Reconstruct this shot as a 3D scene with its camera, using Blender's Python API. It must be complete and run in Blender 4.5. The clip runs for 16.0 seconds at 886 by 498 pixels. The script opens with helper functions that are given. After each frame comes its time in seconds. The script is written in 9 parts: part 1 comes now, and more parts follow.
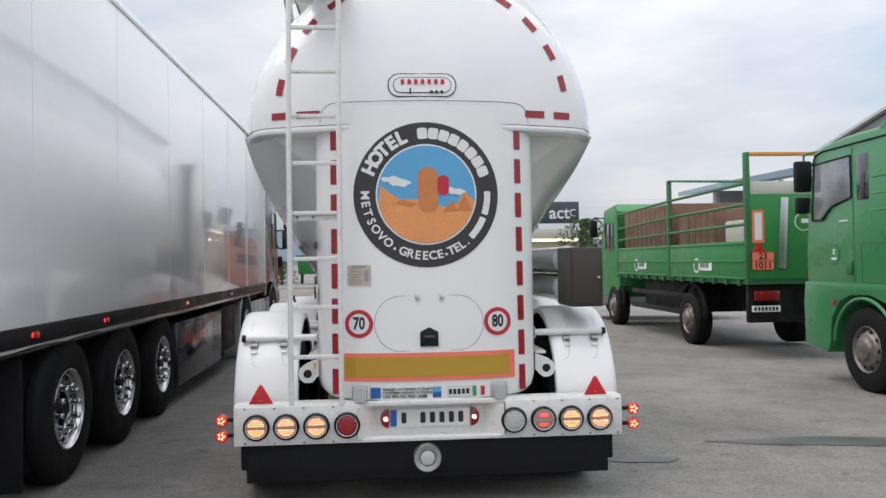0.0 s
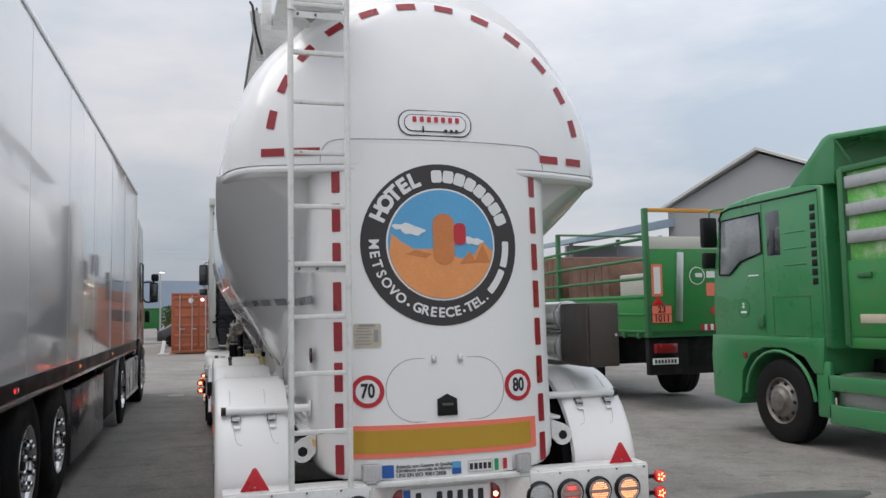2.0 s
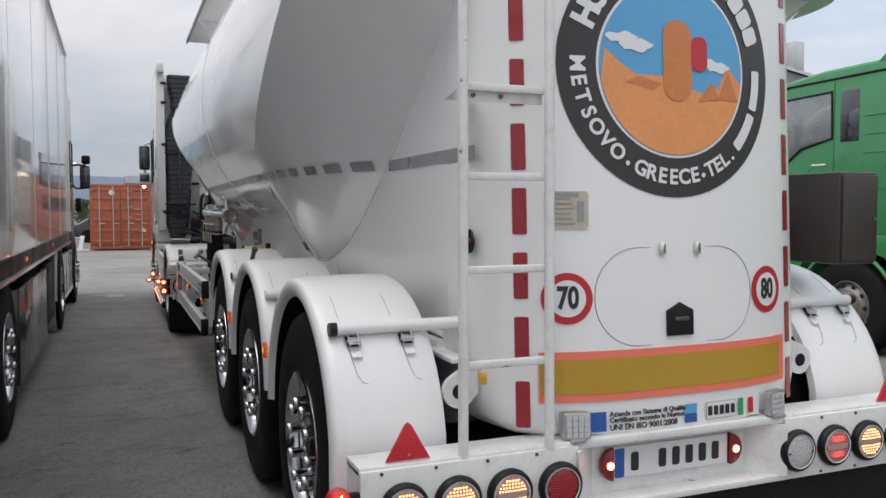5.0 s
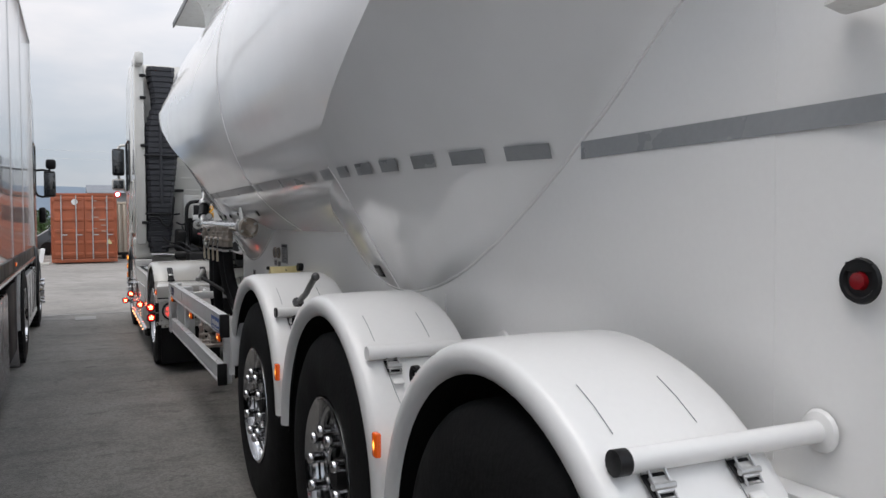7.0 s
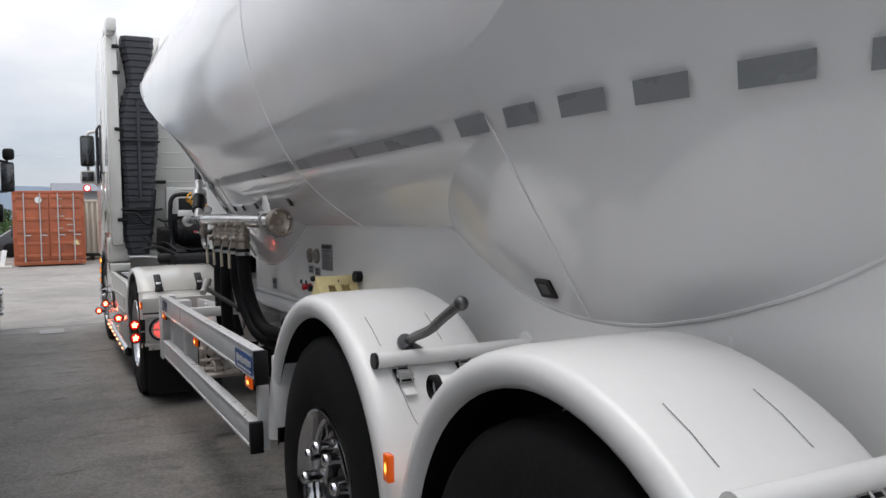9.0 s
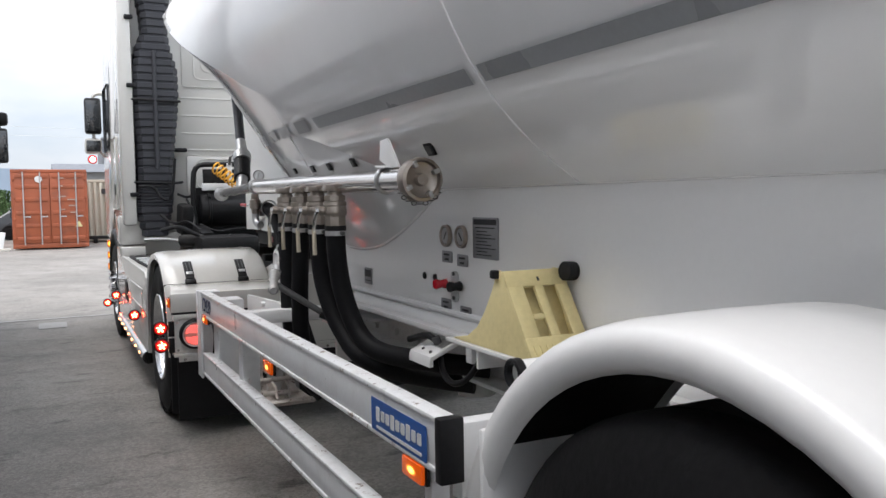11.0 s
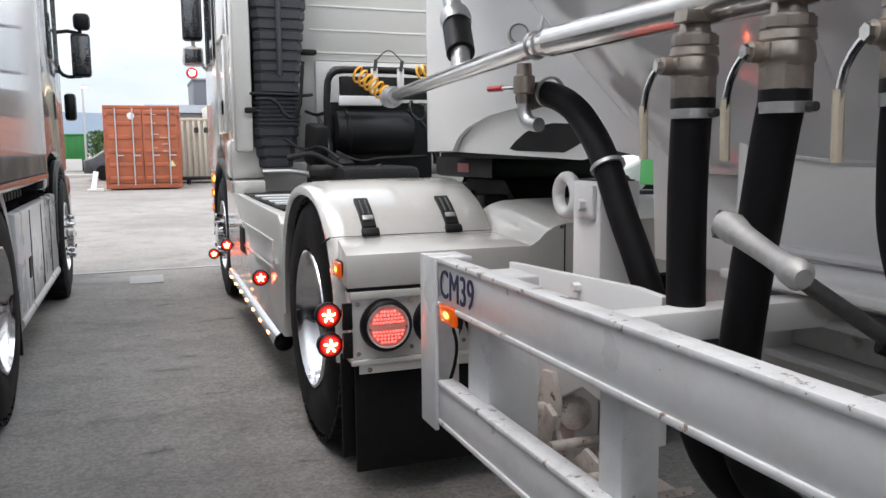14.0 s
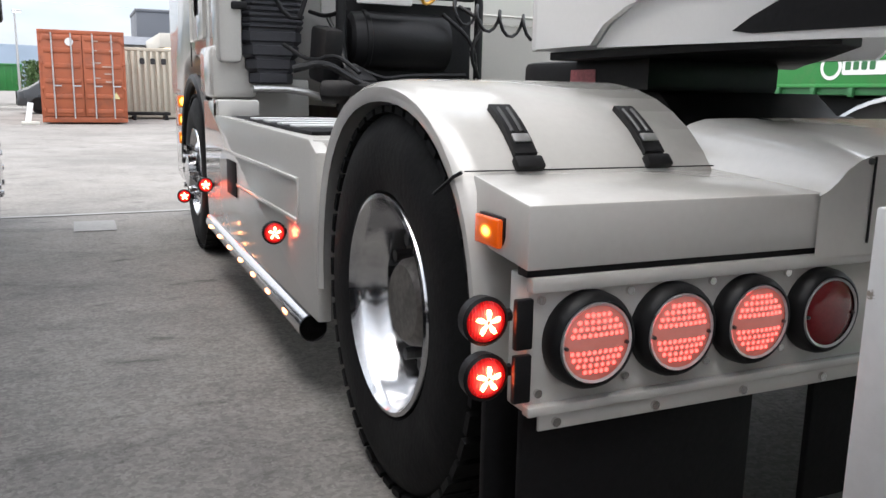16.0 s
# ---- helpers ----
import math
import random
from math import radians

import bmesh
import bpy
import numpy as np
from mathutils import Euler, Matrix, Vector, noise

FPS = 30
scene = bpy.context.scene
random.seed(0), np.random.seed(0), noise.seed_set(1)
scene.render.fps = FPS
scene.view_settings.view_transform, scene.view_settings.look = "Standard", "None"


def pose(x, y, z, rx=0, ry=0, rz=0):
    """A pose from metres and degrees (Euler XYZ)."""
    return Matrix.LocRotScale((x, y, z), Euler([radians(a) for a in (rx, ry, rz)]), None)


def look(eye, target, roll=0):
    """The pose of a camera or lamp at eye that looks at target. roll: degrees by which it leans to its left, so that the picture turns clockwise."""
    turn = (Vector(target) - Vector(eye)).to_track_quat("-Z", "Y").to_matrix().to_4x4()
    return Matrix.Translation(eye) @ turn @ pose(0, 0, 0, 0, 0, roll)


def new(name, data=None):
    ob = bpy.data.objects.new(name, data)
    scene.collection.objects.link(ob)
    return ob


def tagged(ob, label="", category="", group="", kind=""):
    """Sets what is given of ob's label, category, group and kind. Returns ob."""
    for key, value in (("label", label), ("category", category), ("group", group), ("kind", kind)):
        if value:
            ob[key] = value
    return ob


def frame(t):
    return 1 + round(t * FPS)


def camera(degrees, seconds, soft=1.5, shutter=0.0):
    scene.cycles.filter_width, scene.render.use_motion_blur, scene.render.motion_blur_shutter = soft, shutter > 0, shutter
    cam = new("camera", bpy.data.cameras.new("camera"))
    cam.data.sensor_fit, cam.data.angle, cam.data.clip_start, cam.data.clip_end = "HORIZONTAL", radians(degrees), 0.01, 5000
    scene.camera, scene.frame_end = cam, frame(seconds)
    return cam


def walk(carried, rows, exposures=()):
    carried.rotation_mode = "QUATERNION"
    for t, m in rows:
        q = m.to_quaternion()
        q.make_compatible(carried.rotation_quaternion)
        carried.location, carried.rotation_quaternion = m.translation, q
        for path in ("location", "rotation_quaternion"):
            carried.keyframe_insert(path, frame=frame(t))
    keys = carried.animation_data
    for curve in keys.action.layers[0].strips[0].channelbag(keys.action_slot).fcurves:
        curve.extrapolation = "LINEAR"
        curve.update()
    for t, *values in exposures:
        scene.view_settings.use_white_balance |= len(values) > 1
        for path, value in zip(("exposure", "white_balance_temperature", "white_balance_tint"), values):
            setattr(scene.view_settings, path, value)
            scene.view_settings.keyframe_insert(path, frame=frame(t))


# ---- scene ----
cam = camera(57.4, 16.0)
PATH = [
    (0, (-0.321, -5.205, 1.572), (-0.163, -3.212, 1.603), -0.9),
    (0.5, (-0.596, -5.072, 1.608), (-0.336, -3.092, 1.711), -0.8),
    (1, (-0.892, -4.935, 1.644), (-0.522, -2.977, 1.812), -1.0),
    (1.5, (-1.112, -4.726, 1.619), (-0.639, -2.792, 1.81), -1.1),
    (2, (-1.316, -4.473, 1.621), (-0.762, -2.557, 1.774), -1.1),
    (2.5, (-1.538, -4.221, 1.596), (-0.911, -2.324, 1.688), -1.4),
    (3, (-1.68, -3.924, 1.561), (-0.996, -2.045, 1.588), -1.6),
    (5.3, (-1.991, -2.166, 1.485), (-1.225, -0.321, 1.382), -0.1),
    (5.5, (-2.027, -2.005, 1.489), (-1.242, -0.168, 1.38), -0.2),
    (6, (-2.057, -1.607, 1.477), (-1.26, 0.225, 1.381), 0.3),
    (6.5, (-2.06, -1.201, 1.505), (-1.258, 0.629, 1.422), 0.1),
    (7, (-2.103, -0.776, 1.498), (-1.275, 1.043, 1.428), -0.4),
    (7.5, (-2.109, -0.364, 1.502), (-1.263, 1.447, 1.44), -0.8),
    (8, (-2.068, 0.051, 1.515), (-1.209, 1.856, 1.447), -0.9),
    (8.5, (-2.082, 0.482, 1.491), (-1.195, 2.273, 1.412), -1.0),
    (9, (-2.078, 0.897, 1.475), (-1.187, 2.686, 1.393), -1.1),
    (9.2, (-2.059, 1.072, 1.479), (-1.172, 2.863, 1.4), -1.5),
    (11.3, (-2.041, 2.871, 1.384), (-1.154, 4.659, 1.263), -0.7),
    (11.5, (-2.053, 3.037, 1.376), (-1.166, 4.825, 1.259), -0.6),
    (12, (-2.043, 3.455, 1.343), (-1.175, 5.252, 1.213), -0.7),
    (12.5, (-2.03, 3.857, 1.335), (-1.176, 5.659, 1.185), -1.0),
    (13, (-2.046, 4.247, 1.311), (-1.221, 6.06, 1.138), -1.3),
    (13.5, (-2.022, 4.629, 1.251), (-1.265, 6.468, 1.044), -0.9),
    (14, (-2.013, 4.988, 1.22), (-1.313, 6.845, 0.972), -0.5),
    (14.5, (-2.053, 5.367, 1.183), (-1.372, 7.229, 0.917), -0.8),
    (15, (-2.046, 5.739, 1.094), (-1.373, 7.597, 0.788), -0.9),
    (15.5, (-2.039, 6.052, 1.055), (-1.307, 7.879, 0.7), 0.1),
    (16, (-2.063, 6.405, 1.053), (-1.252, 8.194, 0.676), 1.1),
]
walk(cam, [(t, look(eye, target, roll)) for t, eye, target, roll in PATH],
     [(0, 0.16), (1, -0.03), (2, -0.1), (3, -0.08), (5.5, 0.12), (7.5, 0.23), (9, 0.42), (11.5, 0.92), (12.5, 1.02), (14.5, 1.0), (16, 1.06)])
# ---------------------------------------------------------------- world and light
SUN_EL, SUN_ROT = radians(64), radians(265)
world = bpy.data.worlds.new("world")
scene.world = world
world.use_nodes = True
wn, wl = world.node_tree.nodes, world.node_tree.links
wn.clear()
w_out = wn.new("ShaderNodeOutputWorld")
w_bg = wn.new("ShaderNodeBackground")
w_sky = wn.new("ShaderNodeTexSky")
w_sky.sky_type = "NISHITA"
w_sky.sun_disc = False
w_sky.sun_elevation, w_sky.sun_rotation = SUN_EL, SUN_ROT
w_sky.dust_density, w_sky.air_density = 2.0, 1.0
w_tc = wn.new("ShaderNodeTexCoord")
w_map = wn.new("ShaderNodeMapping")
w_map.inputs["Scale"].default_value = (1.0, 1.0, 3.2)
w_noise = wn.new("ShaderNodeTexNoise")
w_noise.inputs["Scale"].default_value = 2.3
w_noise.inputs["Detail"].default_value = 6
w_noise.inputs["Roughness"].default_value = 0.52
w_ramp = wn.new("ShaderNodeValToRGB")
w_ramp.color_ramp.elements[0].position, w_ramp.color_ramp.elements[1].position = 0.36, 0.66
w_cl = wn.new("ShaderNodeValToRGB")
w_cl.color_ramp.elements[0].color = (4.28, 4.87, 5.62, 1)
w_cl.color_ramp.elements[1].color = (7.32, 7.13, 7.26, 1)
w_mix = wn.new("ShaderNodeMix")
w_mix.data_type = "RGBA"
w_mix.inputs[0].default_value = 0.88
wl.new(w_tc.outputs["Generated"], w_map.inputs["Vector"])
wl.new(w_map.outputs["Vector"], w_noise.inputs["Vector"])
wl.new(w_noise.outputs[0], w_ramp.inputs[0])
wl.new(w_ramp.outputs[0], w_cl.inputs[0])
wl.new(w_sky.outputs[0], w_mix.inputs[6])
wl.new(w_cl.outputs[0], w_mix.inputs[7])
w_sep = wn.new("ShaderNodeSeparateXYZ")          # an overcast sky is brighter overhead
w_rise = wn.new("ShaderNodeMapRange")
for w_i, w_v in enumerate((0.0, 0.9, 0.8, 1.95)):
    w_rise.inputs[w_i + 1].default_value = w_v
w_mul = wn.new("ShaderNodeVectorMath")
w_mul.operation = "SCALE"
wl.new(w_tc.outputs["Generated"], w_sep.inputs[0])
wl.new(w_sep.outputs["Z"], w_rise.inputs[0])
wl.new(w_mix.outputs[2], w_mul.inputs[0])
w_east = wn.new("ShaderNodeMapRange")             # thinner cloud to the east
for w_i, w_v in enumerate((0.0, 0.8, 0.93, 1.22)):
    w_east.inputs[w_i + 1].default_value = w_v
w_both = wn.new("ShaderNodeMath")
w_both.operation = "MULTIPLY"
wl.new(w_sep.outputs["X"], w_east.inputs[0])
wl.new(w_rise.outputs[0], w_both.inputs[0])
wl.new(w_east.outputs[0], w_both.inputs[1])
wl.new(w_both.outputs[0], w_mul.inputs["Scale"])
wl.new(w_mul.outputs[0], w_bg.inputs["Color"])
w_bg.inputs["Strength"].default_value = 0.115
wl.new(w_bg.outputs[0], w_out.inputs["Surface"])

sun = new("sun", bpy.data.lights.new("sun", "SUN"))
sun.data.energy, sun.data.angle, sun.data.color = 1.9, radians(60), (1.0, 0.94, 0.88)
sun.matrix_basis = look((math.sin(SUN_ROT) * 20, math.cos(SUN_ROT) * 20, 41.0), (0, 0, 0))


# ---------------------------------------------------------------- materials
def mat(name, col, rough=0.5, metal=0.0, vary=0.06, scale=3.0, fine=60.0, bump=0.0, coat=0.0, dirt=None, dirt_amt=0.0, dirt_scale=1.2, emit=None, power=0.0, spec=0.5, rvary=0.08, island=0.0, chips=None, chip_scale=9.0, chip_lo=0.66):
    m = bpy.data.materials.new(name)
    m.use_nodes = True
    nt = m.node_tree
    n, l = nt.nodes, nt.links
    b = n["Principled BSDF"]
    b.inputs["Metallic"].default_value = metal
    b.inputs["Coat Weight"].default_value = coat
    b.inputs["Coat Roughness"].default_value = 0.06
    b.inputs["Specular IOR Level"].default_value = spec
    if emit:
        b.inputs["Emission Color"].default_value = (*emit, 1)
        b.inputs["Emission Strength"].default_value = power
    tc = n.new("ShaderNodeTexCoord")
    big, small = n.new("ShaderNodeTexNoise"), n.new("ShaderNodeTexNoise")
    big.inputs["Scale"].default_value, big.inputs["Detail"].default_value = scale, 5
    small.inputs["Scale"].default_value, small.inputs["Detail"].default_value = fine, 3
    l.new(tc.outputs["Object"], big.inputs["Vector"])
    l.new(tc.outputs["Object"], small.inputs["Vector"])
    add = n.new("ShaderNodeMath")
    add.operation = "ADD"
    l.new(big.outputs[0], add.inputs[0])
    l.new(small.outputs[0], add.inputs[1])
    mr = n.new("ShaderNodeMapRange")
    mr.inputs[1].default_value, mr.inputs[2].default_value = 0.7, 1.3
    mr.inputs[3].default_value, mr.inputs[4].default_value = 1 - vary, 1 + vary
    l.new(add.outputs[0], mr.inputs[0])
    val = mr.outputs[0]
    if island:
        oi = n.new("ShaderNodeObjectInfo")
        r2 = n.new("ShaderNodeMapRange")
        r2.inputs[3].default_value, r2.inputs[4].default_value = 1 - island, 1 + island
        l.new(oi.outputs["Random"], r2.inputs[0])
        mm = n.new("ShaderNodeMath")
        mm.operation = "MULTIPLY"
        l.new(val, mm.inputs[0])
        l.new(r2.outputs[0], mm.inputs[1])
        val = mm.outputs[0]
    hsv = n.new("ShaderNodeHueSaturation")
    hsv.inputs["Color"].default_value = (*col, 1)
    l.new(val, hsv.inputs["Value"])
    out = hsv.outputs[0]
    if dirt:
        dn = n.new("ShaderNodeTexNoise")
        dn.inputs["Scale"].default_value, dn.inputs["Detail"].default_value = dirt_scale, 9
        dn.inputs["Roughness"].default_value = 0.68
        l.new(tc.outputs["Object"], dn.inputs["Vector"])
        dr = n.new("ShaderNodeMapRange")
        dr.inputs[1].default_value, dr.inputs[2].default_value = 0.5, 0.75
        dr.inputs[3].default_value, dr.inputs[4].default_value = 0, dirt_amt
        l.new(dn.outputs[0], dr.inputs[0])
        mx = n.new("ShaderNodeMix")
        mx.data_type = "RGBA"
        mx.inputs[7].default_value = (*dirt, 1)
        l.new(dr.outputs[0], mx.inputs[0])
        l.new(out, mx.inputs[6])
        out = mx.outputs[2]
    if chips:
        cn_ = n.new("ShaderNodeTexNoise")
        cn_.inputs["Scale"].default_value, cn_.inputs["Detail"].default_value, cn_.inputs["Roughness"].default_value = chip_scale, 8, 0.7
        l.new(tc.outputs["Object"], cn_.inputs["Vector"])
        cr_ = n.new("ShaderNodeMapRange")
        cr_.inputs[1].default_value, cr_.inputs[2].default_value = chip_lo, chip_lo + 0.025
        l.new(cn_.outputs[0], cr_.inputs[0])
        cx_ = n.new("ShaderNodeMix")
        cx_.data_type = "RGBA"
        cx_.inputs[7].default_value = (*chips, 1)
        l.new(cr_.outputs[0], cx_.inputs[0])
        l.new(out, cx_.inputs[6])
        out = cx_.outputs[2]
    l.new(out, b.inputs["Base Color"])
    rr = n.new("ShaderNodeMapRange")
    rr.inputs[1].default_value, rr.inputs[2].default_value = 0.35, 0.65
    rr.inputs[3].default_value, rr.inputs[4].default_value = max(0.02, rough - rvary), min(1, rough + rvary)
    l.new(big.outputs[0], rr.inputs[0])
    l.new(rr.outputs[0], b.inputs["Roughness"])
    if bump:
        bp = n.new("ShaderNodeBump")
        bp.inputs["Strength"].default_value = bump
        bp.inputs["Distance"].default_value = 0.01
        l.new(add.outputs[0], bp.inputs["Height"])
        l.new(bp.outputs[0], b.inputs["Normal"])
    return m


WHITE = mat("white_paint", (0.81, 0.805, 0.795), 0.33, vary=0.012, scale=1.5, coat=0.3, rvary=0.03)
TANKW = mat("tank_paint", (0.8, 0.8, 0.8), 0.2, vary=0.02, scale=0.8, fine=5, bump=0.004, coat=0.8, rvary=0.05)
CREAM = mat("cab_paint", (0.62, 0.605, 0.57), 0.2, vary=0.025, scale=1.2, coat=0.6, rvary=0.04)
GELW = mat("reefer_panel", (0.74, 0.745, 0.755), 0.16, vary=0.015, scale=0.6, fine=3, bump=0.002, coat=1.0, rvary=0.04)
LADW = mat("worn_white_paint", (0.72, 0.72, 0.7), 0.4, vary=0.05, dirt=(0.33, 0.29, 0.25), dirt_amt=0.35, dirt_scale=14, chips=(0.2, 0.16, 0.13), chip_scale=16, chip_lo=0.655)
RAILW = mat("rail_paint", (0.72, 0.725, 0.73), 0.35, vary=0.03, dirt=(0.4, 0.38, 0.35), dirt_amt=0.3, dirt_scale=7, chips=(0.24, 0.21, 0.18), chip_scale=12, chip_lo=0.665)
LIPW = mat("chipped_rail_edge", (0.72, 0.725, 0.73), 0.35, vary=0.04, dirt=(0.3, 0.27, 0.24), dirt_amt=0.5, dirt_scale=12, chips=(0.2, 0.15, 0.12), chip_scale=26, chip_lo=0.6)
RUBBER = mat("tyre_rubber", (0.009, 0.009, 0.0095), 0.72, spec=0.2, vary=0.25, scale=5, bump=0.15)
BLACK = mat("black_plastic", (0.007, 0.007, 0.008), 0.45, spec=0.3, vary=0.2, bump=0.08)
DUCTM = mat("duct_plastic", (0.036, 0.037, 0.044), 0.5, vary=0.15, bump=0.06)
# black of the rubber flaps, also of sheets painted as dark openings
FLAP = mat("mudflap_and_opening_black", (0.007, 0.007, 0.008), 0.65, spec=0.25, vary=0.3, bump=0.1)
CHASSIS = mat("chassis_paint", (0.009, 0.009, 0.01), 0.55, spec=0.25, vary=0.3, dirt=(0.06, 0.05, 0.043), dirt_amt=0.35, dirt_scale=5)
CHROME = mat("polished_aluminium", (0.6, 0.6, 0.61), 0.13, 1.0, vary=0.06, rvary=0.05)
STEEL = mat("stainless_steel", (0.72, 0.7, 0.68), 0.17, 1.0, vary=0.05, rvary=0.06)
NICKEL = mat("nickel_brass", (0.37, 0.325, 0.285), 0.42, 1.0, vary=0.12, scale=20, bump=0.1)
CASTAL = mat("cast_aluminium", (0.55, 0.55, 0.55), 0.4, 1.0, vary=0.12, scale=18, bump=0.1)
DARKST = mat("dark_steel", (0.12, 0.12, 0.12), 0.45, 0.8, vary=0.2)
DULLAL = mat("dull_cast_alloy", (0.42, 0.41, 0.4), 0.55, 0.6, vary=0.15, scale=22, bump=0.15)
RUSTW = mat("rust_soiled_paint", (0.55, 0.5, 0.46), 0.55, vary=0.12, dirt=(0.2, 0.13, 0.1), dirt_amt=0.75, dirt_scale=16, chips=(0.1, 0.05, 0.035), chip_scale=22, chip_lo=0.6, bump=0.1)
HOSE = mat("hose_rubber", (0.006, 0.006, 0.007), 0.6, spec=0.18, vary=0.2, scale=8, bump=0.08)
REDREF = mat("red_reflective_tape", (0.3, 0.012, 0.02), 0.35, vary=0.12, scale=10, fine=200, coat=0.3)
GREYDEC = mat("grey_foil", (0.27, 0.28, 0.29), 0.3, vary=0.05, coat=0.3)
YELREF = mat("yellow_retroreflector", (0.46, 0.27, 0.02), 0.4, vary=0.05, fine=300, coat=0.3)
ORREF = mat("orange_retroreflector", (0.85, 0.19, 0.12), 0.4, vary=0.04, coat=0.3)
REDPL = mat("red_plastic", (0.58, 0.015, 0.028), 0.25, vary=0.06, coat=0.4)
REDPAINT = mat("red_paint", (0.5, 0.02, 0.035), 0.35, vary=0.05)
SIGNW = mat("sign_white", (0.74, 0.74, 0.74), 0.4, vary=0.03)
INK = mat("black_print", (0.02, 0.02, 0.022), 0.45, vary=0.1)
ROUND = mat("roundel_brown_black", (0.035, 0.03, 0.03), 0.4, vary=0.06)
SKYB = mat("print_sky_blue", (0.1, 0.36, 0.62), 0.4, vary=0.05, scale=4)
SANDP = mat("print_orange_sand", (0.75, 0.3, 0.1), 0.4, vary=0.07, scale=7)
SANDD = mat("print_dark_sand", (0.58, 0.2, 0.06), 0.4, vary=0.07, scale=7)
NAVYP = mat("navy_print", (0.012, 0.02, 0.075), 0.4, vary=0.08)
BLUE = mat("print_blue", (0.02, 0.1, 0.36), 0.4, vary=0.08)
GREENP = mat("print_green", (0.02, 0.3, 0.12), 0.4, vary=0.05)
TANP = mat("print_tan", (0.5, 0.44, 0.34), 0.45, vary=0.1, scale=12)
GREYPL = mat("engraved_grey_plate", (0.3, 0.3, 0.31), 0.35, 0.6, vary=0.06)
YELLOW = mat("chock_yellow", (0.72, 0.61, 0.31), 0.5, vary=0.06, dirt=(0.35, 0.28, 0.12), dirt_amt=0.4, dirt_scale=9)
LENSC = mat("clear_lens", (0.55, 0.55, 0.55), 0.15, vary=0.1, fine=220, coat=0.6)
LREDOFF = mat("red_lens", (0.2, 0.006, 0.01), 0.2, vary=0.15, fine=200, coat=0.6)
LREDC = mat("lit_red_core", (0.9, 0.1, 0.08), 0.2, emit=(1, 0.2, 0.08), power=16.0)
LLED = mat("lit_red_leds", (0.8, 0.05, 0.04), 0.2, emit=(1, 0.06, 0.05), power=3.0)
LPINK = mat("lamp_diffuser", (0.3, 0.24, 0.22), 0.25, emit=(1, 0.36, 0.24), power=0.06, coat=0.5)
LPINKR = mat("red_lamp_diffuser", (0.42, 0.24, 0.22), 0.25, emit=(1, 0.2, 0.14), power=0.12, coat=0.5)
LORG = mat("lit_orange_leds", (0.9, 0.4, 0.2), 0.2, emit=(1, 0.36, 0.14), power=3.4)
GREEN = mat("green_truck_paint", (0.036, 0.21, 0.075), 0.33, vary=0.06, scale=2, coat=0.35, dirt=(0.09, 0.2, 0.1), dirt_amt=0.4, dirt_scale=3)
GREEN2 = mat("bright_green_bed_paint", (0.025, 0.2, 0.045), 0.42, vary=0.08, scale=3, dirt=(0.1, 0.17, 0.07), dirt_amt=0.5, dirt_scale=4)
GREEND = mat("dark_green_steel", (0.03, 0.14, 0.05), 0.5, vary=0.1)
TYPEP = mat("pale_red_plate", (0.4, 0.12, 0.13), 0.4, vary=0.35, fine=90)
CRATE = mat("brown_wood_boards", (0.2, 0.11, 0.075), 0.75, vary=0.22, scale=6, bump=0.2, dirt=(0.3, 0.24, 0.2), dirt_amt=0.5, dirt_scale=5)
ORBAR = mat("orange_bar_paint", (0.62, 0.27, 0.04), 0.45, vary=0.1)
TOOLBOX = mat("brown_black_box", (0.045, 0.035, 0.03), 0.45, vary=0.1)
RIMD = mat("dirty_steel_rim", (0.2, 0.185, 0.17), 0.5, 0.5, vary=0.3, scale=9, dirt=(0.06, 0.05, 0.045), dirt_amt=0.7, dirt_scale=12)
# base colour is lightened to stand for bright sky in the glass
GLASL = mat("sky_paled_side_glass", (0.2, 0.215, 0.225), 0.06, vary=0.25, scale=2.5, coat=0.8, spec=0.8)
GLASS = mat("dark_window_glass", (0.03, 0.035, 0.04), 0.06, vary=0.05, coat=0.8, spec=0.8)
CONTO = mat("orange_container_paint", (0.36, 0.095, 0.04), 0.5, vary=0.16, scale=2, dirt=(0.17, 0.065, 0.04), dirt_amt=0.8, dirt_scale=2.5)
CONTM = mat("faded_marking_print", (0.42, 0.3, 0.25), 0.6, vary=0.2, scale=8)
CONTC = mat("cream_container_paint", (0.5, 0.46, 0.38), 0.55, vary=0.06, scale=2, dirt=(0.3, 0.22, 0.15), dirt_amt=0.45, dirt_scale=2)
NAVY = mat("dark_cab_paint", (0.018, 0.022, 0.032), 0.22, vary=0.1, coat=0.5)
SILV = mat("silver_skirt_paint", (0.5, 0.51, 0.52), 0.3, vary=0.05, coat=0.4, dirt=(0.3, 0.28, 0.26), dirt_amt=0.3)
SHED = mat("grey_shed_cladding", (0.3, 0.31, 0.32), 0.6, vary=0.05, scale=0.4)
SHEDR = mat("pale_roof_sheet", (0.5, 0.5, 0.48), 0.55, vary=0.05, scale=0.3)
DARKW = mat("dark_grey_wall", (0.12, 0.13, 0.15), 0.6, vary=0.05)
WALLW = mat("pale_wall", (0.55, 0.53, 0.48), 0.7, vary=0.05)
SIGND = mat("dark_sign_panel", (0.05, 0.07, 0.09), 0.4, vary=0.05)
LEAF = mat("leaves", (0.05, 0.1, 0.025), 0.6, vary=0.4, scale=2)
BARK = mat("bark", (0.09, 0.07, 0.05), 0.8, vary=0.2, bump=0.3)
# pale blue base colour has the haze of the air mixed in
MOUNT = mat("hazed_far_hills", (0.34, 0.42, 0.52), 0.9, vary=0.08, scale=0.01, fine=0.05)
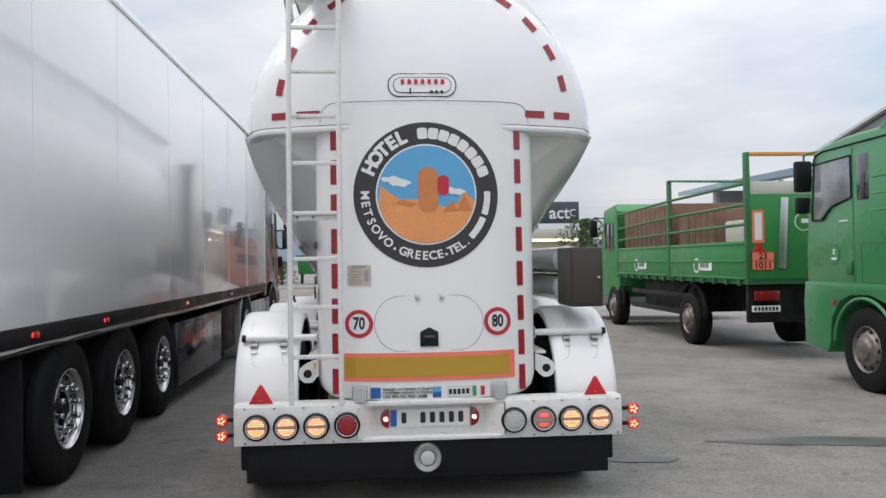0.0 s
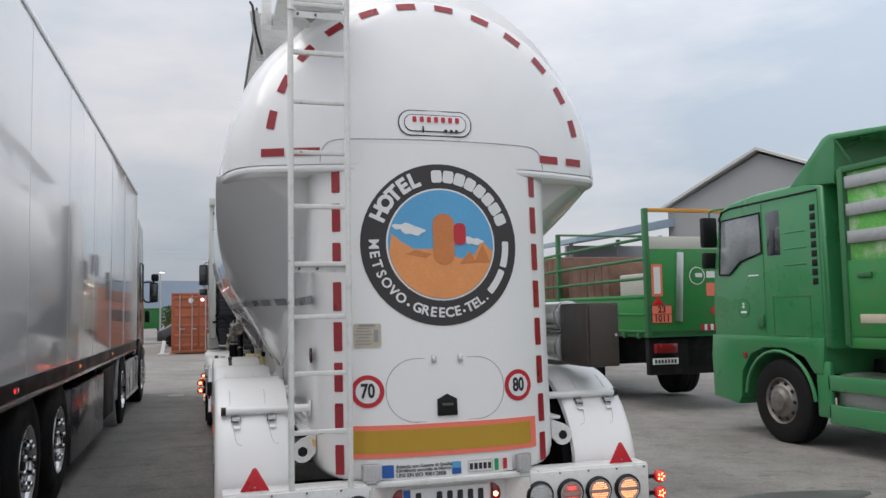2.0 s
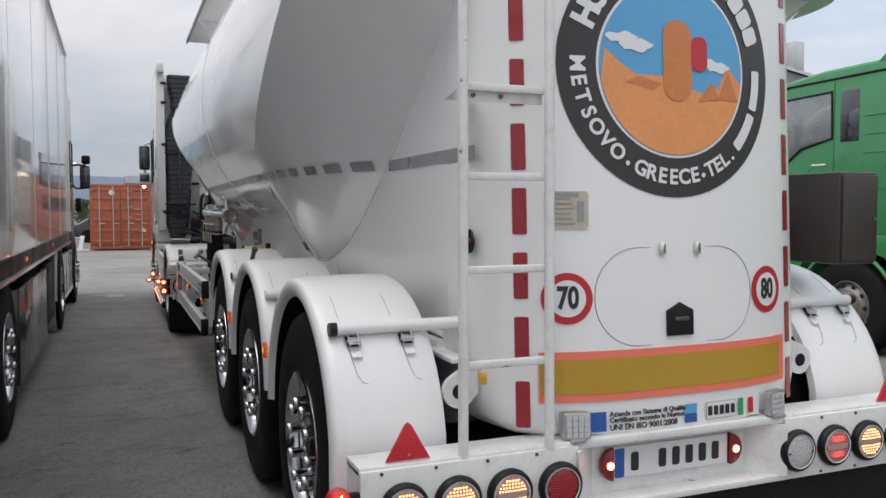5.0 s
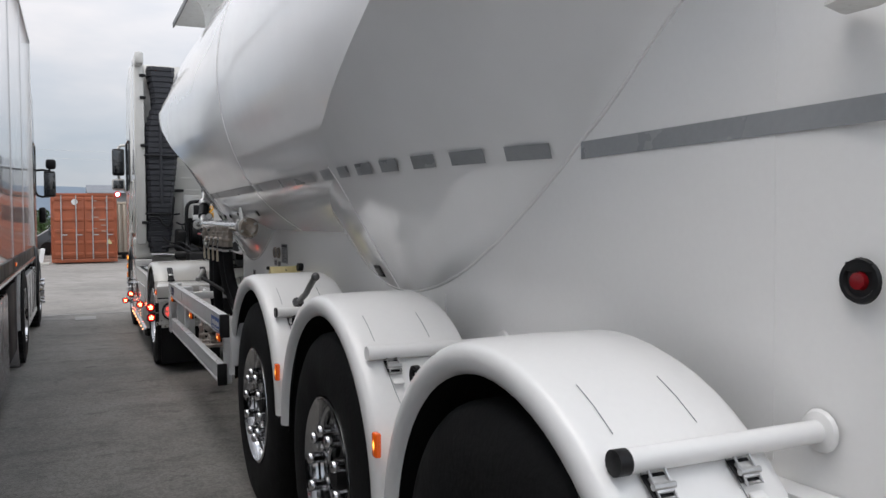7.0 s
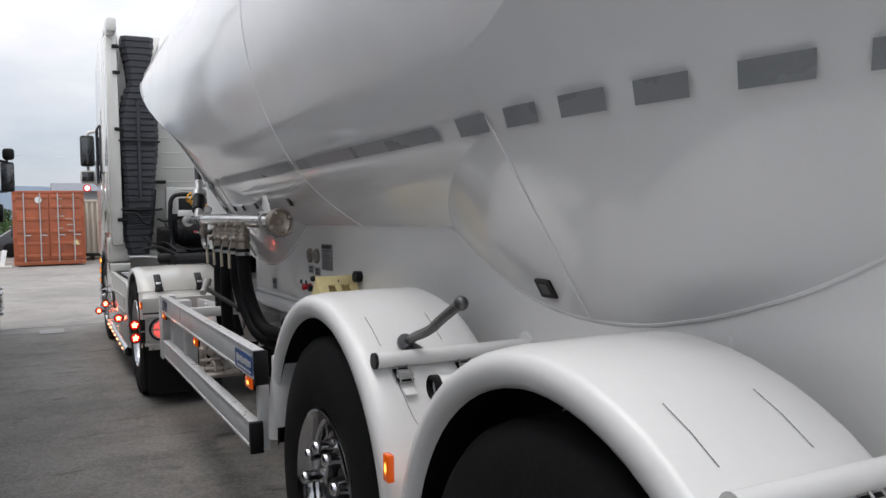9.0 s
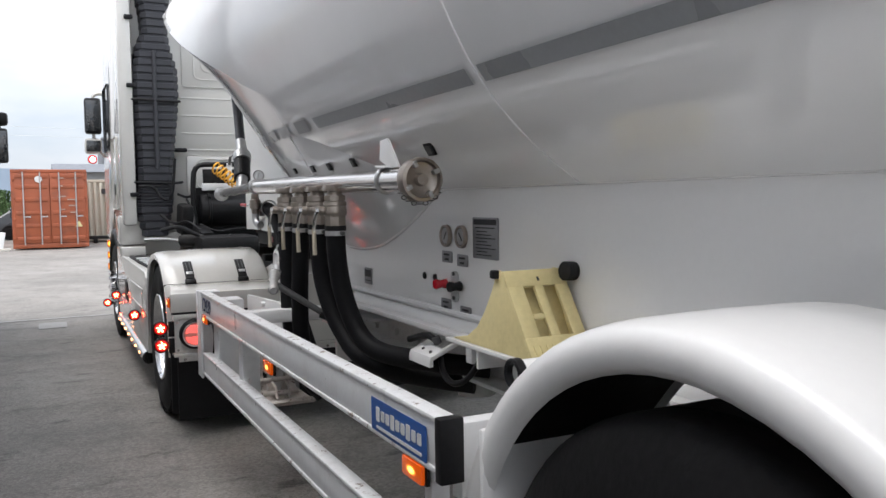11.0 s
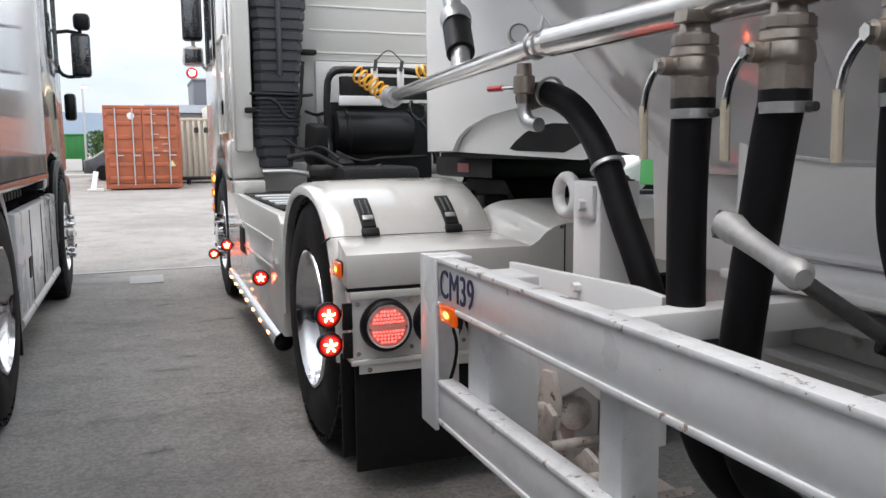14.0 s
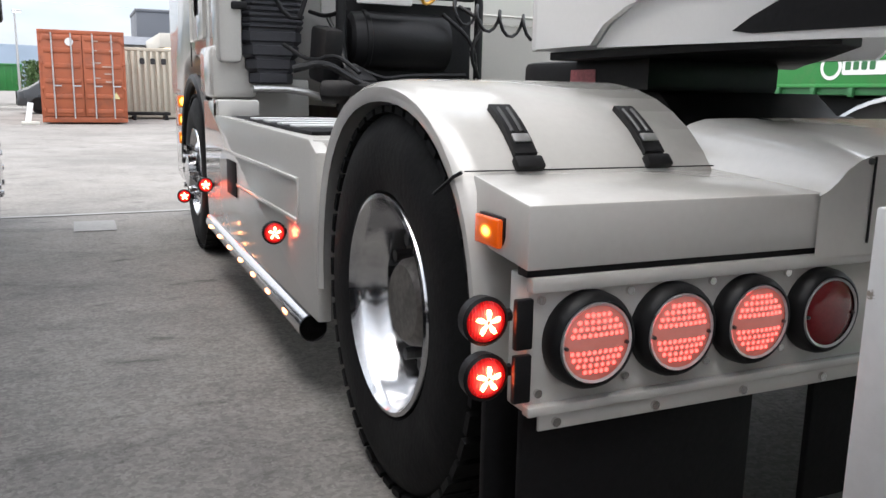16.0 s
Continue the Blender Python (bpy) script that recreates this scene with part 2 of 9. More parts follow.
COILY = mat("yellow_coil_plastic", (0.75, 0.38, 0.03), 0.35, vary=0.05, coat=0.3)
DIALW = mat("dial_face", (0.36, 0.35, 0.34), 0.3, vary=0.05)
LAMPW = mat("street_lamp_glow", (0.9, 0.9, 0.95), 0.3, emit=(0.85, 0.92, 1.0), power=4.0)
CANLIT = mat("canopy_light", (0.9, 0.85, 0.7), 0.4, emit=(1.0, 0.85, 0.6), power=1.4)
LINEP = mat("worn_road_paint", (0.29, 0.285, 0.275), 0.7, vary=0.12, scale=8, dirt=(0.2, 0.2, 0.2), dirt_amt=0.8, dirt_scale=6)
WET = mat("damp_patch", (0.1, 0.1, 0.1), 0.45, vary=0.3, scale=4)
KERB = mat("kerb_stone", (0.4, 0.39, 0.37), 0.75, vary=0.1)


def ground_material():
    m = bpy.data.materials.new("worn_concrete_yard")
    m.use_nodes = True
    n, l = m.node_tree.nodes, m.node_tree.links
    b = n["Principled BSDF"]
    tc = n.new("ShaderNodeTexCoord")

    def nz(scale, detail, rough=0.6, stretch=None):
        t = n.new("ShaderNodeTexNoise")
        t.inputs["Scale"].default_value, t.inputs["Detail"].default_value, t.inputs["Roughness"].default_value = scale, detail, rough
        if stretch:
            mp = n.new("ShaderNodeMapping")
            mp.inputs["Scale"].default_value = stretch
            l.new(tc.outputs["Object"], mp.inputs["Vector"])
            l.new(mp.outputs[0], t.inputs["Vector"])
        else:
            l.new(tc.outputs["Object"], t.inputs["Vector"])
        return t.outputs[0]

    def rng(src, a, c, d, e):
        r = n.new("ShaderNodeMapRange")
        for i, v in enumerate((a, c, d, e)):
            r.inputs[i + 1].default_value = v
        l.new(src, r.inputs[0])
        return r.outputs[0]

    def mixc(fac, a, col):
        x = n.new("ShaderNodeMix")
        x.data_type = "RGBA"
        l.new(fac, x.inputs[0])
        if isinstance(a, tuple):
            x.inputs[6].default_value = (*a, 1)
        else:
            l.new(a, x.inputs[6])
        x.inputs[7].default_value = (*col, 1)
        return x.outputs[2]

    c = mixc(rng(nz(0.35, 6), 0.38, 0.62, 0, 1), (0.26, 0.245, 0.228), (0.185, 0.175, 0.163))
    c = mixc(rng(nz(2.2, 9, 0.7), 0.45, 0.7, 0, 0.6), c, (0.13, 0.125, 0.12))
    c = mixc(rng(nz(1.3, 9, 0.7, (0.8, 1.7, 1)), 0.56, 0.7, 0, 0.6), c, (0.07, 0.066, 0.063))
    c = mixc(rng(nz(2.6, 6, 0.62, (0.9, 1.8, 1)), 0.61, 0.7, 0, 0.75), c, (0.06, 0.057, 0.054))
    c = mixc(rng(nz(14, 7, 0.75), 0.5, 0.68, 0, 0.5), c, (0.13, 0.124, 0.118))
    c = mixc(rng(nz(7, 8, 0.7), 0.55, 0.72, 0, 0.45), c, (0.29, 0.28, 0.27))
    c = mixc(rng(nz(150, 3, 0.7), 0.54, 0.72, 0, 0.45), c, (0.36, 0.35, 0.335))
    c = mixc(rng(nz(85, 4, 0.7), 0.56, 0.72, 0, 0.4), c, (0.14, 0.137, 0.134))
    b.inputs["Specular IOR Level"].default_value = 0.2
    l.new(rng(nz(1.3, 5), 0.3, 0.7, 0.62, 0.85), b.inputs["Roughness"])
    vo = n.new("ShaderNodeTexVoronoi")                # pieces of aggregate in the worn face
    vo.inputs["Scale"].default_value = 75
    l.new(tc.outputs["Object"], vo.inputs["Vector"])
    sp = n.new("ShaderNodeSeparateColor")
    l.new(vo.outputs["Color"], sp.inputs[0])
    hs = n.new("ShaderNodeHueSaturation")
    l.new(c, hs.inputs["Color"])
    l.new(rng(sp.outputs[0], 0.0, 1.0, 0.8, 1.2), hs.inputs["Value"])
    l.new(hs.outputs[0], b.inputs["Base Color"])
    bp = n.new("ShaderNodeBump")
    bp.inputs["Strength"].default_value, bp.inputs["Distance"].default_value = 0.45, 0.01
    l.new(nz(45, 8, 0.75), bp.inputs["Height"])
    l.new(bp.outputs[0], b.inputs["Normal"])
    return m


GROUND = ground_material()


def glow_lens(name, edge, mid, power, across=(0, 1, 1), spot=(0.16, 0.62)):
    """A lamp lens whose bulb shows as a bright spot in its middle."""
    m = bpy.data.materials.new(name)
    m.use_nodes = True
    n, l = m.node_tree.nodes, m.node_tree.links
    b = n["Principled BSDF"]
    b.inputs["Base Color"].default_value = (*edge, 1)
    b.inputs["Roughness"].default_value = 0.2
    b.inputs["Coat Weight"].default_value = 0.5
    tc = n.new("ShaderNodeTexCoord")
    di = n.new("ShaderNodeVectorMath")
    di.operation = "DISTANCE"
    di.inputs[1].default_value = tuple(0.5 * v for v in across)
    fl = n.new("ShaderNodeVectorMath")
    fl.operation = "MULTIPLY"
    fl.inputs[1].default_value = across
    l.new(tc.outputs["Generated"], fl.inputs[0])
    l.new(fl.outputs[0], di.inputs[0])
    wv = n.new("ShaderNodeTexWave")
    wv.inputs["Scale"].default_value = 60
    l.new(tc.outputs["Object"], wv.inputs["Vector"])
    ra = n.new("ShaderNodeMapRange")
    ra.interpolation_type = "SMOOTHERSTEP"
    for i, v in enumerate((*spot, 1.0, 0.0)):
        ra.inputs[i + 1].default_value = v
    l.new(di.outputs["Value"], ra.inputs[0])
    cm = n.new("ShaderNodeMix")
    cm.data_type = "RGBA"
    cm.inputs[6].default_value, cm.inputs[7].default_value = (*edge, 1), (*mid, 1)
    l.new(ra.outputs[0], cm.inputs[0])
    l.new(cm.outputs[2], b.inputs["Emission Color"])
    sq = n.new("ShaderNodeMath")
    sq.operation = "POWER"
    sq.inputs[1].default_value = 3.0
    l.new(ra.outputs[0], sq.inputs[0])
    st = n.new("ShaderNodeMapRange")
    st.inputs[3].default_value, st.inputs[4].default_value = 0.22, power
    l.new(sq.outputs[0], st.inputs[0])
    l.new(st.outputs[0], b.inputs["Emission Strength"])
    bp = n.new("ShaderNodeBump")
    bp.inputs["Strength"].default_value = 0.4
    bp.inputs["Distance"].default_value = 0.004
    l.new(wv.outputs[0], bp.inputs["Height"])
    l.new(bp.outputs[0], b.inputs["Normal"])
    return m


LAMB = glow_lens("lit_amber_lens", (0.75, 0.1, 0.004), (1.0, 0.42, 0.06), 4.5, spot=(0.03, 0.4))
LAMBR = glow_lens("lit_amber_corner_lens", (0.8, 0.16, 0.004), (1.0, 0.5, 0.06), 5.0, (1, 0, 1))
LRED = glow_lens("lit_red_lens", (0.4, 0.003, 0.005), (1.0, 0.03, 0.02), 3.2, (1, 0, 1))


# ---------------------------------------------------------------- mesh helpers
def B():
    return bmesh.new()


def bx(bm, x0, x1, y0, y1, z0, z1, bev=0.0, seg=2):
    g = bmesh.ops.create_cube(bm, size=1, matrix=Matrix.Translation(((x0 + x1) / 2, (y0 + y1) / 2, (z0 + z1) / 2)) @ Matrix.Diagonal((abs(x1 - x0), abs(y1 - y0), abs(z1 - z0), 1)))
    if bev:
        es = list({e for v in g["verts"] for e in v.link_edges})
        bmesh.ops.bevel(bm, geom=es, offset=bev, segments=seg, affect="EDGES", profile=0.5)
    return bm


def obx(bm, m, sx, sy, sz, bev=0.0, seg=2):
    """A box of that size round the origin of m."""
    g = bmesh.ops.create_cube(bm, size=1, matrix=Matrix.Diagonal((sx, sy, sz, 1)))
    vs = g["verts"]
    if bev:
        r = bmesh.ops.bevel(bm, geom=list({e for v in vs for e in v.link_edges}), offset=bev, segments=seg, affect="EDGES", profile=0.5)
        vs = list({v for f in r["faces"] for v in f.verts} | {v for v in vs if v.is_valid})
        seen = set()
        stack = [vs[0]]
        while stack:
            v = stack.pop()
            if v in seen:
                continue
            seen.add(v)
            stack += [e.other_vert(v) for e in v.link_edges]
        vs = list(seen)
    bmesh.ops.transform(bm, matrix=m, verts=vs)
    return bm


def axis_to(p0, p1):
    d = Vector(p1) - Vector(p0)
    return Matrix.Translation(p0) @ d.to_track_quat("Z", "Y").to_matrix().to_4x4(), d.length


def cyl(bm, p0, p1, r, seg=16, r2=None, caps=True):
    m, h = axis_to(p0, p1)
    bmesh.ops.create_cone(bm, cap_ends=caps, segments=seg, radius1=r, radius2=r if r2 is None else r2, depth=h, matrix=m @ Matrix.Translation((0, 0, h / 2)))
    return bm


def tube(bm, pts, r, seg=10, smooth=0):
    pts = [Vector(p) for p in pts]
    for _ in range(smooth):
        q = [pts[0]]
        for a, b in zip(pts, pts[1:]):
            q += [a * 0.75 + b * 0.25, a * 0.25 + b * 0.75]
        pts = q + [pts[-1]]
    t0 = (pts[1] - pts[0]).normalized()
    u = t0.orthogonal().normalized()
    rings = []
    for i, p in enumerate(pts):
        t = (pts[min(i + 1, len(pts) - 1)] - pts[max(i - 1, 0)]).normalized()
        u = (u - t * u.dot(t)).normalized()
        w = t.cross(u)
        rings.append([bm.verts.new(p + (u * math.cos(k * math.tau / seg) + w * math.sin(k * math.tau / seg)) * r) for k in range(seg)])
    for a, b in zip(rings, rings[1:]):
        for k in range(seg):
            bm.faces.new((a[k], a[(k + 1) % seg], b[(k + 1) % seg], b[k]))
    bm.faces.new(rings[0][::-1])
    bm.faces.new(rings[-1])
    return bm


def coil(p0, p1, r, turns, thick, sag=0.0):
    pts = []
    m, h = axis_to(p0, p1)
    for i in range(turns * 10 + 1):
        f = i / (turns * 10)
        a = math.tau * i / 10
        p = m @ Vector((r * math.cos(a), r * math.sin(a), h * f))
        p.z -= sag * math.sin(math.pi * f)
        pts.append(p)
    return tube(B(), pts, thick, 6)


def lathe(bm, prof, m, seg=32):
    """Turns (radius, along) round the local x axis of m."""
    rings = []
    for r, a in prof:
        if r < 1e-5:
            rings.append([bm.verts.new(m @ Vector((a, 0, 0)))])
        else:
            rings.append([bm.verts.new(m @ Vector((a, r * math.cos(k * math.tau / seg), r * math.sin(k * math.tau / seg)))) for k in range(seg)])
    for a, b in zip(rings, rings[1:]):
        for k in range(seg):
            k2 = (k + 1) % seg
            vs = [a[0], b[k], b[k2]] if len(a) == 1 else [a[k], b[0], a[k2]] if len(b) == 1 else [a[k], b[k], b[k2], a[k2]]
            bm.faces.new(vs)
    bmesh.ops.recalc_face_normals(bm, faces=bm.faces[:])
    return bm


def prism(bm, poly, m, depth, bev=0.0):
    """A polygon in the local xy plane of m, pulled along its z by depth."""
    a = [bm.verts.new(m @ Vector((x, y, 0))) for x, y in poly]
    b = [bm.verts.new(m @ Vector((x, y, depth))) for x, y in poly]
    k = len(poly)
    fs = [bm.faces.new(a[::-1]), bm.faces.new(b)]
    fs += [bm.faces.new((a[i], a[(i + 1) % k], b[(i + 1) % k], b[i])) for i in range(k)]
    bmesh.ops.recalc_face_normals(bm, faces=fs)
    if bev:
        es = list({e for f in fs[:2] for e in f.edges})
        bmesh.ops.bevel(bm, geom=es, offset=bev, segments=2, affect="EDGES", profile=0.5)
    return bm


SIDE = Matrix(((0, 0, 1, 0), (1, 0, 0, 0), (0, 1, 0, 0), (0, 0, 0, 1)))    # local x, y, z -> world y, z, x
BACK = Matrix(((1, 0, 0, 0), (0, 0, -1, 0), (0, 1, 0, 0), (0, 0, 0, 1)))   # local x, y, z -> world x, z, -y


def rrect(w, h, r, k=5, cx=0.0, cy=0.0):
    pts = []
    for sx, sy, a0 in ((1, 1, 0), (-1, 1, 90), (-1, -1, 180), (1, -1, 270)):
        for i in range(k + 1):
            a = radians(a0 + 90 * i / k)
            pts.append((cx + sx * (w / 2 - r) + r * math.cos(a), cy + sy * (h / 2 - r) + r * math.sin(a)))
    return pts


def ring_poly(r, k=40, cx=0.0, cy=0.0):
    return [(cx + r * math.cos(i * math.tau / k), cy + r * math.sin(i * math.tau / k)) for i in range(k)]


def to_mesh(name, bm, material, sharp=38):
    me = bpy.data.meshes.new(name)
    bm.to_mesh(me)
    bm.free()
    me.materials.append(material)
    me.shade_smooth()
    if sharp is not None:
        me.set_sharp_from_angle(angle=radians(sharp))
    return me


def thing(name, at, label, category, group=""):
    ob = new(name)
    ob.empty_display_size = 0.2
    ob.matrix_basis = pose(*at) if not isinstance(at, Matrix) else at
    return tagged(ob, label, category, group)


def world_of(ob):
    m = ob.matrix_basis
    return world_of(ob.parent) @ ob.matrix_parent_inverse @ m if ob.parent else m


def part(name, bm, material, parent, label="", sharp=38):
    """One mesh, given in world places, under a thing or a part."""
    ob = new(name, to_mesh(name, bm, material, sharp))
    ob.parent = parent
    ob.matrix_parent_inverse = world_of(parent).inverted()
    if label:
        ob["label"] = label
    return ob


def pieces(name, bm, material, parent, label=""):
    """One part for each loose piece of a mesh: every letter or bar on its own."""
    bm.verts.index_update()
    bm.faces.index_update()
    left = set(bm.verts)
    for first in bm.verts:
        if first not in left:
            continue
        left.discard(first)
        todo, isle = [first], []
        while todo:
            v = todo.pop()
            isle.append(v)
            for e in v.link_edges:
                w = e.other_vert(v)
                if w in left:
                    left.discard(w)
                    todo.append(w)
        isle.sort(key=lambda v: v.index)
        one, twin = B(), {}
        for v in isle:
            twin[v] = one.verts.new(v.co)
        for f in sorted({f for v in isle for f in v.link_faces}, key=lambda f: f.index):
            one.faces.new([twin[v] for v in f.verts])
        part(name, one, material, parent, label)


def single(name, bm, material, label, category, kind="", group="", sharp=38):
    """A thing of one mesh, given in world places; its origin at its base."""
    me = to_mesh(name, bm, material, sharp)
    ob = new(name, me)
    return tagged(ob, label, category, group, kind)


def shift(x, y, z):
    return Matrix.Translation((x, y, z))


def glyphs(bm, text, m, size, bold=0.0, align="CENTER"):
    """Letters of the built-in font, flat in the local xy plane of m."""
    cu = bpy.data.curves.new("letters", "FONT")
    cu.body, cu.size, cu.align_x, cu.align_y, cu.offset, cu.extrude = text, size, align, "CENTER", bold, 0.001
    cu.resolution_u = 3
    ob = bpy.data.objects.new("letters", cu)
    me = bpy.data.meshes.new_from_object(ob)
    me.transform(m)
    bm.from_mesh(me)
    bpy.data.objects.remove(ob)
    bpy.data.meshes.remove(me)
    bpy.data.curves.remove(cu)
    return bm
# ---------------------------------------------------------------- ground and distance
def yard_z(x):
    """The yard falls gently to one side."""
    return -0.03 * max(0.0, min(x, 7.5) - 2.2)


bm = B()
bmesh.ops.create_grid(bm, x_segments=60, y_segments=60, size=1)
for v in bm.verts:
    x, y = v.co.x, v.co.y
    v.co.x, v.co.y = math.copysign(abs(x) ** 2.6, x) * 900, math.copysign(abs(y) ** 2.6, y) * 900
    v.co.z = yard_z(v.co.x)
ground = single("ground", bm, GROUND, "worn grey concrete yard with dark stains", "ground", "structure")

bm = B()
prism(bm, [(-9, 0), (2.5, 0.35), (2.5, 0.43), (-9, 0.08)], shift(0, 13.5, 0.004), 0.002)
single("road_marking", bm, LINEP, "faded white painted line across the yard", "marking", "structure")
bm = B()
prism(bm, rrect(0.3, 0.5, 0.02), shift(-1.97, 13.1, 0.004), 0.003)
single("road_patch", bm, LINEP, "small square pale patch on the yard", "marking", "structure")
rng = random.Random(4)
for cx, cy, rx, ry in ((3.4, 1.55, 0.95, 0.24), (1.72, 0.98, 0.28, 0.12)):
    bm = B()
    prism(bm, [(cx + rx * math.cos(a * 0.157) * (1 + 0.05 * math.sin(a * 0.471)), cy + ry * math.sin(a * 0.15708) * (0.7 + 0.35 * math.cos(a * 0.15708) + 0.1 * math.sin(a * 0.785))) for a in range(40)], Matrix.Identity(4), 0.002)
    for v in bm.verts:
        v.co.z += yard_z(v.co.x) + 0.004
    single("damp_patch", bm, WET, "dark damp patch on the concrete", "stain", "structure")


# ---------------------------------------------------------------- silo tanker: shape of the vessel
TZ, TR = 2.42, 1.28


ZT = 1.74                                             # where the hopper cones leave the barrel
C1, C2 = 2.65, 6.09                                   # middles of the two hoppers
ZL = 2.49                                             # lip of the rear cap


def circ(z):
    return math.sqrt(max(0.0, TR * TR - (z - TZ) ** 2))


def barrel(z):
    """Half width of the plain barrel, a little flatter underneath."""
    return max(0.5, circ(z) - 0.75 * max(0.0, ZT - z) ** 2)


def hopper(z):
    """Half width of a hopper, and its length to the outer and to the inner side."""
    return 0.745 + 0.593 * (z - 1.177) + 0.8 * max(0.0, z - 1.95) ** 2, 2.03 + 1.05 * (z - 1.75), 1.515 + 0.93 * (z - 1.43)


def front_end(z):
    return 8.83 - max(0, 2.84 - z) * 1.14 - (0.57 * (1 - circ(z) / TR) if z > TZ else 0)


def oval(d, w, k):
    return w * math.sqrt(1 - (d / k) ** 2) if abs(d) < k else 0.0


def reach(x, w, k):
    """How far from its middle an oval has the half width x."""
    return k * math.sqrt(max(0.0, 1 - (x / w) ** 2))


def tank_x(y, z):
    """Half width of the vessel at that place along it and that height."""
    w, outer, inner = hopper(z)
    side = circ(z) if z >= ZT else 9.0
    if y < C1:
        if z > ZL:
            return circ(z) * (1 - 0.12 * max(0.0, (1.3 - y) / 0.9) ** 2)
        return min(side, oval(C1 - y, w, outer))
    if y > C2:
        hi = front_end(z)
        if y >= hi:
            return 0.0
        k = 13 + 400 * max(0.0, min(1.0, (2.75 - z) / 0.35))
        return min(min(side, circ(z) * (1 - ((y - 4.4) / (hi - 4.4)) ** k) ** (1 / 3.2)) if z >= ZT else 9.0, oval(y - C2, w, outer))
    return circ(z) if z >= ZT else max(barrel(z), oval(y - C1, w, inner), oval(C2 - y, w, inner))


def tank_breaks(z):
    """Places along the vessel where one of its surfaces meets the next."""
    w, outer, inner = hopper(z)
    if z > ZL:
        rear, c1 = 0.4, 1.3
    else:
        rear, c1 = max(0.45, C1 - reach(0.5, w, outer)), C1 - (reach(circ(z), w, outer) if z >= ZT and circ(z) < w else 0.0)
    hi = front_end(z)
    c2 = min(hi - 0.3, C2 + (reach(circ(z), w, outer) if z >= ZT and circ(z) < w else 0.0))
    f = 0.01 if z >= ZT else reach(barrel(z), w, inner) if barrel(z) < w else 0.01
    return rear, c1, C1, C1 + f, C2 - f, C2, c2, hi


def panel_y(x, z):
    return 0.04 + 0.045 * (z - 1.0) + 0.42 * abs(x) ** 3 + 2.0 * min(abs(x), 0.71) ** 14


def on_panel(bm, lift=0.004, cuts=True):
    """Lays a flat pattern drawn at y = 0 on the bowed rear panel."""
    for v in bm.verts:
        v.co.y += panel_y(v.co.x, v.co.z) - lift
    return bm


tanker = thing("silo_tanker_trailer", (0, 2.2, 0), "white silo tanker semi-trailer with round tank and three axles", "tanker trailer")

bm = B()
levels = [1.15 + 0.59 * i / 20 for i in range(21)] + [ZT + (ZL - 0.004 - ZT) * i / 24 for i in range(1, 25)] + [ZL + 0.002] + [TZ + TR * math.sin(radians(a)) for a in (5, 8, 11, 14, 18, 22, 26, 30, 34, 38, 42, 46, 50, 54, 58, 62, 66, 70, 74, 78, 82, 85, 88)]
COUNTS = (14, 12, 10, 16, 10, 12, 20)
rings = []
for z in levels:
    br = tank_breaks(z)
    ys = []
    for i, n in enumerate(COUNTS):
        a, b = br[i], br[i + 1]
        ys += [a + (b - a) * (math.sin(math.pi / 2 * j / n) if i == 6 else j / n) for j in range(n)]
    ys.append(br[-1])
    left = [bm.verts.new((-max(tank_x(y, z), 0.0), y, z)) for y in ys]
    right = [bm.verts.new((max(tank_x(y, z), 0.002), y, z)) for y in ys[::-1]]
    rings.append(left + right)
marks = [sum(COUNTS[:i]) for i in range(1, 7)]
last = sum(COUNTS)
folds = set(marks) | {2 * last + 1 - i for i in marks}
for a, b, z in zip(rings, rings[1:], levels):
    k = len(a)
    for i in range(k):
        bm.faces.new((a[i], b[i], b[(i + 1) % k], a[(i + 1) % k]))
    if z < ZL - 0.01:
        for i in folds:
            e = bm.edges.get((a[i], b[i]))
            if e and not (i in (marks[2], marks[3]) and z >= ZT):
                e.smooth = False
bm.faces.new(rings[0])
bm.faces.new(rings[-1][::-1])
bmesh.ops.remove_doubles(bm, verts=bm.verts[:], dist=0.0003)
bmesh.ops.recalc_face_normals(bm, faces=bm.faces[:])
tank = part("tank", bm, TANKW, tanker, "glossy white painted vessel with hoppers", None)

# weld seams round the vessel
for yy, z0, z1 in ((2.67, 1.185, 1.74), (4.39, 1.44, 3.6), (6.12, 1.3, 1.8)):
    pts = [(-tank_x(yy, z) - 0.001, yy, z) for z in [z0 + (z1 - z0) * i / 30 for i in range(31)]]
    part("weld_seam", tube(B(), pts, 0.0035, 6), TANKW, tank)

# rear cap: domed half disc with a rolled lip
CAP = ((0.9, 0.3368), (0.94, 0.385), (0.97, 0.437), (0.99, 0.485), (1.01, 0.55), (1.025, 0.62), (1.035, 0.7), (1.04, 0.8), (1.04, 0.95))


def cap_at(r):
    """How far forward the dome stands at that share of its radius."""
    if r < 0.9:
        return 0.11 + 0.28 * r ** 2
    for (r0, y0), (r1, y1) in zip(CAP, CAP[1:]):
        if r <= r1:
            return y0 + (y1 - y0) * (r - r0) / (r1 - r0)
    return 0.8


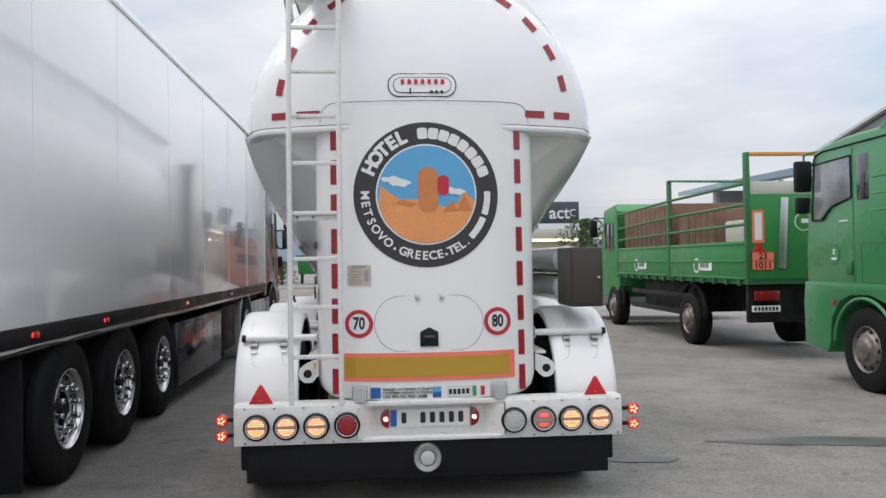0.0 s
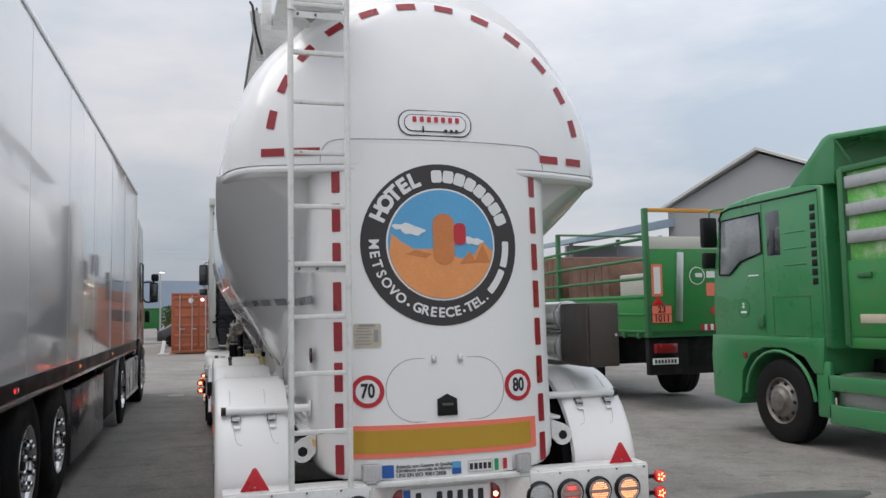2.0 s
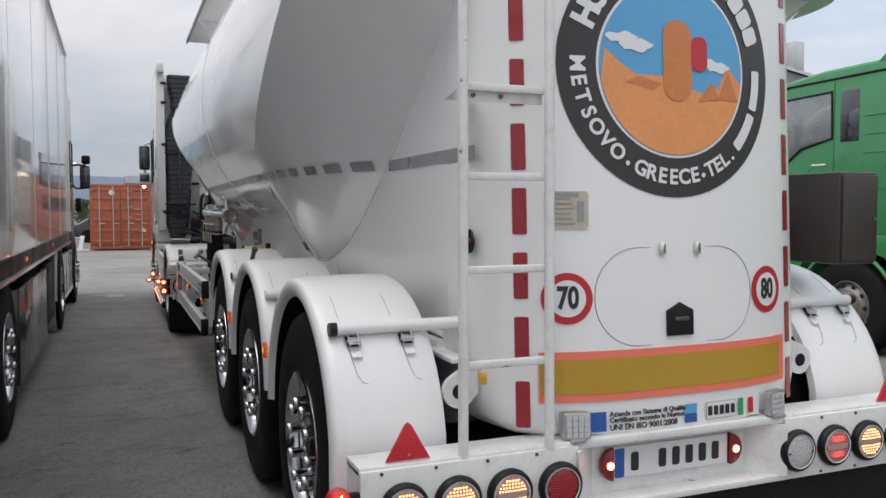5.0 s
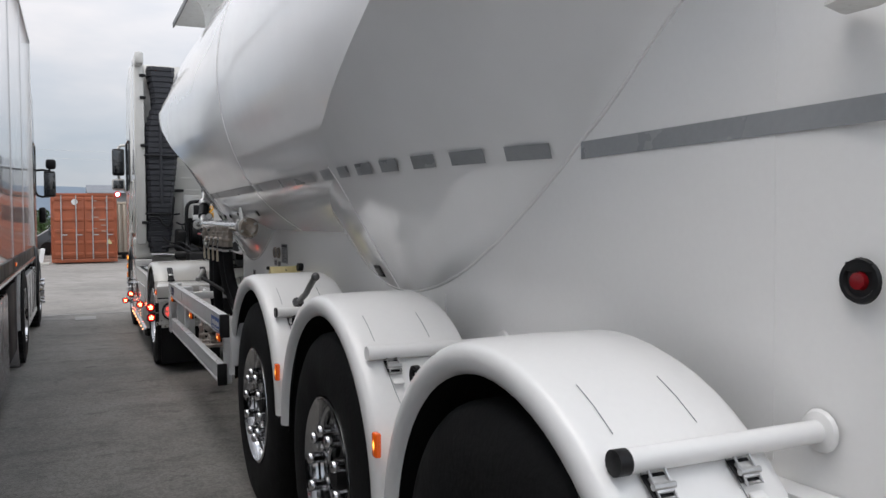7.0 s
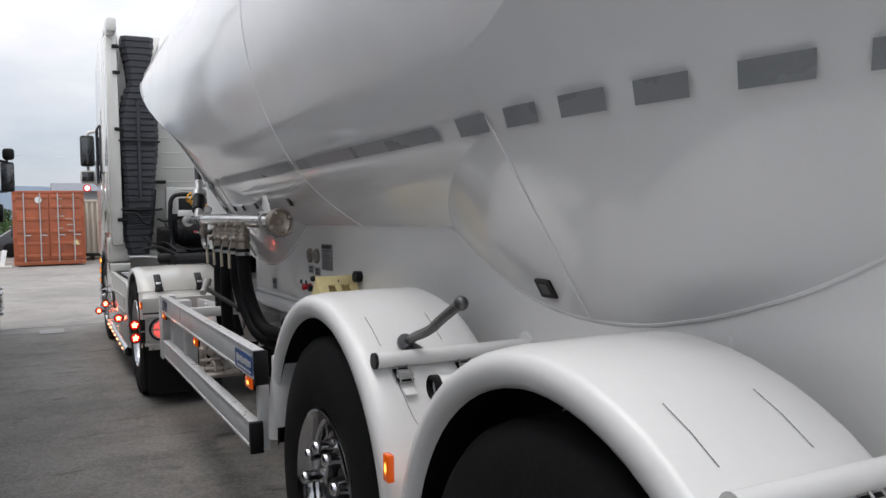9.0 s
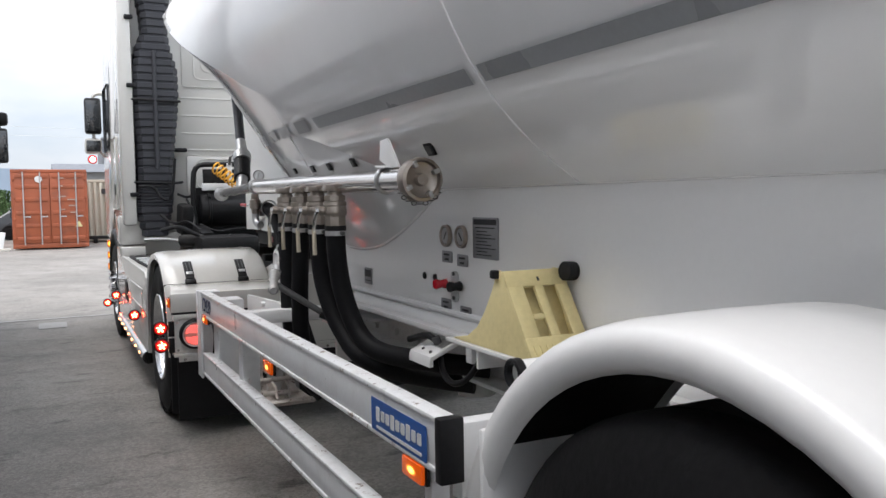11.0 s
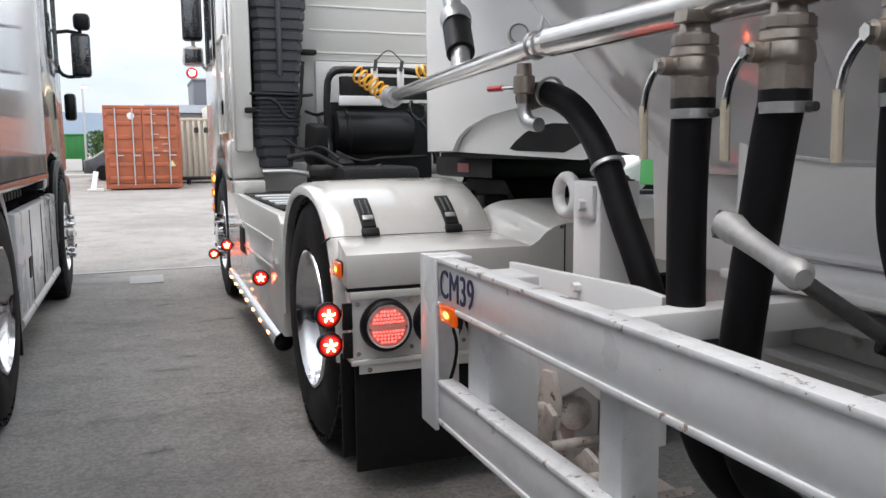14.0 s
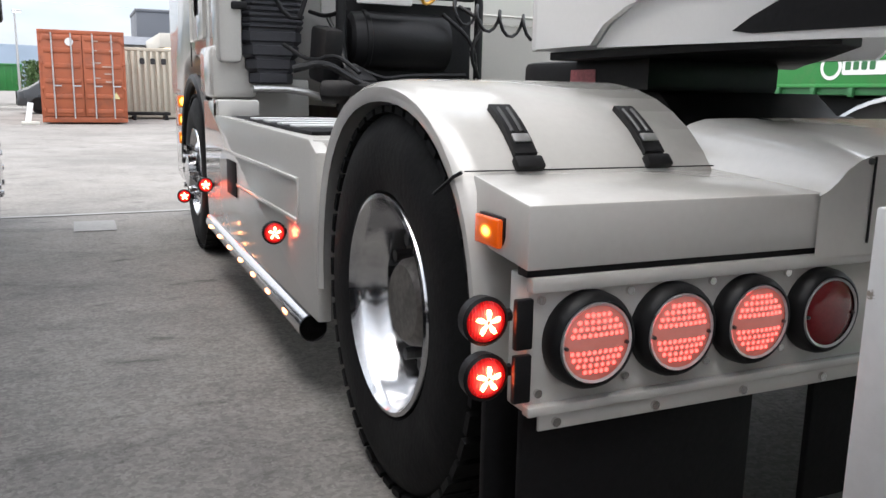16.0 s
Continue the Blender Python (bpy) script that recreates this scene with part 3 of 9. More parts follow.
bm = B()
grid = []
for r, yy in [(q / 20, cap_at(q / 20)) for q in range(0, 18, 2)] + list(CAP):
    grid.append([bm.verts.new((1.2 * r * math.cos(math.pi * k / 60), yy, ZL + 1.18 * r * math.sin(math.pi * k / 60))) for k in range(61)])
for a, b in zip(grid, grid[1:]):
    for k in range(60):
        if (a[k].co - a[k + 1].co).length < 1e-6:
            bm.faces.new((a[k], b[k + 1], b[k]))
            continue
        bm.faces.new((a[k], a[k + 1], b[k + 1], b[k]))
bmesh.ops.remove_doubles(bm, verts=bm.verts[:], dist=0.0005)
cap = part("rear_cap", bm, TANKW, tanker, "white domed rear cap of the tank", 30)
bm = B()
half = [(1.2 * q / 10, cap_at(q / 10)) for q in range(9)] + [(1.2 * r, y) for r, y in CAP]
outl = half + [(-x, y) for x, y in half[::-1] if x > 0]
prism(bm, outl, shift(0, 0, ZL - 0.045), 0.047, 0.016)
part("cap_lip", bm, TANKW, cap)

# rear panel, bowed in plan
bm = B()
xs = [-0.70 + 1.40 * i / 28 for i in range(29)]
zs = [0.68, 0.685, 0.7, 0.74, 0.80] + [0.88 + 0.1 * i for i in range(17)] + [2.61]
rows = []
for z in zs:
    inset = 0.0 if z > 0.8 else 0.13 * (1 - math.sqrt(max(0, 1 - ((0.8 - z) / 0.12) ** 2)))
    row = [bm.verts.new((-0.745 + inset, 0.6, z)), bm.verts.new((-0.742 + inset, 0.36, z)), bm.verts.new((-0.728 + inset, 0.29, z))]
    row += [bm.verts.new((x * (0.70 - inset) / 0.70, panel_y(x, z), z)) for x in xs]
    row += [bm.verts.new((0.728 - inset, 0.29, z)), bm.verts.new((0.742 - inset, 0.36, z)), bm.verts.new((0.745 - inset, 0.6, z))]
    rows.append(row)
for a, b in zip(rows, rows[1:]):
    for i in range(len(a) - 1):
        bm.faces.new((a[i], a[i + 1], b[i + 1], b[i]))
rear_panel = part("rear_panel", bm, WHITE, tanker, "bowed white rear panel", 50)

# side skirts joining the hoppers
for s in (-1, 1):
    bm = B()
    bx(bm, s * 0.72, s * 0.745, 0.5, 6.43, 0.98, 2.35)
    sk = part("side_skirt", bm, WHITE, tanker, "flat white side plate under the tank")
    bm = B()
    tube(bm, [(s * 0.745, 0.55, 0.955), (s * 0.745, 6.43, 0.955)], 0.03, 10)
    bx(bm, s * 0.66, s * 0.76, 0.55, 6.43, 0.912, 0.932, 0.004)
    tube(bm, [(s * 0.748, 0.55, 1.0), (s * 0.748, 6.43, 1.0)], 0.012, 8)
    bx(bm, s * 0.745, s * 0.815, 0.3, 6.43, 0.93, 0.95, 0.004)
    part("lower_flange", bm, WHITE, sk)
    bm = B()
    bx(bm, s * 0.6, s * 0.45, 0.55, 3.95, 0.7, 0.912, 0.005)
    part("chassis_beam", bm, RAILW, tanker)
    cbm = part("chassis_beam", bx(B(), s * 0.6, s * 0.45, 4.9, 6.9, 0.76, 0.912, 0.005), LADW, tanker, "dull white chassis beam with bolt heads")
    part("beam_flange", bx(B(), s * 0.68, s * 0.45, 4.9, 6.9, 0.742, 0.758, 0.003), LADW, cbm)
    for k in range(7):
        part("bolt", cyl(B(), (s * 0.6, 5.05 + k * 0.24, 0.8), (s * 0.618, 5.05 + k * 0.24, 0.8), 0.015, 6), LADW, cbm)
# vertical weld on the plate, and the plate seam line along the hopper foot
bm = B()
tube(bm, [(-0.747, 2.18, 0.99), (-0.747, 2.18, 1.2)], 0.004, 6)
part("weld_seam", bm, WHITE, tanker)
bm = B()
pts = []
for i in range(60):
    y = 0.62 + i * 0.1
    z = 1.16
    while tank_x(y, z) < 0.747 and z < 2.4:
        z += 0.01
    if z < 2.35 and y < 6.4:
        pts.append((-0.747, y, z))
part("sealant_bead", tube(bm, pts, 0.006, 6, 1), WHITE, tanker)

# grey foil stripe
STZ0, STZ1 = 1.676, 1.726


def foil(y0, y1, z0, z1, slant=0.0, skirt=False, tilt=0.0):
    bm = B()
    k = max(2, int((y1 - y0) / 0.06))
    q = []
    for i in range(k + 1):
        y = y0 + (y1 - y0) * i / k
        row = []
        for j in range(3):
            z = z0 + (z1 - z0) * j / 2 + (y - y0) * tilt
            yy = y + slant * j / 2
            x = 0.7485 if skirt else tank_x(yy, z) + 0.01
            row.append(bm.verts.new((-x, yy, z)))
        q.append(row)
    for a, b in zip(q, q[1:]):
        for j in range(2):
            bm.faces.new((a[j], a[j + 1], b[j + 1], b[j]))
    return bm


part("grey_stripe", foil(0.24, 1.22, STZ0, STZ1, 0.0, True), GREYDEC, tanker, "grey foil stripe")
DASH = ((1.325, 1.483), (1.566, 1.72), (1.8, 1.933), (2.03, 2.158), (2.234, 2.376), (2.457, 2.589), (2.67, 2.828), (5.79, 5.957), (6.07, 6.223), (6.314, 6.494), (6.6, 6.69), (6.82, 6.9))
for a, b in DASH:
    part("grey_dash", foil(a, b, STZ0 + 0.008, STZ1 + 0.002, -0.02), GREYDEC, tanker, "short grey foil dash")
part("grey_stripe", foil(2.95, 4.36, STZ0 + 0.01, STZ1 - 0.002, 0.0), GREYDEC, tanker)
part("grey_stripe", foil(4.42, 5.69, STZ0 + 0.01, STZ1 - 0.002, 0.0), GREYDEC, tanker)

# small black frames in the vessel's foot
for y, z, w in ((2.82, 1.264, 0.06), (4.945, 1.561, 0.045), (5.636, 1.553, 0.038), (5.858, 1.546, 0.033), (6.052, 1.545, 0.031), (6.358, 1.547, 0.028)):
    bm = B()
    x = tank_x(y, z)
    nrm = Vector((-1, 0, -0.55)).normalized()
    m = Matrix.Translation((-x - 0.003, y, z)) @ nrm.to_track_quat("Z", "Y").to_matrix().to_4x4()
    prism(bm, rrect(w * 1.3, w, 0.004), m, 0.006, 0.001)
    fr = part("inspection_frame", bm, BLACK, tanker, "small black framed inspection plug")
    bm = B()
    prism(bm, rrect(w * 0.7, w * 0.55, 0.003), m @ shift(0, 0, 0.006), 0.003)
    part("plug", bm, DARKST, fr)

# red reflective tape
for s, x in ((-1, -0.612), (1, 0.618)):
    for i in range(8):
        bm = B()
        z0 = 0.71 + i * 0.229
        poly = rrect(0.045, 0.165, 0.006, 2)
        for j in range(1):
            q = [(px + x, pz + z0 + 0.09) for px, pz in poly]
            prism(bm, q, BACK, 0.002)
        part("reflective_tape", on_panel(bm, 0.002), REDREF, rear_panel, "dark red reflective tape strip" if i == 0 and s < 0 else "")


def cap_y(x, z):
    return cap_at(min(1.04, math.hypot(x / 1.2, (z - ZL) / 1.18)))


for i in range(12):
    ac = radians(17.8 + 13.3 * i)
    bm = B()
    q = []
    for j in range(4):
        a = ac + radians(6.6) * (j / 3 - 0.5)
        rr = 0.822 + 0.065 * math.sin(a)
        q.append([bm.verts.new((1.2 * r * math.cos(a), cap_y(1.2 * r * math.cos(a), 2.49 + 1.18 * r * math.sin(a)) - 0.004, 2.49 + 1.18 * r * math.sin(a))) for r in (rr - 0.019, rr + 0.019)])
    for a, b in zip(q, q[1:]):
        bm.faces.new((a[0], b[0], b[1], a[1]))
    part("reflective_tape", bm, REDREF, cap)
for x0, x1 in ((-1.03, -0.9), (-0.86, -0.7), (0.68, 0.82), (0.89, 1.01)):
    bm = B()
    q = [[bm.verts.new((x, cap_y(x, z) - 0.004, z)) for z in (2.54, 2.588)] for x in (x0, (x0 + x1) / 2, x1)]
    for a, b in zip(q, q[1:]):
        bm.faces.new((a[0], b[0], b[1], a[1]))
    part("reflective_tape", bm, REDREF, cap)

# roundel with a landscape
ROUND_C = (-0.005, 2.014)


def round_disc(r, mat_, lift, name, label="", keep=None):
    bm = B()
    n1, n2 = 10, 56
    prev = None
    c = [bm.verts.new((ROUND_C[0], 0, ROUND_C[1]))]
    for i in range(1, n1 + 1):
        cur = [bm.verts.new((ROUND_C[0] + r * i / n1 * math.cos(k * math.tau / n2), 0, ROUND_C[1] + r * i / n1 * math.sin(k * math.tau / n2))) for k in range(n2)]
        for k in range(n2):
            if prev is None:
                bm.faces.new((c[0], cur[k], cur[(k + 1) % n2]))
            else:
                bm.faces.new((prev[k], cur[k], cur[(k + 1) % n2], prev[(k + 1) % n2]))
        prev = cur
    return part(name, on_panel(bm, lift), mat_, rear_panel if keep is None else keep, label)


roundel = round_disc(0.478, ROUND, 0.003, "roundel", "round brown-black advertising sticker with a desert picture")
round_disc(0.332, SIGNW, 0.0045, "white_ring", "", roundel)
round_disc(0.322, SKYB, 0.006, "sky_picture", "", roundel)
bm = B()
hill = [(-0.328 * math.cos(a), 0.328 * math.sin(a)) for a in [radians(v) for v in range(-10, -171, -8)]]
ridge = [(0.314, -0.04), (0.25, 0.02), (0.2, -0.06), (0.14, -0.09), (0.06, -0.07), (-0.02, -0.03), (-0.1, -0.03), (-0.17, -0.03), (-0.24, 0.01), (-0.3, 0.06)]
poly = [(0.32 * math.cos(radians(a)), 0.32 * math.sin(radians(a))) for a in range(190, 351, 8)] + ridge
prism(bm, [(x + ROUND_C[0], z + ROUND_C[1]) for x, z in poly], BACK, 0.0006)
bmesh.ops.triangulate(bm, faces=bm.faces[:])
part("sand_picture", on_panel(bm, 0.0072), SANDP, roundel)
for pk in ([(0.1, -0.12), (0.17, -0.04), (0.2, -0.1), (0.25, 0.0), (0.3, -0.11)], [(-0.22, -0.06), (-0.16, -0.035), (-0.06, -0.06), (-0.1, -0.085)]):
    bm = B()
    prism(bm, [(x + ROUND_C[0], z + ROUND_C[1]) for x, z in pk], BACK, 0.0006)
    part("hill_picture", on_panel(bm, 0.0084), SANDD, roundel)
for cx, cz, k in ((-0.23, 0.1, 1.0), (-0.17, 0.075, 1.1), (0.2, 0.015, 0.9), (0.15, 0.03, 0.7)):
    bm = B()
    prism(bm, [(cx + ROUND_C[0] + k * 0.065 * math.cos(a) * (1 + 0.12 * math.sin(3 * a)), cz + ROUND_C[1] + k * 0.02 * math.sin(a) * (1 + 0.3 * math.cos(5 * a))) for a in [i * math.tau / 24 for i in range(24)]], BACK, 0.0006)
    part("cloud_picture", on_panel(bm, 0.0082), SIGNW, roundel)
# the mascot is left as a plain upright blot of colour
bm = B()
prism(bm, rrect(0.13, 0.3, 0.06, 6, ROUND_C[0] + 0.01, ROUND_C[1] + 0.03), BACK, 0.0006)
part("figure_blot", on_panel(bm, 0.0092), SANDD, roundel, "plain orange blot on the picture")
bm = B()
prism(bm, rrect(0.075, 0.13, 0.03, 4, ROUND_C[0] + 0.11, ROUND_C[1] + 0.06), BACK, 0.0006)
part("pack_blot", on_panel(bm, 0.0098), REDPAINT, roundel)


def arc_text(bm, text, r, a0, a1, size, outward=True, bold=0.006):
    k = len(text)
    for i, ch in enumerate(text):
        if ch == " ":
            continue
        a = radians(a0 + (a1 - a0) * (i / max(1, k - 1)))
        m = BACK @ shift(ROUND_C[0] + r * math.cos(a), ROUND_C[1] + r * math.sin(a), 0) @ pose(0, 0, 0, 0, 0, math.degrees(a) + (-90 if outward else 90))
        if ch == "|":
            prism(bm, rrect(size * 0.55, size * 0.62, size * 0.12, 2), m, 0.0006)
        else:
            glyphs(bm, ch, m, size, bold)
    return bm


bm = B()
arc_text(bm, "HOTEL ||||||||", 0.404, 154, 22, 0.12)
pieces("letter", on_panel(bm, 0.0056), SIGNW, roundel, "white letter")
bm = B()
arc_text(bm, "METSOVO", 0.404, 180, 231, 0.078, False, 0.002)
arc_text(bm, "GREECE", 0.404, 247, 282, 0.078, False, 0.002)
arc_text(bm, "TEL.", 0.404, 293, 310, 0.078, False, 0.002)
arc_text(bm, "||||| |||||", 0.404, 318, 360, 0.07, False)
for a in (239, 287.5):
    prism(bm, ring_poly(0.009, 12, ROUND_C[0] + 0.412 * math.cos(radians(a)), ROUND_C[1] + 0.412 * math.sin(radians(a))), BACK, 0.0006)
pieces("letter", on_panel(bm, 0.0056), SIGNW, roundel)

# maker's badge on the cap: tank outline in a long rounded frame
bm = B()
for w, h, mt, lf in ((0.455, 0.16, INK, 0.004), (0.44, 0.147, TANKW, 0.006), (0.385, 0.105, INK, 0.008), (0.375, 0.096, TANKW, 0.010)):
    bm = B()
    prism(bm, rrect(w, h, h * 0.47, 8, -0.02, 2.741), BACK, 0.001)
    for v in bm.verts:
        v.co.y += cap_y(v.co.x, v.co.z) - lf
    bd = part("badge" if w == 0.455 else "badge_line", bm, mt, rear_panel if w == 0.455 else bd0, "outlined maker badge with red bars" if w == 0.455 else "")
    if w == 0.455:
        bd0 = bd
for i in range(7):
    bm = B()
    prism(bm, rrect(0.024, 0.034, 0.006, 3, -0.15 + i * 0.044, 2.762), BACK, 0.001)
    for v in bm.verts:
        v.co.y += cap_y(v.co.x, v.co.z) - 0.012
    part("badge_bar", bm, REDPAINT, bd0)
for i in range(3):
    bm = B()
    prism(bm, ring_poly(0.011, 16, 0.04 + i * 0.034, 2.694), BACK, 0.001)
    for v in bm.verts:
        v.co.y += cap_y(v.co.x, v.co.z) - 0.012
    part("badge_ring", bm, INK, bd0)
bm = B()
prism(bm, rrect(0.01, 0.04, 0.002, 2, -0.1, 2.7), BACK, 0.001)
for v in bm.verts:
    v.co.y += cap_y(v.co.x, v.co.z) - 0.012
part("badge_bar", bm, INK, bd0)

# edge of the panel's arched head, lying on the cap
pts = [(-0.7, 2.5), (-0.695, 2.56), (-0.67, 2.61), (-0.62, 2.635)] + [(-0.5 + 0.1 * i, 2.638) for i in range(11)] + [(0.62, 2.635), (0.67, 2.61), (0.695, 2.56), (0.7, 2.5)]
part("panel_seam", tube(B(), [(x, cap_y(x, z) - 0.001, z) for x, z in pts], 0.0022, 6, 1), GREYDEC, cap)

# hatch outline, hinges, recess, speed signs, rear marking plate, certificate strip
bm = B()
pts = [(x, 0, z) for x, z in rrect(0.708, 0.357, 0.17, 8, -0.001, 1.174)]
tube(bm, pts + [pts[0], pts[1]], 0.002, 6)
hatch = part("hatch_gap", on_panel(bm, 0.0), GREYDEC, rear_panel, "thin outline of a service hatch")
for x in (-0.078, 0.081):
    bm = B()
    prism(bm, rrect(0.03, 0.05, 0.013, 5, x, 1.348), BACK, 0.012, 0.004)
    part("hinge", on_panel(bm, 0.0), STEEL, hatch, "small steel hinge")
bm = B()
prism(bm, [(-0.062, 1.025), (0.056, 1.025), (0.056, 1.118), (-0.003, 1.148), (-0.062, 1.118)], BACK, 0.012, 0.003)
rec = part("lock_recess", on_panel(bm, 0.0), BLACK, hatch, "black house-shaped lock recess")
bm = B()
bx(bm, -0.035, 0.03, -0.006, 0.004, 1.08, 1.095, 0.003)
part("latch", on_panel(bm, 0.016), DARKST, rec)
for cx, txt in ((-0.457, "70"), (0.451, "80")):
    bm = B()
    prism(bm, ring_poly(0.092, 40, cx, 1.175), BACK, 0.001)
    sg = part("speed_sign", on_panel(bm, 0.003), REDPAINT, rear_panel, f"round red-rimmed speed sticker reading {txt}")
    bm = B()
    prism(bm, ring_poly(0.066, 36, cx, 1.175), BACK, 0.001)
    part("sign_face", on_panel(bm, 0.005), SIGNW, sg)
    bm = B()
    glyphs(bm, txt, BACK @ shift(cx, 1.175, 0) @ Matrix.Diagonal((0.82, 1.15, 1, 1)), 0.095, 0.003)
    pieces("numeral", on_panel(bm, 0.007), INK, sg)
bm = B()
for i in range(14):
    x0, x1 = -0.56 + 1.124 * i / 14, -0.56 + 1.124 * (i + 1) / 14
    prism(bm, [(x0, 0.805), (x1, 0.805), (x1, 0.985), (x0, 0.985)], BACK, 0.003)
mp = part("rear_marking_plate", on_panel(bm, 0.004), ORREF, rear_panel, "yellow rear marking plate with orange rim")
bm = B()
for i in range(14):
    x0, x1 = -0.556 + 1.08 * i / 14, -0.556 + 1.08 * (i + 1) / 14
    prism(bm, [(x0, 0.832), (x1, 0.832), (x1, 0.958), (x0, 0.958)], BACK, 0.002)
part("yellow_field", on_panel(bm, 0.0065), YELREF, mp)
bm = B()
prism(bm, rrect(0.8, 0.085, 0.004, 2, -0.012, 0.731), BACK, 0.001)
cert = part("certificate_strip", on_panel(bm, 0.003), SIGNW, rear_panel, "white sticker strip with a quality certificate text")
for i, (txt, z, sz) in enumerate((("Azienda con Sistema di Qualita", 0.755, 0.026), ("Certificato secondo le Norme", 0.733, 0.026), ("UNI EN ISO 9001:2008", 0.706, 0.03))):
    bm = B()
    glyphs(bm, txt, BACK @ shift(-0.31, z, 0), sz, 0.0004, "LEFT")
    part("lettering", on_panel(bm, 0.005), INK, cert)
for x, w, h, mt in ((-0.355, 0.065, 0.07, BLUE), (0.04, 0.055, 0.035, SKYB), (0.04, 0.055, 0.034, BLUE), (0.185, 0.15, 0.066, TANP), (0.185, 0.142, 0.058, SIGNW), (0.285, 0.026, 0.066, GREENP), (0.34, 0.026, 0.06, REDPAINT)):
    bm = B()
    z = 0.731 + (0.017 if mt is SKYB else -0.018 if (mt is BLUE and x > 0) else 0)
    prism(bm, rrect(w, h, 0.002, 2, x, z), BACK, 0.0006)
    part("sticker_field", on_panel(bm, 0.005 if mt is not SIGNW else 0.006), mt, cert)
bm = B()
for i in range(5):
    prism(bm, rrect(0.02, 0.035, 0.003, 2, 0.128 + i * 0.028, 0.731), BACK, 0.0006)
pieces("sticker_bar", on_panel(bm, 0.0075), INK, cert)
bm = B()
prism(bm, rrect(0.152, 0.135, 0.012, 3, -0.453, 1.49), BACK, 0.002)
sp = part("info_plate", on_panel(bm, 0.004), TANP, rear_panel, "small tan instruction plate with bars")
for w, h, x, z in [(0.07 + 0.012 * (i % 3), 0.005, -0.475, 1.532 - i * 0.018) for i in range(6)] + [(0.09, 0.012, -0.455, 1.547), (0.025, 0.07, -0.405, 1.487)]:
    part("plate_bar", on_panel(prism(B(), rrect(w, h, 0.001, 1, x, z), BACK, 0.0006), 0.006), GREYDEC, sp)
# side marker recess on the skirt
rp = part("round_recess", lathe(B(), [(0.0, -0.002), (0.03, -0.002), (0.034, -0.008), (0.042, -0.008), (0.045, 0.0)], shift(-0.747, 0.29, 1.378), 24), BLACK, tanker, "round black cup with a dark red pushbutton")
part("red_button", lathe(B(), [(0.0, -0.012), (0.016, -0.011), (0.019, -0.002)], shift(-0.748, 0.29, 1.378), 20), LREDOFF, rp)
part("button_shade", bx(B(), -0.7545, -0.749, 0.29 - 0.03, 0.29 + 0.03, 1.378 + 0.018, 1.378 + 0.036, 0.002), BLACK, rp)
part("orange_reflector", bx(B(), -0.755, -0.745, 0.175 - 0.03, 0.175 + 0.03, 0.898 - 0.02, 0.898 + 0.02, 0.003), COILY, tanker, "small orange side reflector")


# ---------------------------------------------------------------- tanker: bumper and lamps
bumper = part("bumper", bx(B(), -1.25, -0.46, 0.0, 0.16, 0.425, 0.67, 0.006), LADW, tanker, "white sheet-metal lamp bumper")
part("bumper_wing", bx(B(), 0.48, 1.25, 0.0, 0.16, 0.425, 0.67, 0.006), LADW, bumper)
part("plate_recess", bx(B(), -0.46, 0.48, 0.09, 0.16, 0.425, 0.67, 0.004), LADW, bumper)
part("bumper_top", bx(B(), -1.25, 1.25, 0.012, 0.165, 0.65, 0.68, 0.005), LADW, bumper)
part("bumper_lip", bx(B(), -0.465, 0.485, 0.0, 0.14, 0.425, 0.45, 0.004), LADW, bumper)
for s in (-1, 1):
    bm = B()
    prism(bm, [(0.0, 0.0), (0.09, 0.09), (0.12, 0.09), (0.0, -0.02)], Matrix(((-s, 0, 0, s * 0.47), (0, 1, 0, 0), (0, 0, 1, 0.45), (0, 0, 0, 1))), 0.2)
    part("recess_cheek", bm, LADW, bumper)


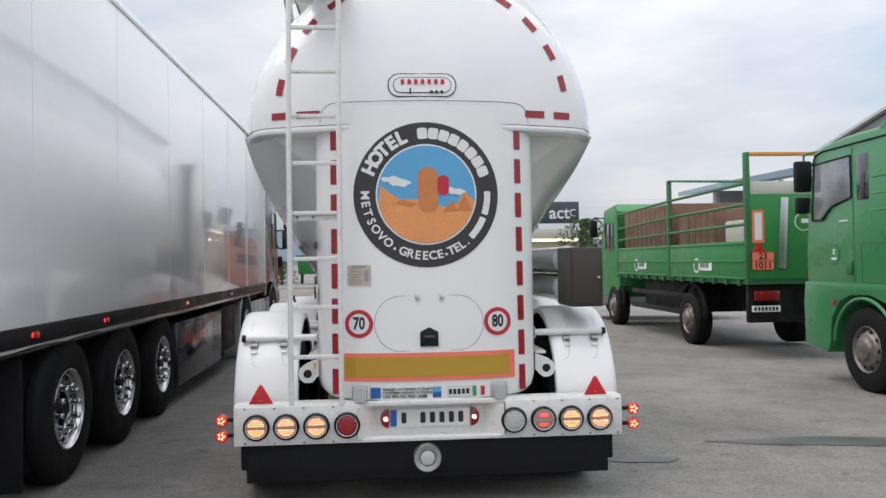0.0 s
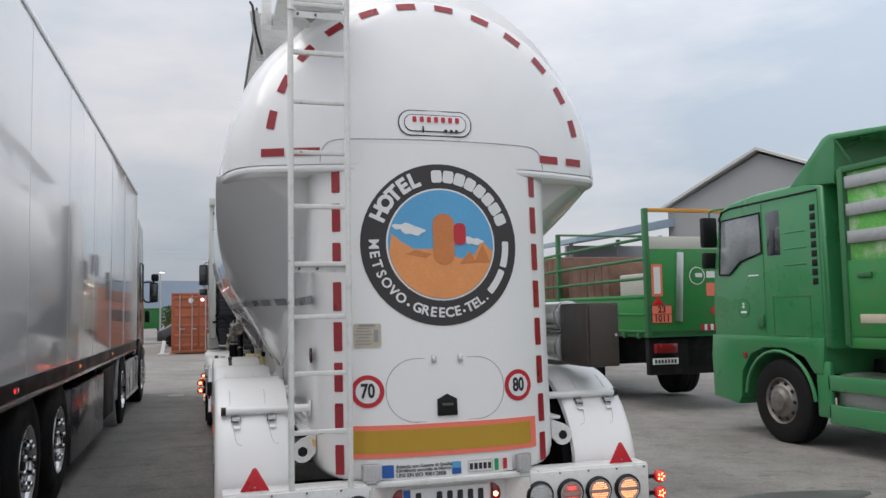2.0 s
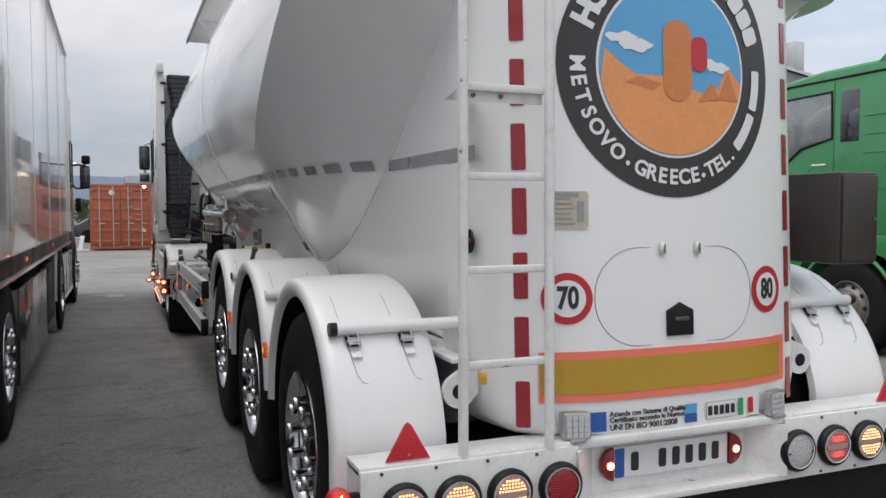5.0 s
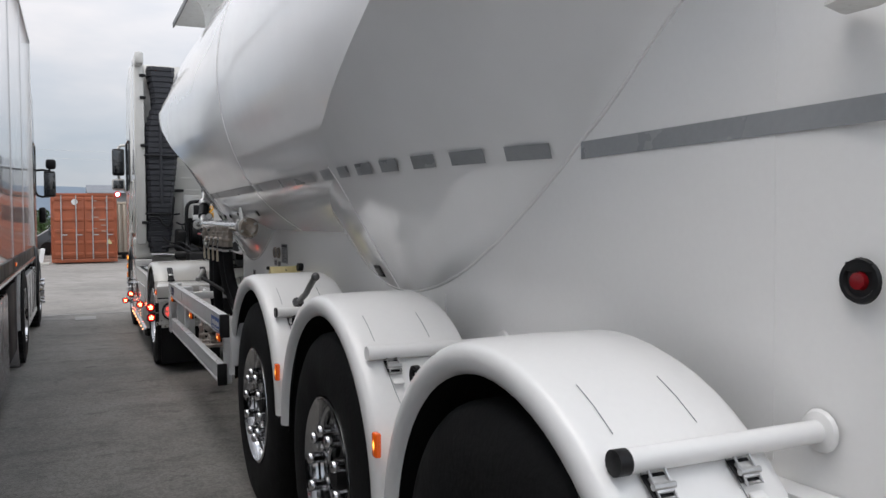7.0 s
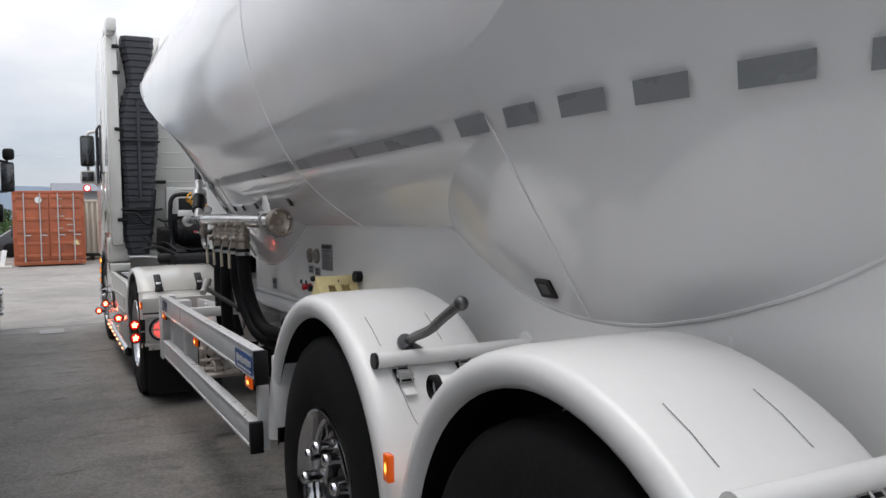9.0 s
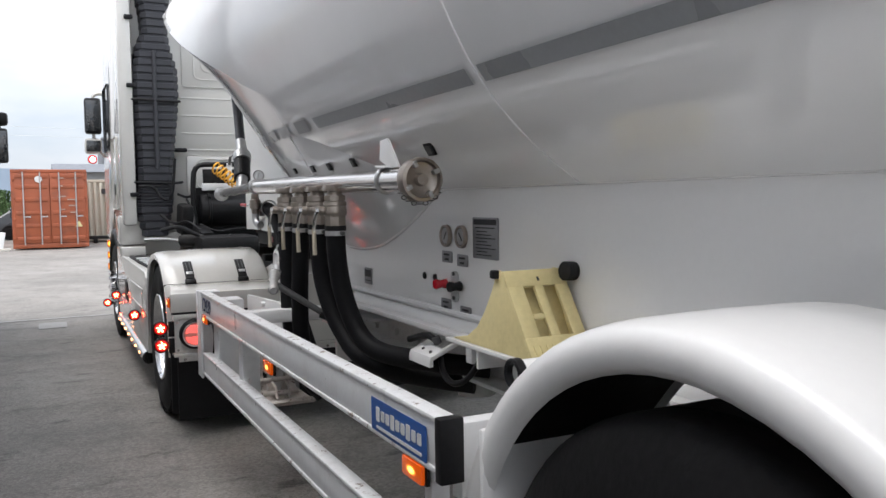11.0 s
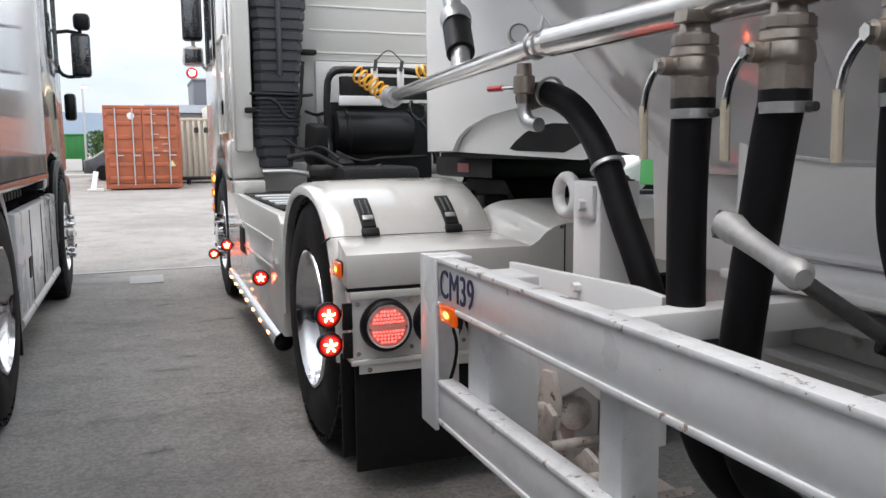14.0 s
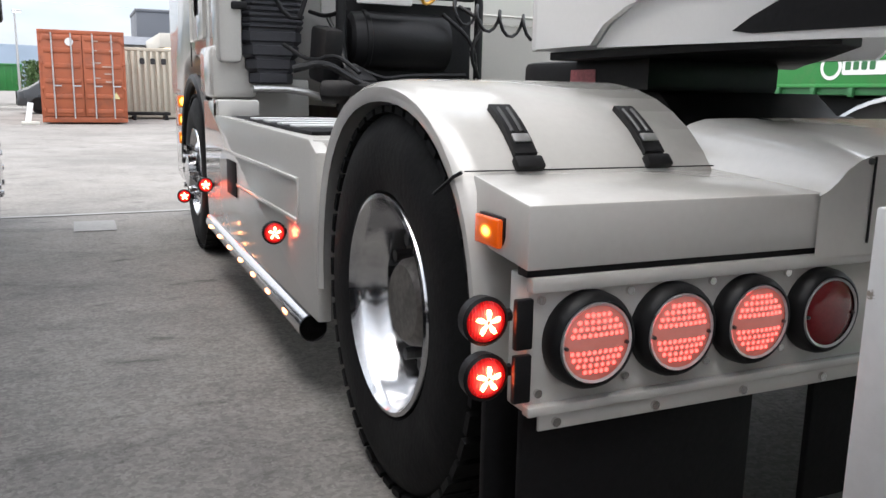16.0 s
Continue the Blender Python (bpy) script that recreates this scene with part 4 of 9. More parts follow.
def round_lamp(x, y, z, face, parent, led=None, k=1.0, deep=0.028, cells=None):
    """A round lamp in a rubber ring, facing the rear: domed lens, two fields of small lights, two screws."""
    m = shift(x, y, z) @ pose(0, 0, 0, 0, 0, 90)
    rg = part("lamp_ring", lathe(B(), [(r * k, a) for r, a in ((0.078, 0.004), (0.08, -0.006), (0.079, -deep * 0.6), (0.074, -deep * 0.9), (0.068, -deep), (0.0655, -deep + 0.004), (0.063, -deep + 0.01))], m, 36), BLACK, parent, "round lamp with black rubber ring")
    bm = lathe(B(), [(r * k, -deep + a) for r, a in ((0.0, -0.002), (0.03, -0.001), (0.052, 0.002), (0.066, 0.008))], m, 36)
    part("lens", bm, face, rg)
    part("lens_rim", lathe(B(), [(r * k, -deep + a) for r, a in ((0.066, 0.006), (0.0645, -0.001), (0.06, 0.0015))], m, 36), LENSC, rg)
    for dx in (-0.056, 0.056):
        part("screw", cyl(B(), (x + dx * k, y - deep + 0.006, z - 0.004), (x + dx * k, y - deep - 0.002, z - 0.004), 0.0035 * k, 6), DARKST, rg)
    if led:
        for side in (-1, 1):
            bm = B()
            for j in range(4):
                w = (0.1, 0.094, 0.078, 0.05)[j] * k
                c = int(w / (0.0098 * k))
                for i in range(c):
                    px_ = -w / 2 + w * (i + 0.5) / c
                    pz_ = side * (0.014 + j * 0.0105) * k
                    prism(bm, ring_poly(0.0034 * k, 6, px_ + x, z + pz_), shift(0, y - deep - 0.0005 + 0.8 * (px_ * px_ + pz_ * pz_), 0) @ BACK, 0.002)
            part("led_field", bm, led, rg)
    elif cells:
        bm = B()
        for i in range(-5, 6):
            for j in range(-5, 6):
                px_, pz_ = (i + 0.5 * (j % 2)) * 0.0098 * k, j * 0.0088 * k
                if math.hypot(px_, pz_) < 0.052 * k:
                    lathe(bm, [(0.0, -0.0028), (0.0026 * k, -0.002), (0.0041 * k, 0.0008)], shift(x + px_, y - deep + 0.7 * (px_ * px_ + pz_ * pz_), z + pz_) @ pose(0, 0, 0, 0, 0, 90), 6)
        part("lens_cells", bm, cells, rg)
    return rg


for x, fc, ld in ((-1.107, LPINK, LORG), (-0.921, LPINK, LORG), (-0.732, LPINK, LORG), (-0.538, LREDOFF, None), (0.534, LENSC, None), (0.727, LPINK, LRED), (0.909, LPINK, LORG), (1.099, LPINK, LORG)):
    round_lamp(x, -0.002, 0.541, fc, bumper, ld, 1.05, 0.028, REDPL if fc is LREDOFF else CHROME if fc is LENSC else None)
for s in (-1, 1):
    for z in (0.496, 0.594):
        bm = B()
        bx(bm, s * 1.25, s * 1.31, 0.0, 0.025, z - 0.012, z + 0.012, 0.003)
        br = part("lamp_arm", bm, BLACK, bumper, "short black arm with a round red marker lamp")
        lathe_m = shift(s * 1.322, -0.012, z) @ pose(0, 0, 0, 0, 0, 90)
        part("lens", lathe(B(), [(0.0, -0.012), (0.03, -0.01), (0.038, 0.0), (0.038, 0.025)], lathe_m, 24), LRED, br)
        bm = B()
        for k in range(5):
            prism(bm, [(0.006 * math.cos(b), 0.006 * math.sin(b)) for b in (0, 2.1, 4.2)], shift(s * 1.322, -0.024, z) @ BACK @ pose(0, 0, 0, 0, 0, 72 * k) @ shift(0.017, 0, 0) @ Matrix.Diagonal((1.6, 0.8, 1, 1)), 0.002)
        part("led_star", bm, LREDC, br)
# number plate with bars only
bm = B()
prism(bm, rrect(0.525, 0.115, 0.008, 3, -0.005, 0.56), BACK, 0.012, 0.002)
for v in bm.verts:
    v.co.y += 0.085
npl = part("number_plate", bm, SIGNW, bumper, "white number plate with dark bars")
bm = B()
prism(bm, rrect(0.04, 0.108, 0.003, 2, -0.242, 0.56), shift(0, 0.072, 0) @ BACK, 0.002)
part("blue_field", bm, BLUE, npl)
for i in (0, 2, 3, 4, 5, 6):
    part("plate_bar", prism(B(), rrect(0.033, 0.07, 0.008, 2, -0.175 + i * 0.062, 0.56), shift(0, 0.072, 0) @ BACK, 0.002), INK, npl)
for s in (-1, 1):
    bm = B()
    poly = [(0.0, -0.062)] + [(0.055 * math.cos(a), 0.062 * math.sin(a)) for a in [radians(v) for v in range(-80, 81, 20)]] + [(0.0, 0.062)]
    prism(bm, [(s * px + (-0.005 + s * 0.268), pz + 0.56) for px, pz in poly], shift(0, 0.085, 0) @ BACK, 0.03, 0.008)
    pl = part("plate_lamp", bm, LREDOFF, bumper, "half-round dark red plate lamp")
    bm = B()
    prism(bm, ring_poly(0.014, 14, -0.005 + s * 0.288, 0.56), shift(0, 0.054, 0) @ BACK, 0.004)
    part("lit_leds", bm, LREDC, pl)
for s in (-1, 1):
    bm = B()
    cx = s * 1.082
    prism(bm, [(cx - 0.077, 0.684), (cx + 0.077, 0.684), (cx + 0.012, 0.8), (cx, 0.808), (cx - 0.012, 0.8)], shift(0, 0.035, 0) @ BACK, 0.012, 0.004)
    tri = part("triangle_reflector", bm, REDPL, bumper, "red triangular reflector")
    bm = B()
    cyl(bm, (cx, 0.02, 0.706), (cx, 0.016, 0.706), 0.004, 8)
    part("rivet", bm, STEEL, tri)
for i in range(14):
    x = -1.2 + i * 2.4 / 13
    if abs(x) > 0.5:
        for z in (0.658, 0.44):
            bm = B()
            cyl(bm, (x + 0.02, 0.002, z), (x + 0.02, -0.004, z), 0.006, 8)
            part("screw", bm, DARKST, bumper)
bm = B()
bx(bm, -1.18, 1.165, 0.04, 0.1, 0.178, 0.425, 0.01)
bx(bm, -1.215, 1.2, 0.05, 0.1, 0.26, 0.425, 0.01)
part("underrun_guard", bm, FLAP, tanker, "black rubber underrun bar")
fog = part("fog_lamp", lathe(B(), [(0.0, -0.03), (0.045, -0.028), (0.05, -0.02), (0.055, -0.03), (0.085, -0.035), (0.095, -0.02), (0.095, 0.04)], shift(-0.028, 0.03, 0.313) @ pose(0, 0, 0, 0, 0, 90), 32), CASTAL, tanker, "round grey reversing lamp in a metal ring")
part("lens", lathe(B(), [(0.0, -0.034), (0.02, -0.036), (0.046, -0.029)], shift(-0.028, 0.03, 0.313) @ pose(0, 0, 0, 0, 0, 90), 24), LENSC, fog)
for x in (-0.456, 0.451):
    bm = B()
    prism(bm, rrect(0.095, 0.095, 0.008, 3, x, 0.733), BACK, 0.035, 0.004)
    wl_ = part("work_lamp", on_panel(bm, 0.02), CASTAL, tanker, "square grey work lamp with nine cells")
    for i in range(4):
        for j in range(4):
            part("lens_cell", on_panel(prism(B(), rrect(0.017, 0.017, 0.004, 2, x - 0.03 + i * 0.02, 0.703 + j * 0.02), BACK, 0.004), 0.055), LENSC, wl_)
    bm = B()
    bx(bm, x - 0.03, x + 0.03, 0.0, 0.1, 0.675, 0.69, 0.003)
    part("bracket", bm, CASTAL, wl_)

# ---------------------------------------------------------------- tanker: ladder and roof gear
ladder = part("ladder", tube(B(), [(-0.89, 0.02, 0.67), (-0.886, 0.025, 2.55), (-0.88, 0.06, 3.4), (-0.88, 0.1, 4.3)], 0.017, 10), LADW, tanker, "white painted steel ladder")
part("stile", tube(B(), [(-0.571, 0.01, 0.67), (-0.568, 0.025, 2.55), (-0.56, 0.06, 3.4), (-0.56, 0.1, 4.3)], 0.017, 10), LADW, ladder)
for z in (0.976, 1.293, 1.604, 1.897, 2.219, 2.524, 2.815, 3.1, 3.38):
    bm = B()
    bx(bm, -0.88, -0.575, 0.005 + 0.012 * z, 0.03 + 0.012 * z, z - 0.014, z + 0.012, 0.004)
    part("rung", bm, LADW, ladder)
for z in (1.9, 3.35):
    bm = B()
    bx(bm, -0.9, -0.58, 0.05, 0.056, z - 0.05, z - 0.012)
    prism(bm, [(-0.9, 0.03), (-0.84, 0.3), (-0.76, 0.33), (-0.745, 0.33), (-0.745, 0.26), (-0.86, 0.03)], shift(0, 0, z - 0.012), 0.006)
    br = part("ladder_bracket", bm, LADW, ladder)
    for x in (-0.84, -0.74):
        bm = B()
        cyl(bm, (x, 0.052, z - 0.03), (x, 0.044, z - 0.03), 0.008, 8)
        part("bolt", bm, DARKST, br)
wk = part("roof_walkway", bx(B(), -0.92, -0.55, 0.15, 1.0, 3.55, 3.6, 0.006), LADW, tanker, "white catwalk along the tank roof with folded rails")
part("step_tread", bx(B(), -0.87, -0.58, 0.06, 0.2, 3.4, 3.425, 0.004), LADW, wk)
for k in range(5):
    part("grating_bar", bx(B(), -0.87, -0.575, 0.12, 0.15, 3.51 + k * 0.022, 3.521 + k * 0.022, 0.002), CASTAL, wk)
part("hinge_block", bx(B(), -0.99, -0.925, 0.85, 0.95, 3.53, 3.71, 0.008), LADW, wk)
stt = part("gas_strut", cyl(B(), (-0.975, 1.2, 3.4), (-1.022, 1.2, 3.74), 0.03, 14), DULLAL, wk, "grey cylinder of the folding rail")
part("strut_rod", tube(B(), [(-1.05, 1.18, 3.8), (-1.03, 1.16, 3.76), (-1.02, 1.14, 3.6), (-0.97, 1.14, 3.42)], 0.009, 8, 1), BLACK, stt)
dk = part("deck", bx(B(), -0.985, -0.6, 1.4, 9.2, 3.8, 3.815, 0.004), LADW, wk, "white walkway deck seen from below")
part("deck_edge", bx(B(), -1.0, -0.985, 1.4, 9.3, 3.79, 3.85, 0.004), DARKST, dk, "dark folded rail along the walkway edge")
for y in (2.2, 4.1, 6.0, 7.85):
    bm = B()
    prism(bm, [(-0.98, 3.8), (-0.97, 3.785), (-0.89, 3.72), (-0.85, 3.63), (-0.83, 3.36), (-0.8, 3.36), (-0.785, 3.6), (-0.73, 3.7), (-0.62, 3.8)], shift(0, y, 0) @ BACK, 0.02, 0.002)
    part("deck_bracket", bm, LADW, dk, "white curved bracket plate")
bm = B()
tube(bm, [(-0.4, 1.0, 3.4), (-0.38, 1.05, 3.75), (-0.33, 1.1, 3.95)], 0.04, 12, 1)
cyl(bm, (-0.33, 1.1, 3.95), (-0.3, 1.13, 4.02), 0.05, 12)
part("vent_pipe", bm, DARKST, tanker, "short grey vent pipe on the roof")
bm = B()
cyl(bm, (-0.55, 0.95, 3.4), (-0.55, 0.95, 3.72), 0.01, 8)
gg = part("roof_gauge", bm, STEEL, tanker, "small round gauge on a stem")
part("dial", lathe(B(), [(0.0, -0.02), (0.045, -0.02), (0.05, 0.0), (0.0, 0.01)], shift(-0.55, 0.95, 3.77) @ pose(0, 0, 0, 0, 0, 90), 20), DIALW, gg)


# ---------------------------------------------------------------- wheels and mudguards
def tyre_bm(x, y, z, r=0.53, w=0.36, rin=0.29, s=-1):
    """Tyre whose outer wall stands at x, facing the side s."""
    d = -s
    pr = [(rin, 0.02), (rin + 0.01, 0.004), (rin + 0.05, -0.004), (rin + 0.13, -0.006), (r - 0.05, 0.004), (r - 0.018, 0.018), (r - 0.004, 0.035), (r, 0.06)]
    for g in (0.28, 0.5, 0.72):
        pr += [(r, w * g - 0.008), (r - 0.012, w * g - 0.006), (r - 0.012, w * g + 0.006), (r, w * g + 0.008)]
    pr += [(r, w - 0.06), (r - 0.02, w - 0.018), (r - 0.06, w), (rin, w - 0.02), (rin, 0.02)]
    return lathe(B(), pr, shift(x, y, z) @ Matrix.Diagonal((d, 1, 1, 1)), 56)


def trailer_wheel(x, y, z, parent, s=-1, r=0.53):
    d = -s
    m = shift(x, y, z) @ Matrix.Diagonal((d, 1, 1, 1))
    rim = part("wheel", lathe(B(), [(0.298, 0.012), (0.296, 0.0), (0.286, -0.004), (0.278, 0.008), (0.268, 0.02), (0.263, 0.045), (0.252, 0.052), (0.246, 0.075), (0.23, 0.078), (0.215, 0.062), (0.19, 0.05), (0.128, 0.048), (0.12, 0.055), (0.116, 0.1)], m, 48), CHROME, parent, "polished aluminium wheel with chromed nuts")
    part("tyre", tyre_bm(x, y, z, r, 0.37, 0.293, s), RUBBER, rim, "black truck tyre")
    part("hub", lathe(B(), [(0.0, 0.028), (0.05, 0.03), (0.06, 0.045), (0.065, 0.075), (0.092, 0.08), (0.1, 0.095), (0.118, 0.098)], m, 28), CHASSIS, rim)
    for k in range(10):
        a = k * math.tau / 10 + 0.15
        q = m @ shift(0, 0.168 * math.cos(a), 0.168 * math.sin(a))
        part("wheel_nut", lathe(B(), [(0.031, 0.05), (0.031, 0.043), (0.024, 0.041), (0.021, 0.01), (0.0235, 0.006), (0.0235, -0.012), (0.02, -0.02), (0.01, -0.024), (0.0, -0.024)], q, 12), CHROME, rim)
        a += math.pi / 10
        part("hand_hole", lathe(B(), [(0.0, 0.0665), (0.02, 0.0665), (0.026, 0.0655)], m @ shift(-0.002, 0.228 * math.cos(a), 0.228 * math.sin(a)), 14), CHASSIS, rim)
    return rim


AX = (0.84, 2.155, 3.47)


def mudguard(yc, s, rear):
    """Half-round guard over one wheel, with its rolled edge, rod and clips."""
    zc, R = 0.575, 0.62
    cs = [(1.262, R - 0.052), (1.275, R - 0.047), (1.284, R - 0.034), (1.288, R - 0.012), (1.282, R + 0.014), (1.264, R + 0.024), (1.22, R + 0.03), (1.05, R + 0.032), (0.905, R + 0.03), (0.87, R + 0.012), (0.865, R - 0.02), (0.88, R - 0.004), (0.91, R + 0.008), (1.05, R + 0.01), (1.22, R + 0.008), (1.258, R)]
    bm = B()
    secs = []
    for i in range(33):
        a = math.pi * (1 - i / 32)
        secs.append([(s * x, yc + r * math.cos(a), zc + r * math.sin(a)) for x, r in cs])
    secs = [[(s * x, yc - r + (0.012 if rear else 0.0), 0.48 if rear else 0.62) for x, r in cs]] + [q for q in secs if q[0][2] > 0.64]
    secs = [q for q in secs if q[0][1] < yc or q[0][2] > 0.64] + [[(s * x, yc + r, 0.6) for x, r in cs]]
    rows = [[bm.verts.new(p) for p in sec] for sec in secs]
    k = len(cs)
    for a, b in zip(rows, rows[1:]):
        for i in range(k):
            bm.faces.new((a[i], a[(i + 1) % k], b[(i + 1) % k], b[i]))
    bm.faces.new(rows[0])
    bm.faces.new(rows[-1][::-1])
    bmesh.ops.recalc_face_normals(bm, faces=bm.faces[:])
    g = part("mudguard", bm, WHITE, tanker, "white half-round mudguard", 50)
    bm = B()
    ls = [[bm.verts.new((s * x, yc + (R - 0.008 if x < 1.25 else R - 0.05) * math.cos(math.pi * i / 24), zc + (R - 0.008 if x < 1.25 else R - 0.05) * math.sin(math.pi * i / 24))) for x in (0.88, 1.24, 1.262)] for i in range(25)]
    for a, b in zip(ls, ls[1:]):
        for i in range(2):
            bm.faces.new((a[i], a[i + 1], b[i + 1], b[i]))
    part("lining", bm, FLAP, g, "black inside of the guard", 50)
    yr, zr = yc - 0.46, 1.07
    bm = B()
    cyl(bm, (s * 1.245, yr, zr), (s * 0.745, yr, zr), 0.023, 16)
    lathe(bm, [(0.023, 0.0), (0.04, -0.004), (0.045, -0.012)], shift(s * 0.758, yr, zr) @ Matrix.Diagonal((s, 1, 1, 1)), 16)
    rod = part("mudguard_rod", bm, WHITE, g)
    bm = B()
    cyl(bm, (s * 1.252, yr, zr), (s * (1.225 if rear else 1.243), yr, zr), 0.0235 if not rear else 0.0245, 16)
    part("end_plug", bm, WHITE if yc > 1 and yc < 3 else BLACK, g)
    for x in (1.17, 0.97):
        bm = B()
        obx(bm, shift(s * x, yr - 0.03, zr - 0.04) @ pose(0, 0, 0, -52), 0.04, 0.006, 0.034, 0.002)
        tube(bm, [(s * (x - 0.018), yr - 0.01, zr - 0.01), (s * (x - 0.018), yr - 0.05, zr - 0.06), (s * (x + 0.018), yr - 0.05, zr - 0.06), (s * (x + 0.018), yr - 0.01, zr - 0.01)], 0.003, 6)
        cyl(bm, (s * (x - 0.024), yr - 0.036, zr - 0.04), (s * (x + 0.024), yr - 0.036, zr - 0.04), 0.007, 8)
        cl_ = part("clip", bm, CASTAL, g, "small metal latch clip on a black plate")
        part("clip_plate", obx(B(), shift(s * x, yr - 0.022, zr - 0.043) @ pose(0, 0, 0, -52), 0.052, 0.004, 0.05, 0.002), BLACK, cl_)
        part("clip_pad", obx(B(), shift(s * (x - 0.004), yr - 0.058, zr - 0.085) @ pose(0, 0, 0, -58), 0.036, 0.008, 0.03, 0.004), WHITE, cl_)
        bm = B()
        pts = [(s * (x + 0.02), yr - 0.02, zr - 0.02), (s * (x + 0.015), yr - 0.075, zr - 0.1), (s * (x - 0.002), yr - 0.11, zr - 0.17), (s * (x - 0.03), yr - 0.118, zr - 0.18)]
        pts = [(px, yc - math.sqrt(max(0.0, (R + 0.033) ** 2 - (pz - zc) ** 2)) - 0.001, pz) for px, py, pz in pts]
        tube(bm, pts, 0.001, 6, 1)
        part("strap_wire", bm, GREYDEC, g)
        bm = B()
        pts = [(s * (x + 0.03), z) for z in (zr + 0.03, zr + 0.07, zr + 0.1)]
        tube(bm, [(px, yc - math.sqrt(max(0.0, (R + 0.033) ** 2 - (pz - zc) ** 2)), pz) for px, pz in pts], 0.001, 6)
        part("strap_wire", bm, GREYDEC, g)
    return g


for s in (-1, 1):
    for i, yc in enumerate(AX):
        mudguard(yc, s, i == 0)
        if s < 0:
            trailer_wheel(-1.262, yc, 0.54, tanker, -1, 0.54)
        else:
            wh = part("wheel", lathe(B(), [(0.292, 0.012), (0.288, 0.0), (0.278, -0.002), (0.25, 0.075), (0.2, 0.072), (0.105, 0.058), (0.0, 0.06)], shift(1.2, yc, 0.53) @ Matrix.Diagonal((-1, 1, 1, 1)), 32), CHROME, tanker, "polished aluminium wheel")
            part("tyre", tyre_bm(1.2, yc, 0.53, 0.53, 0.37, 0.288, 1), RUBBER, wh)
    for yc in AX:
        part("axle", cyl(B(), (0.02 * s, yc, 0.5), (s * 0.85, yc, 0.5), 0.06, 14), CHASSIS, tanker)
for yc in (AX[1], AX[2]):
    bm = B()
    bx(bm, -1.296, -1.276, yc - 0.66, yc - 0.622, 0.785, 0.86, 0.006)
    am = part("side_marker", bm, LAMB, tanker, "lit amber side marker lamp")
# rods at the front of the guards
for y in (1.275, 2.61, 3.91):
    fr = part("mudguard_rod", cyl(B(), (-1.25, y, 1.07), (-0.745, y, 1.07), 0.026, 16), WHITE, tanker)
    part("end_plug", lathe(B(), [(0.03, 0.004), (0.03, -0.012), (0.026, -0.014), (0.02, -0.012), (0.018, 0.004), (0, 0.004)], shift(-1.25, y, 1.07), 18), BLACK, fr)
# tow lugs by the bumper
for s in (-1, 1):
    bm = B()
    outer = [(0.0, 0.1), (-0.08, 0.07)] + [(-0.075 + 0.062 * math.cos(a), 0.0 + 0.062 * math.sin(a)) for a in [radians(v) for v in range(120, 331, 15)]] + [(0.0, -0.01)]
    m = Matrix(((-s, 0, 0, s * 0.73), (0, 0, 1, 0.25), (0, 1, 0, 0.838), (0, 0, 0, 1)))
    prism(bm, [(x, z) for x, z in outer], m, 0.025)
    lug = part("tow_lug", bm, LADW, tanker, "white towing eye plate")
    # black disc painted for the darkness seen through the eye
    bm = B()
    c = m @ Vector((-0.075, 0.0, -0.002))
    lathe(bm, [(0.0, 0.0), (0.028, 0.0)], Matrix.Translation(c) @ pose(0, 0, 0, 0, 0, 90), 20)
    part("eye_hole_disc", bm, BLACK, lug)
# crank of the parking winch between the guards
bm = B()
tube(bm, [(-0.985, 3.03, 1.015), (-1.06, 3.05, 1.06), (-1.124, 3.064, 1.106)], 0.013, 8)
tube(bm, [(-1.124, 3.064, 1.106), (-1.13, 3.0, 1.13), (-1.138, 2.87, 1.165), (-1.143, 2.8, 1.2), (-1.148, 2.675, 1.255)], 0.014, 8, 1)
bmesh.ops.create_uvsphere(bm, u_segments=12, v_segments=8, radius=0.019, matrix=shift(-1.148, 2.67, 1.257))
lathe(bm, [(0.0, -0.035), (0.02, -0.034), (0.026, -0.01), (0.026, 0.015), (0.018, 0.03), (0.0, 0.03)], shift(-1.124, 3.07, 1.104) @ pose(0, 0, 0, 0, 20, 60), 12)
part("crank", bm, DARKST, tanker, "grey steel crank handle")
bm = B()
prism(bm, rrect(0.06, 0.045, 0.01), SIDE @ shift(1.98, 0.985, -1.15), 0.03, 0.006)
part("valve_knob", bm, BLACK, tanker)
# ---------------------------------------------------------------- tanker: gear on the near side
rail = part("side_guard", bx(B(), -1.322, -1.297, 4.09, 6.86, 0.835, 0.94, 0.003), RAILW, tanker, "grey-white side guard of two beams")
part("lower_beam", bx(B(), -1.322, -1.297, 4.2, 6.86, 0.535, 0.625, 0.003), RAILW, rail)
for y0, zs_ in ((4.09, (0.833, 0.942)), (4.2, (0.53, 0.63))):
    for z in zs_:
        part("beam_lip", bx(B(), -1.327, -1.28, y0, 6.86, z - 0.007, z + 0.007, 0.004, 2), LIPW, rail)
epl = part("end_plate", bx(B(), -1.334, -1.322, 6.855, 6.962, 0.505, 0.95, 0.004), RAILW, rail)
part("end_return", bx(B(), -1.323, -1.23, 6.948, 6.9615, 0.506, 0.949, 0.004), RAILW, epl)
part("end_lip", bx(B(), -1.323, -1.23, 6.856, 6.948, 0.936, 0.9485, 0.003), RAILW, epl)
part("guard_post", bx(B(), -1.29, -1.16, 6.62, 6.75, 0.52, 0.93, 0.01), RAILW, rail)
part("guard_post", bx(B(), -1.295, -1.22, 6.075, 6.145, 0.52, 0.93, 0.004), RAILW, rail)
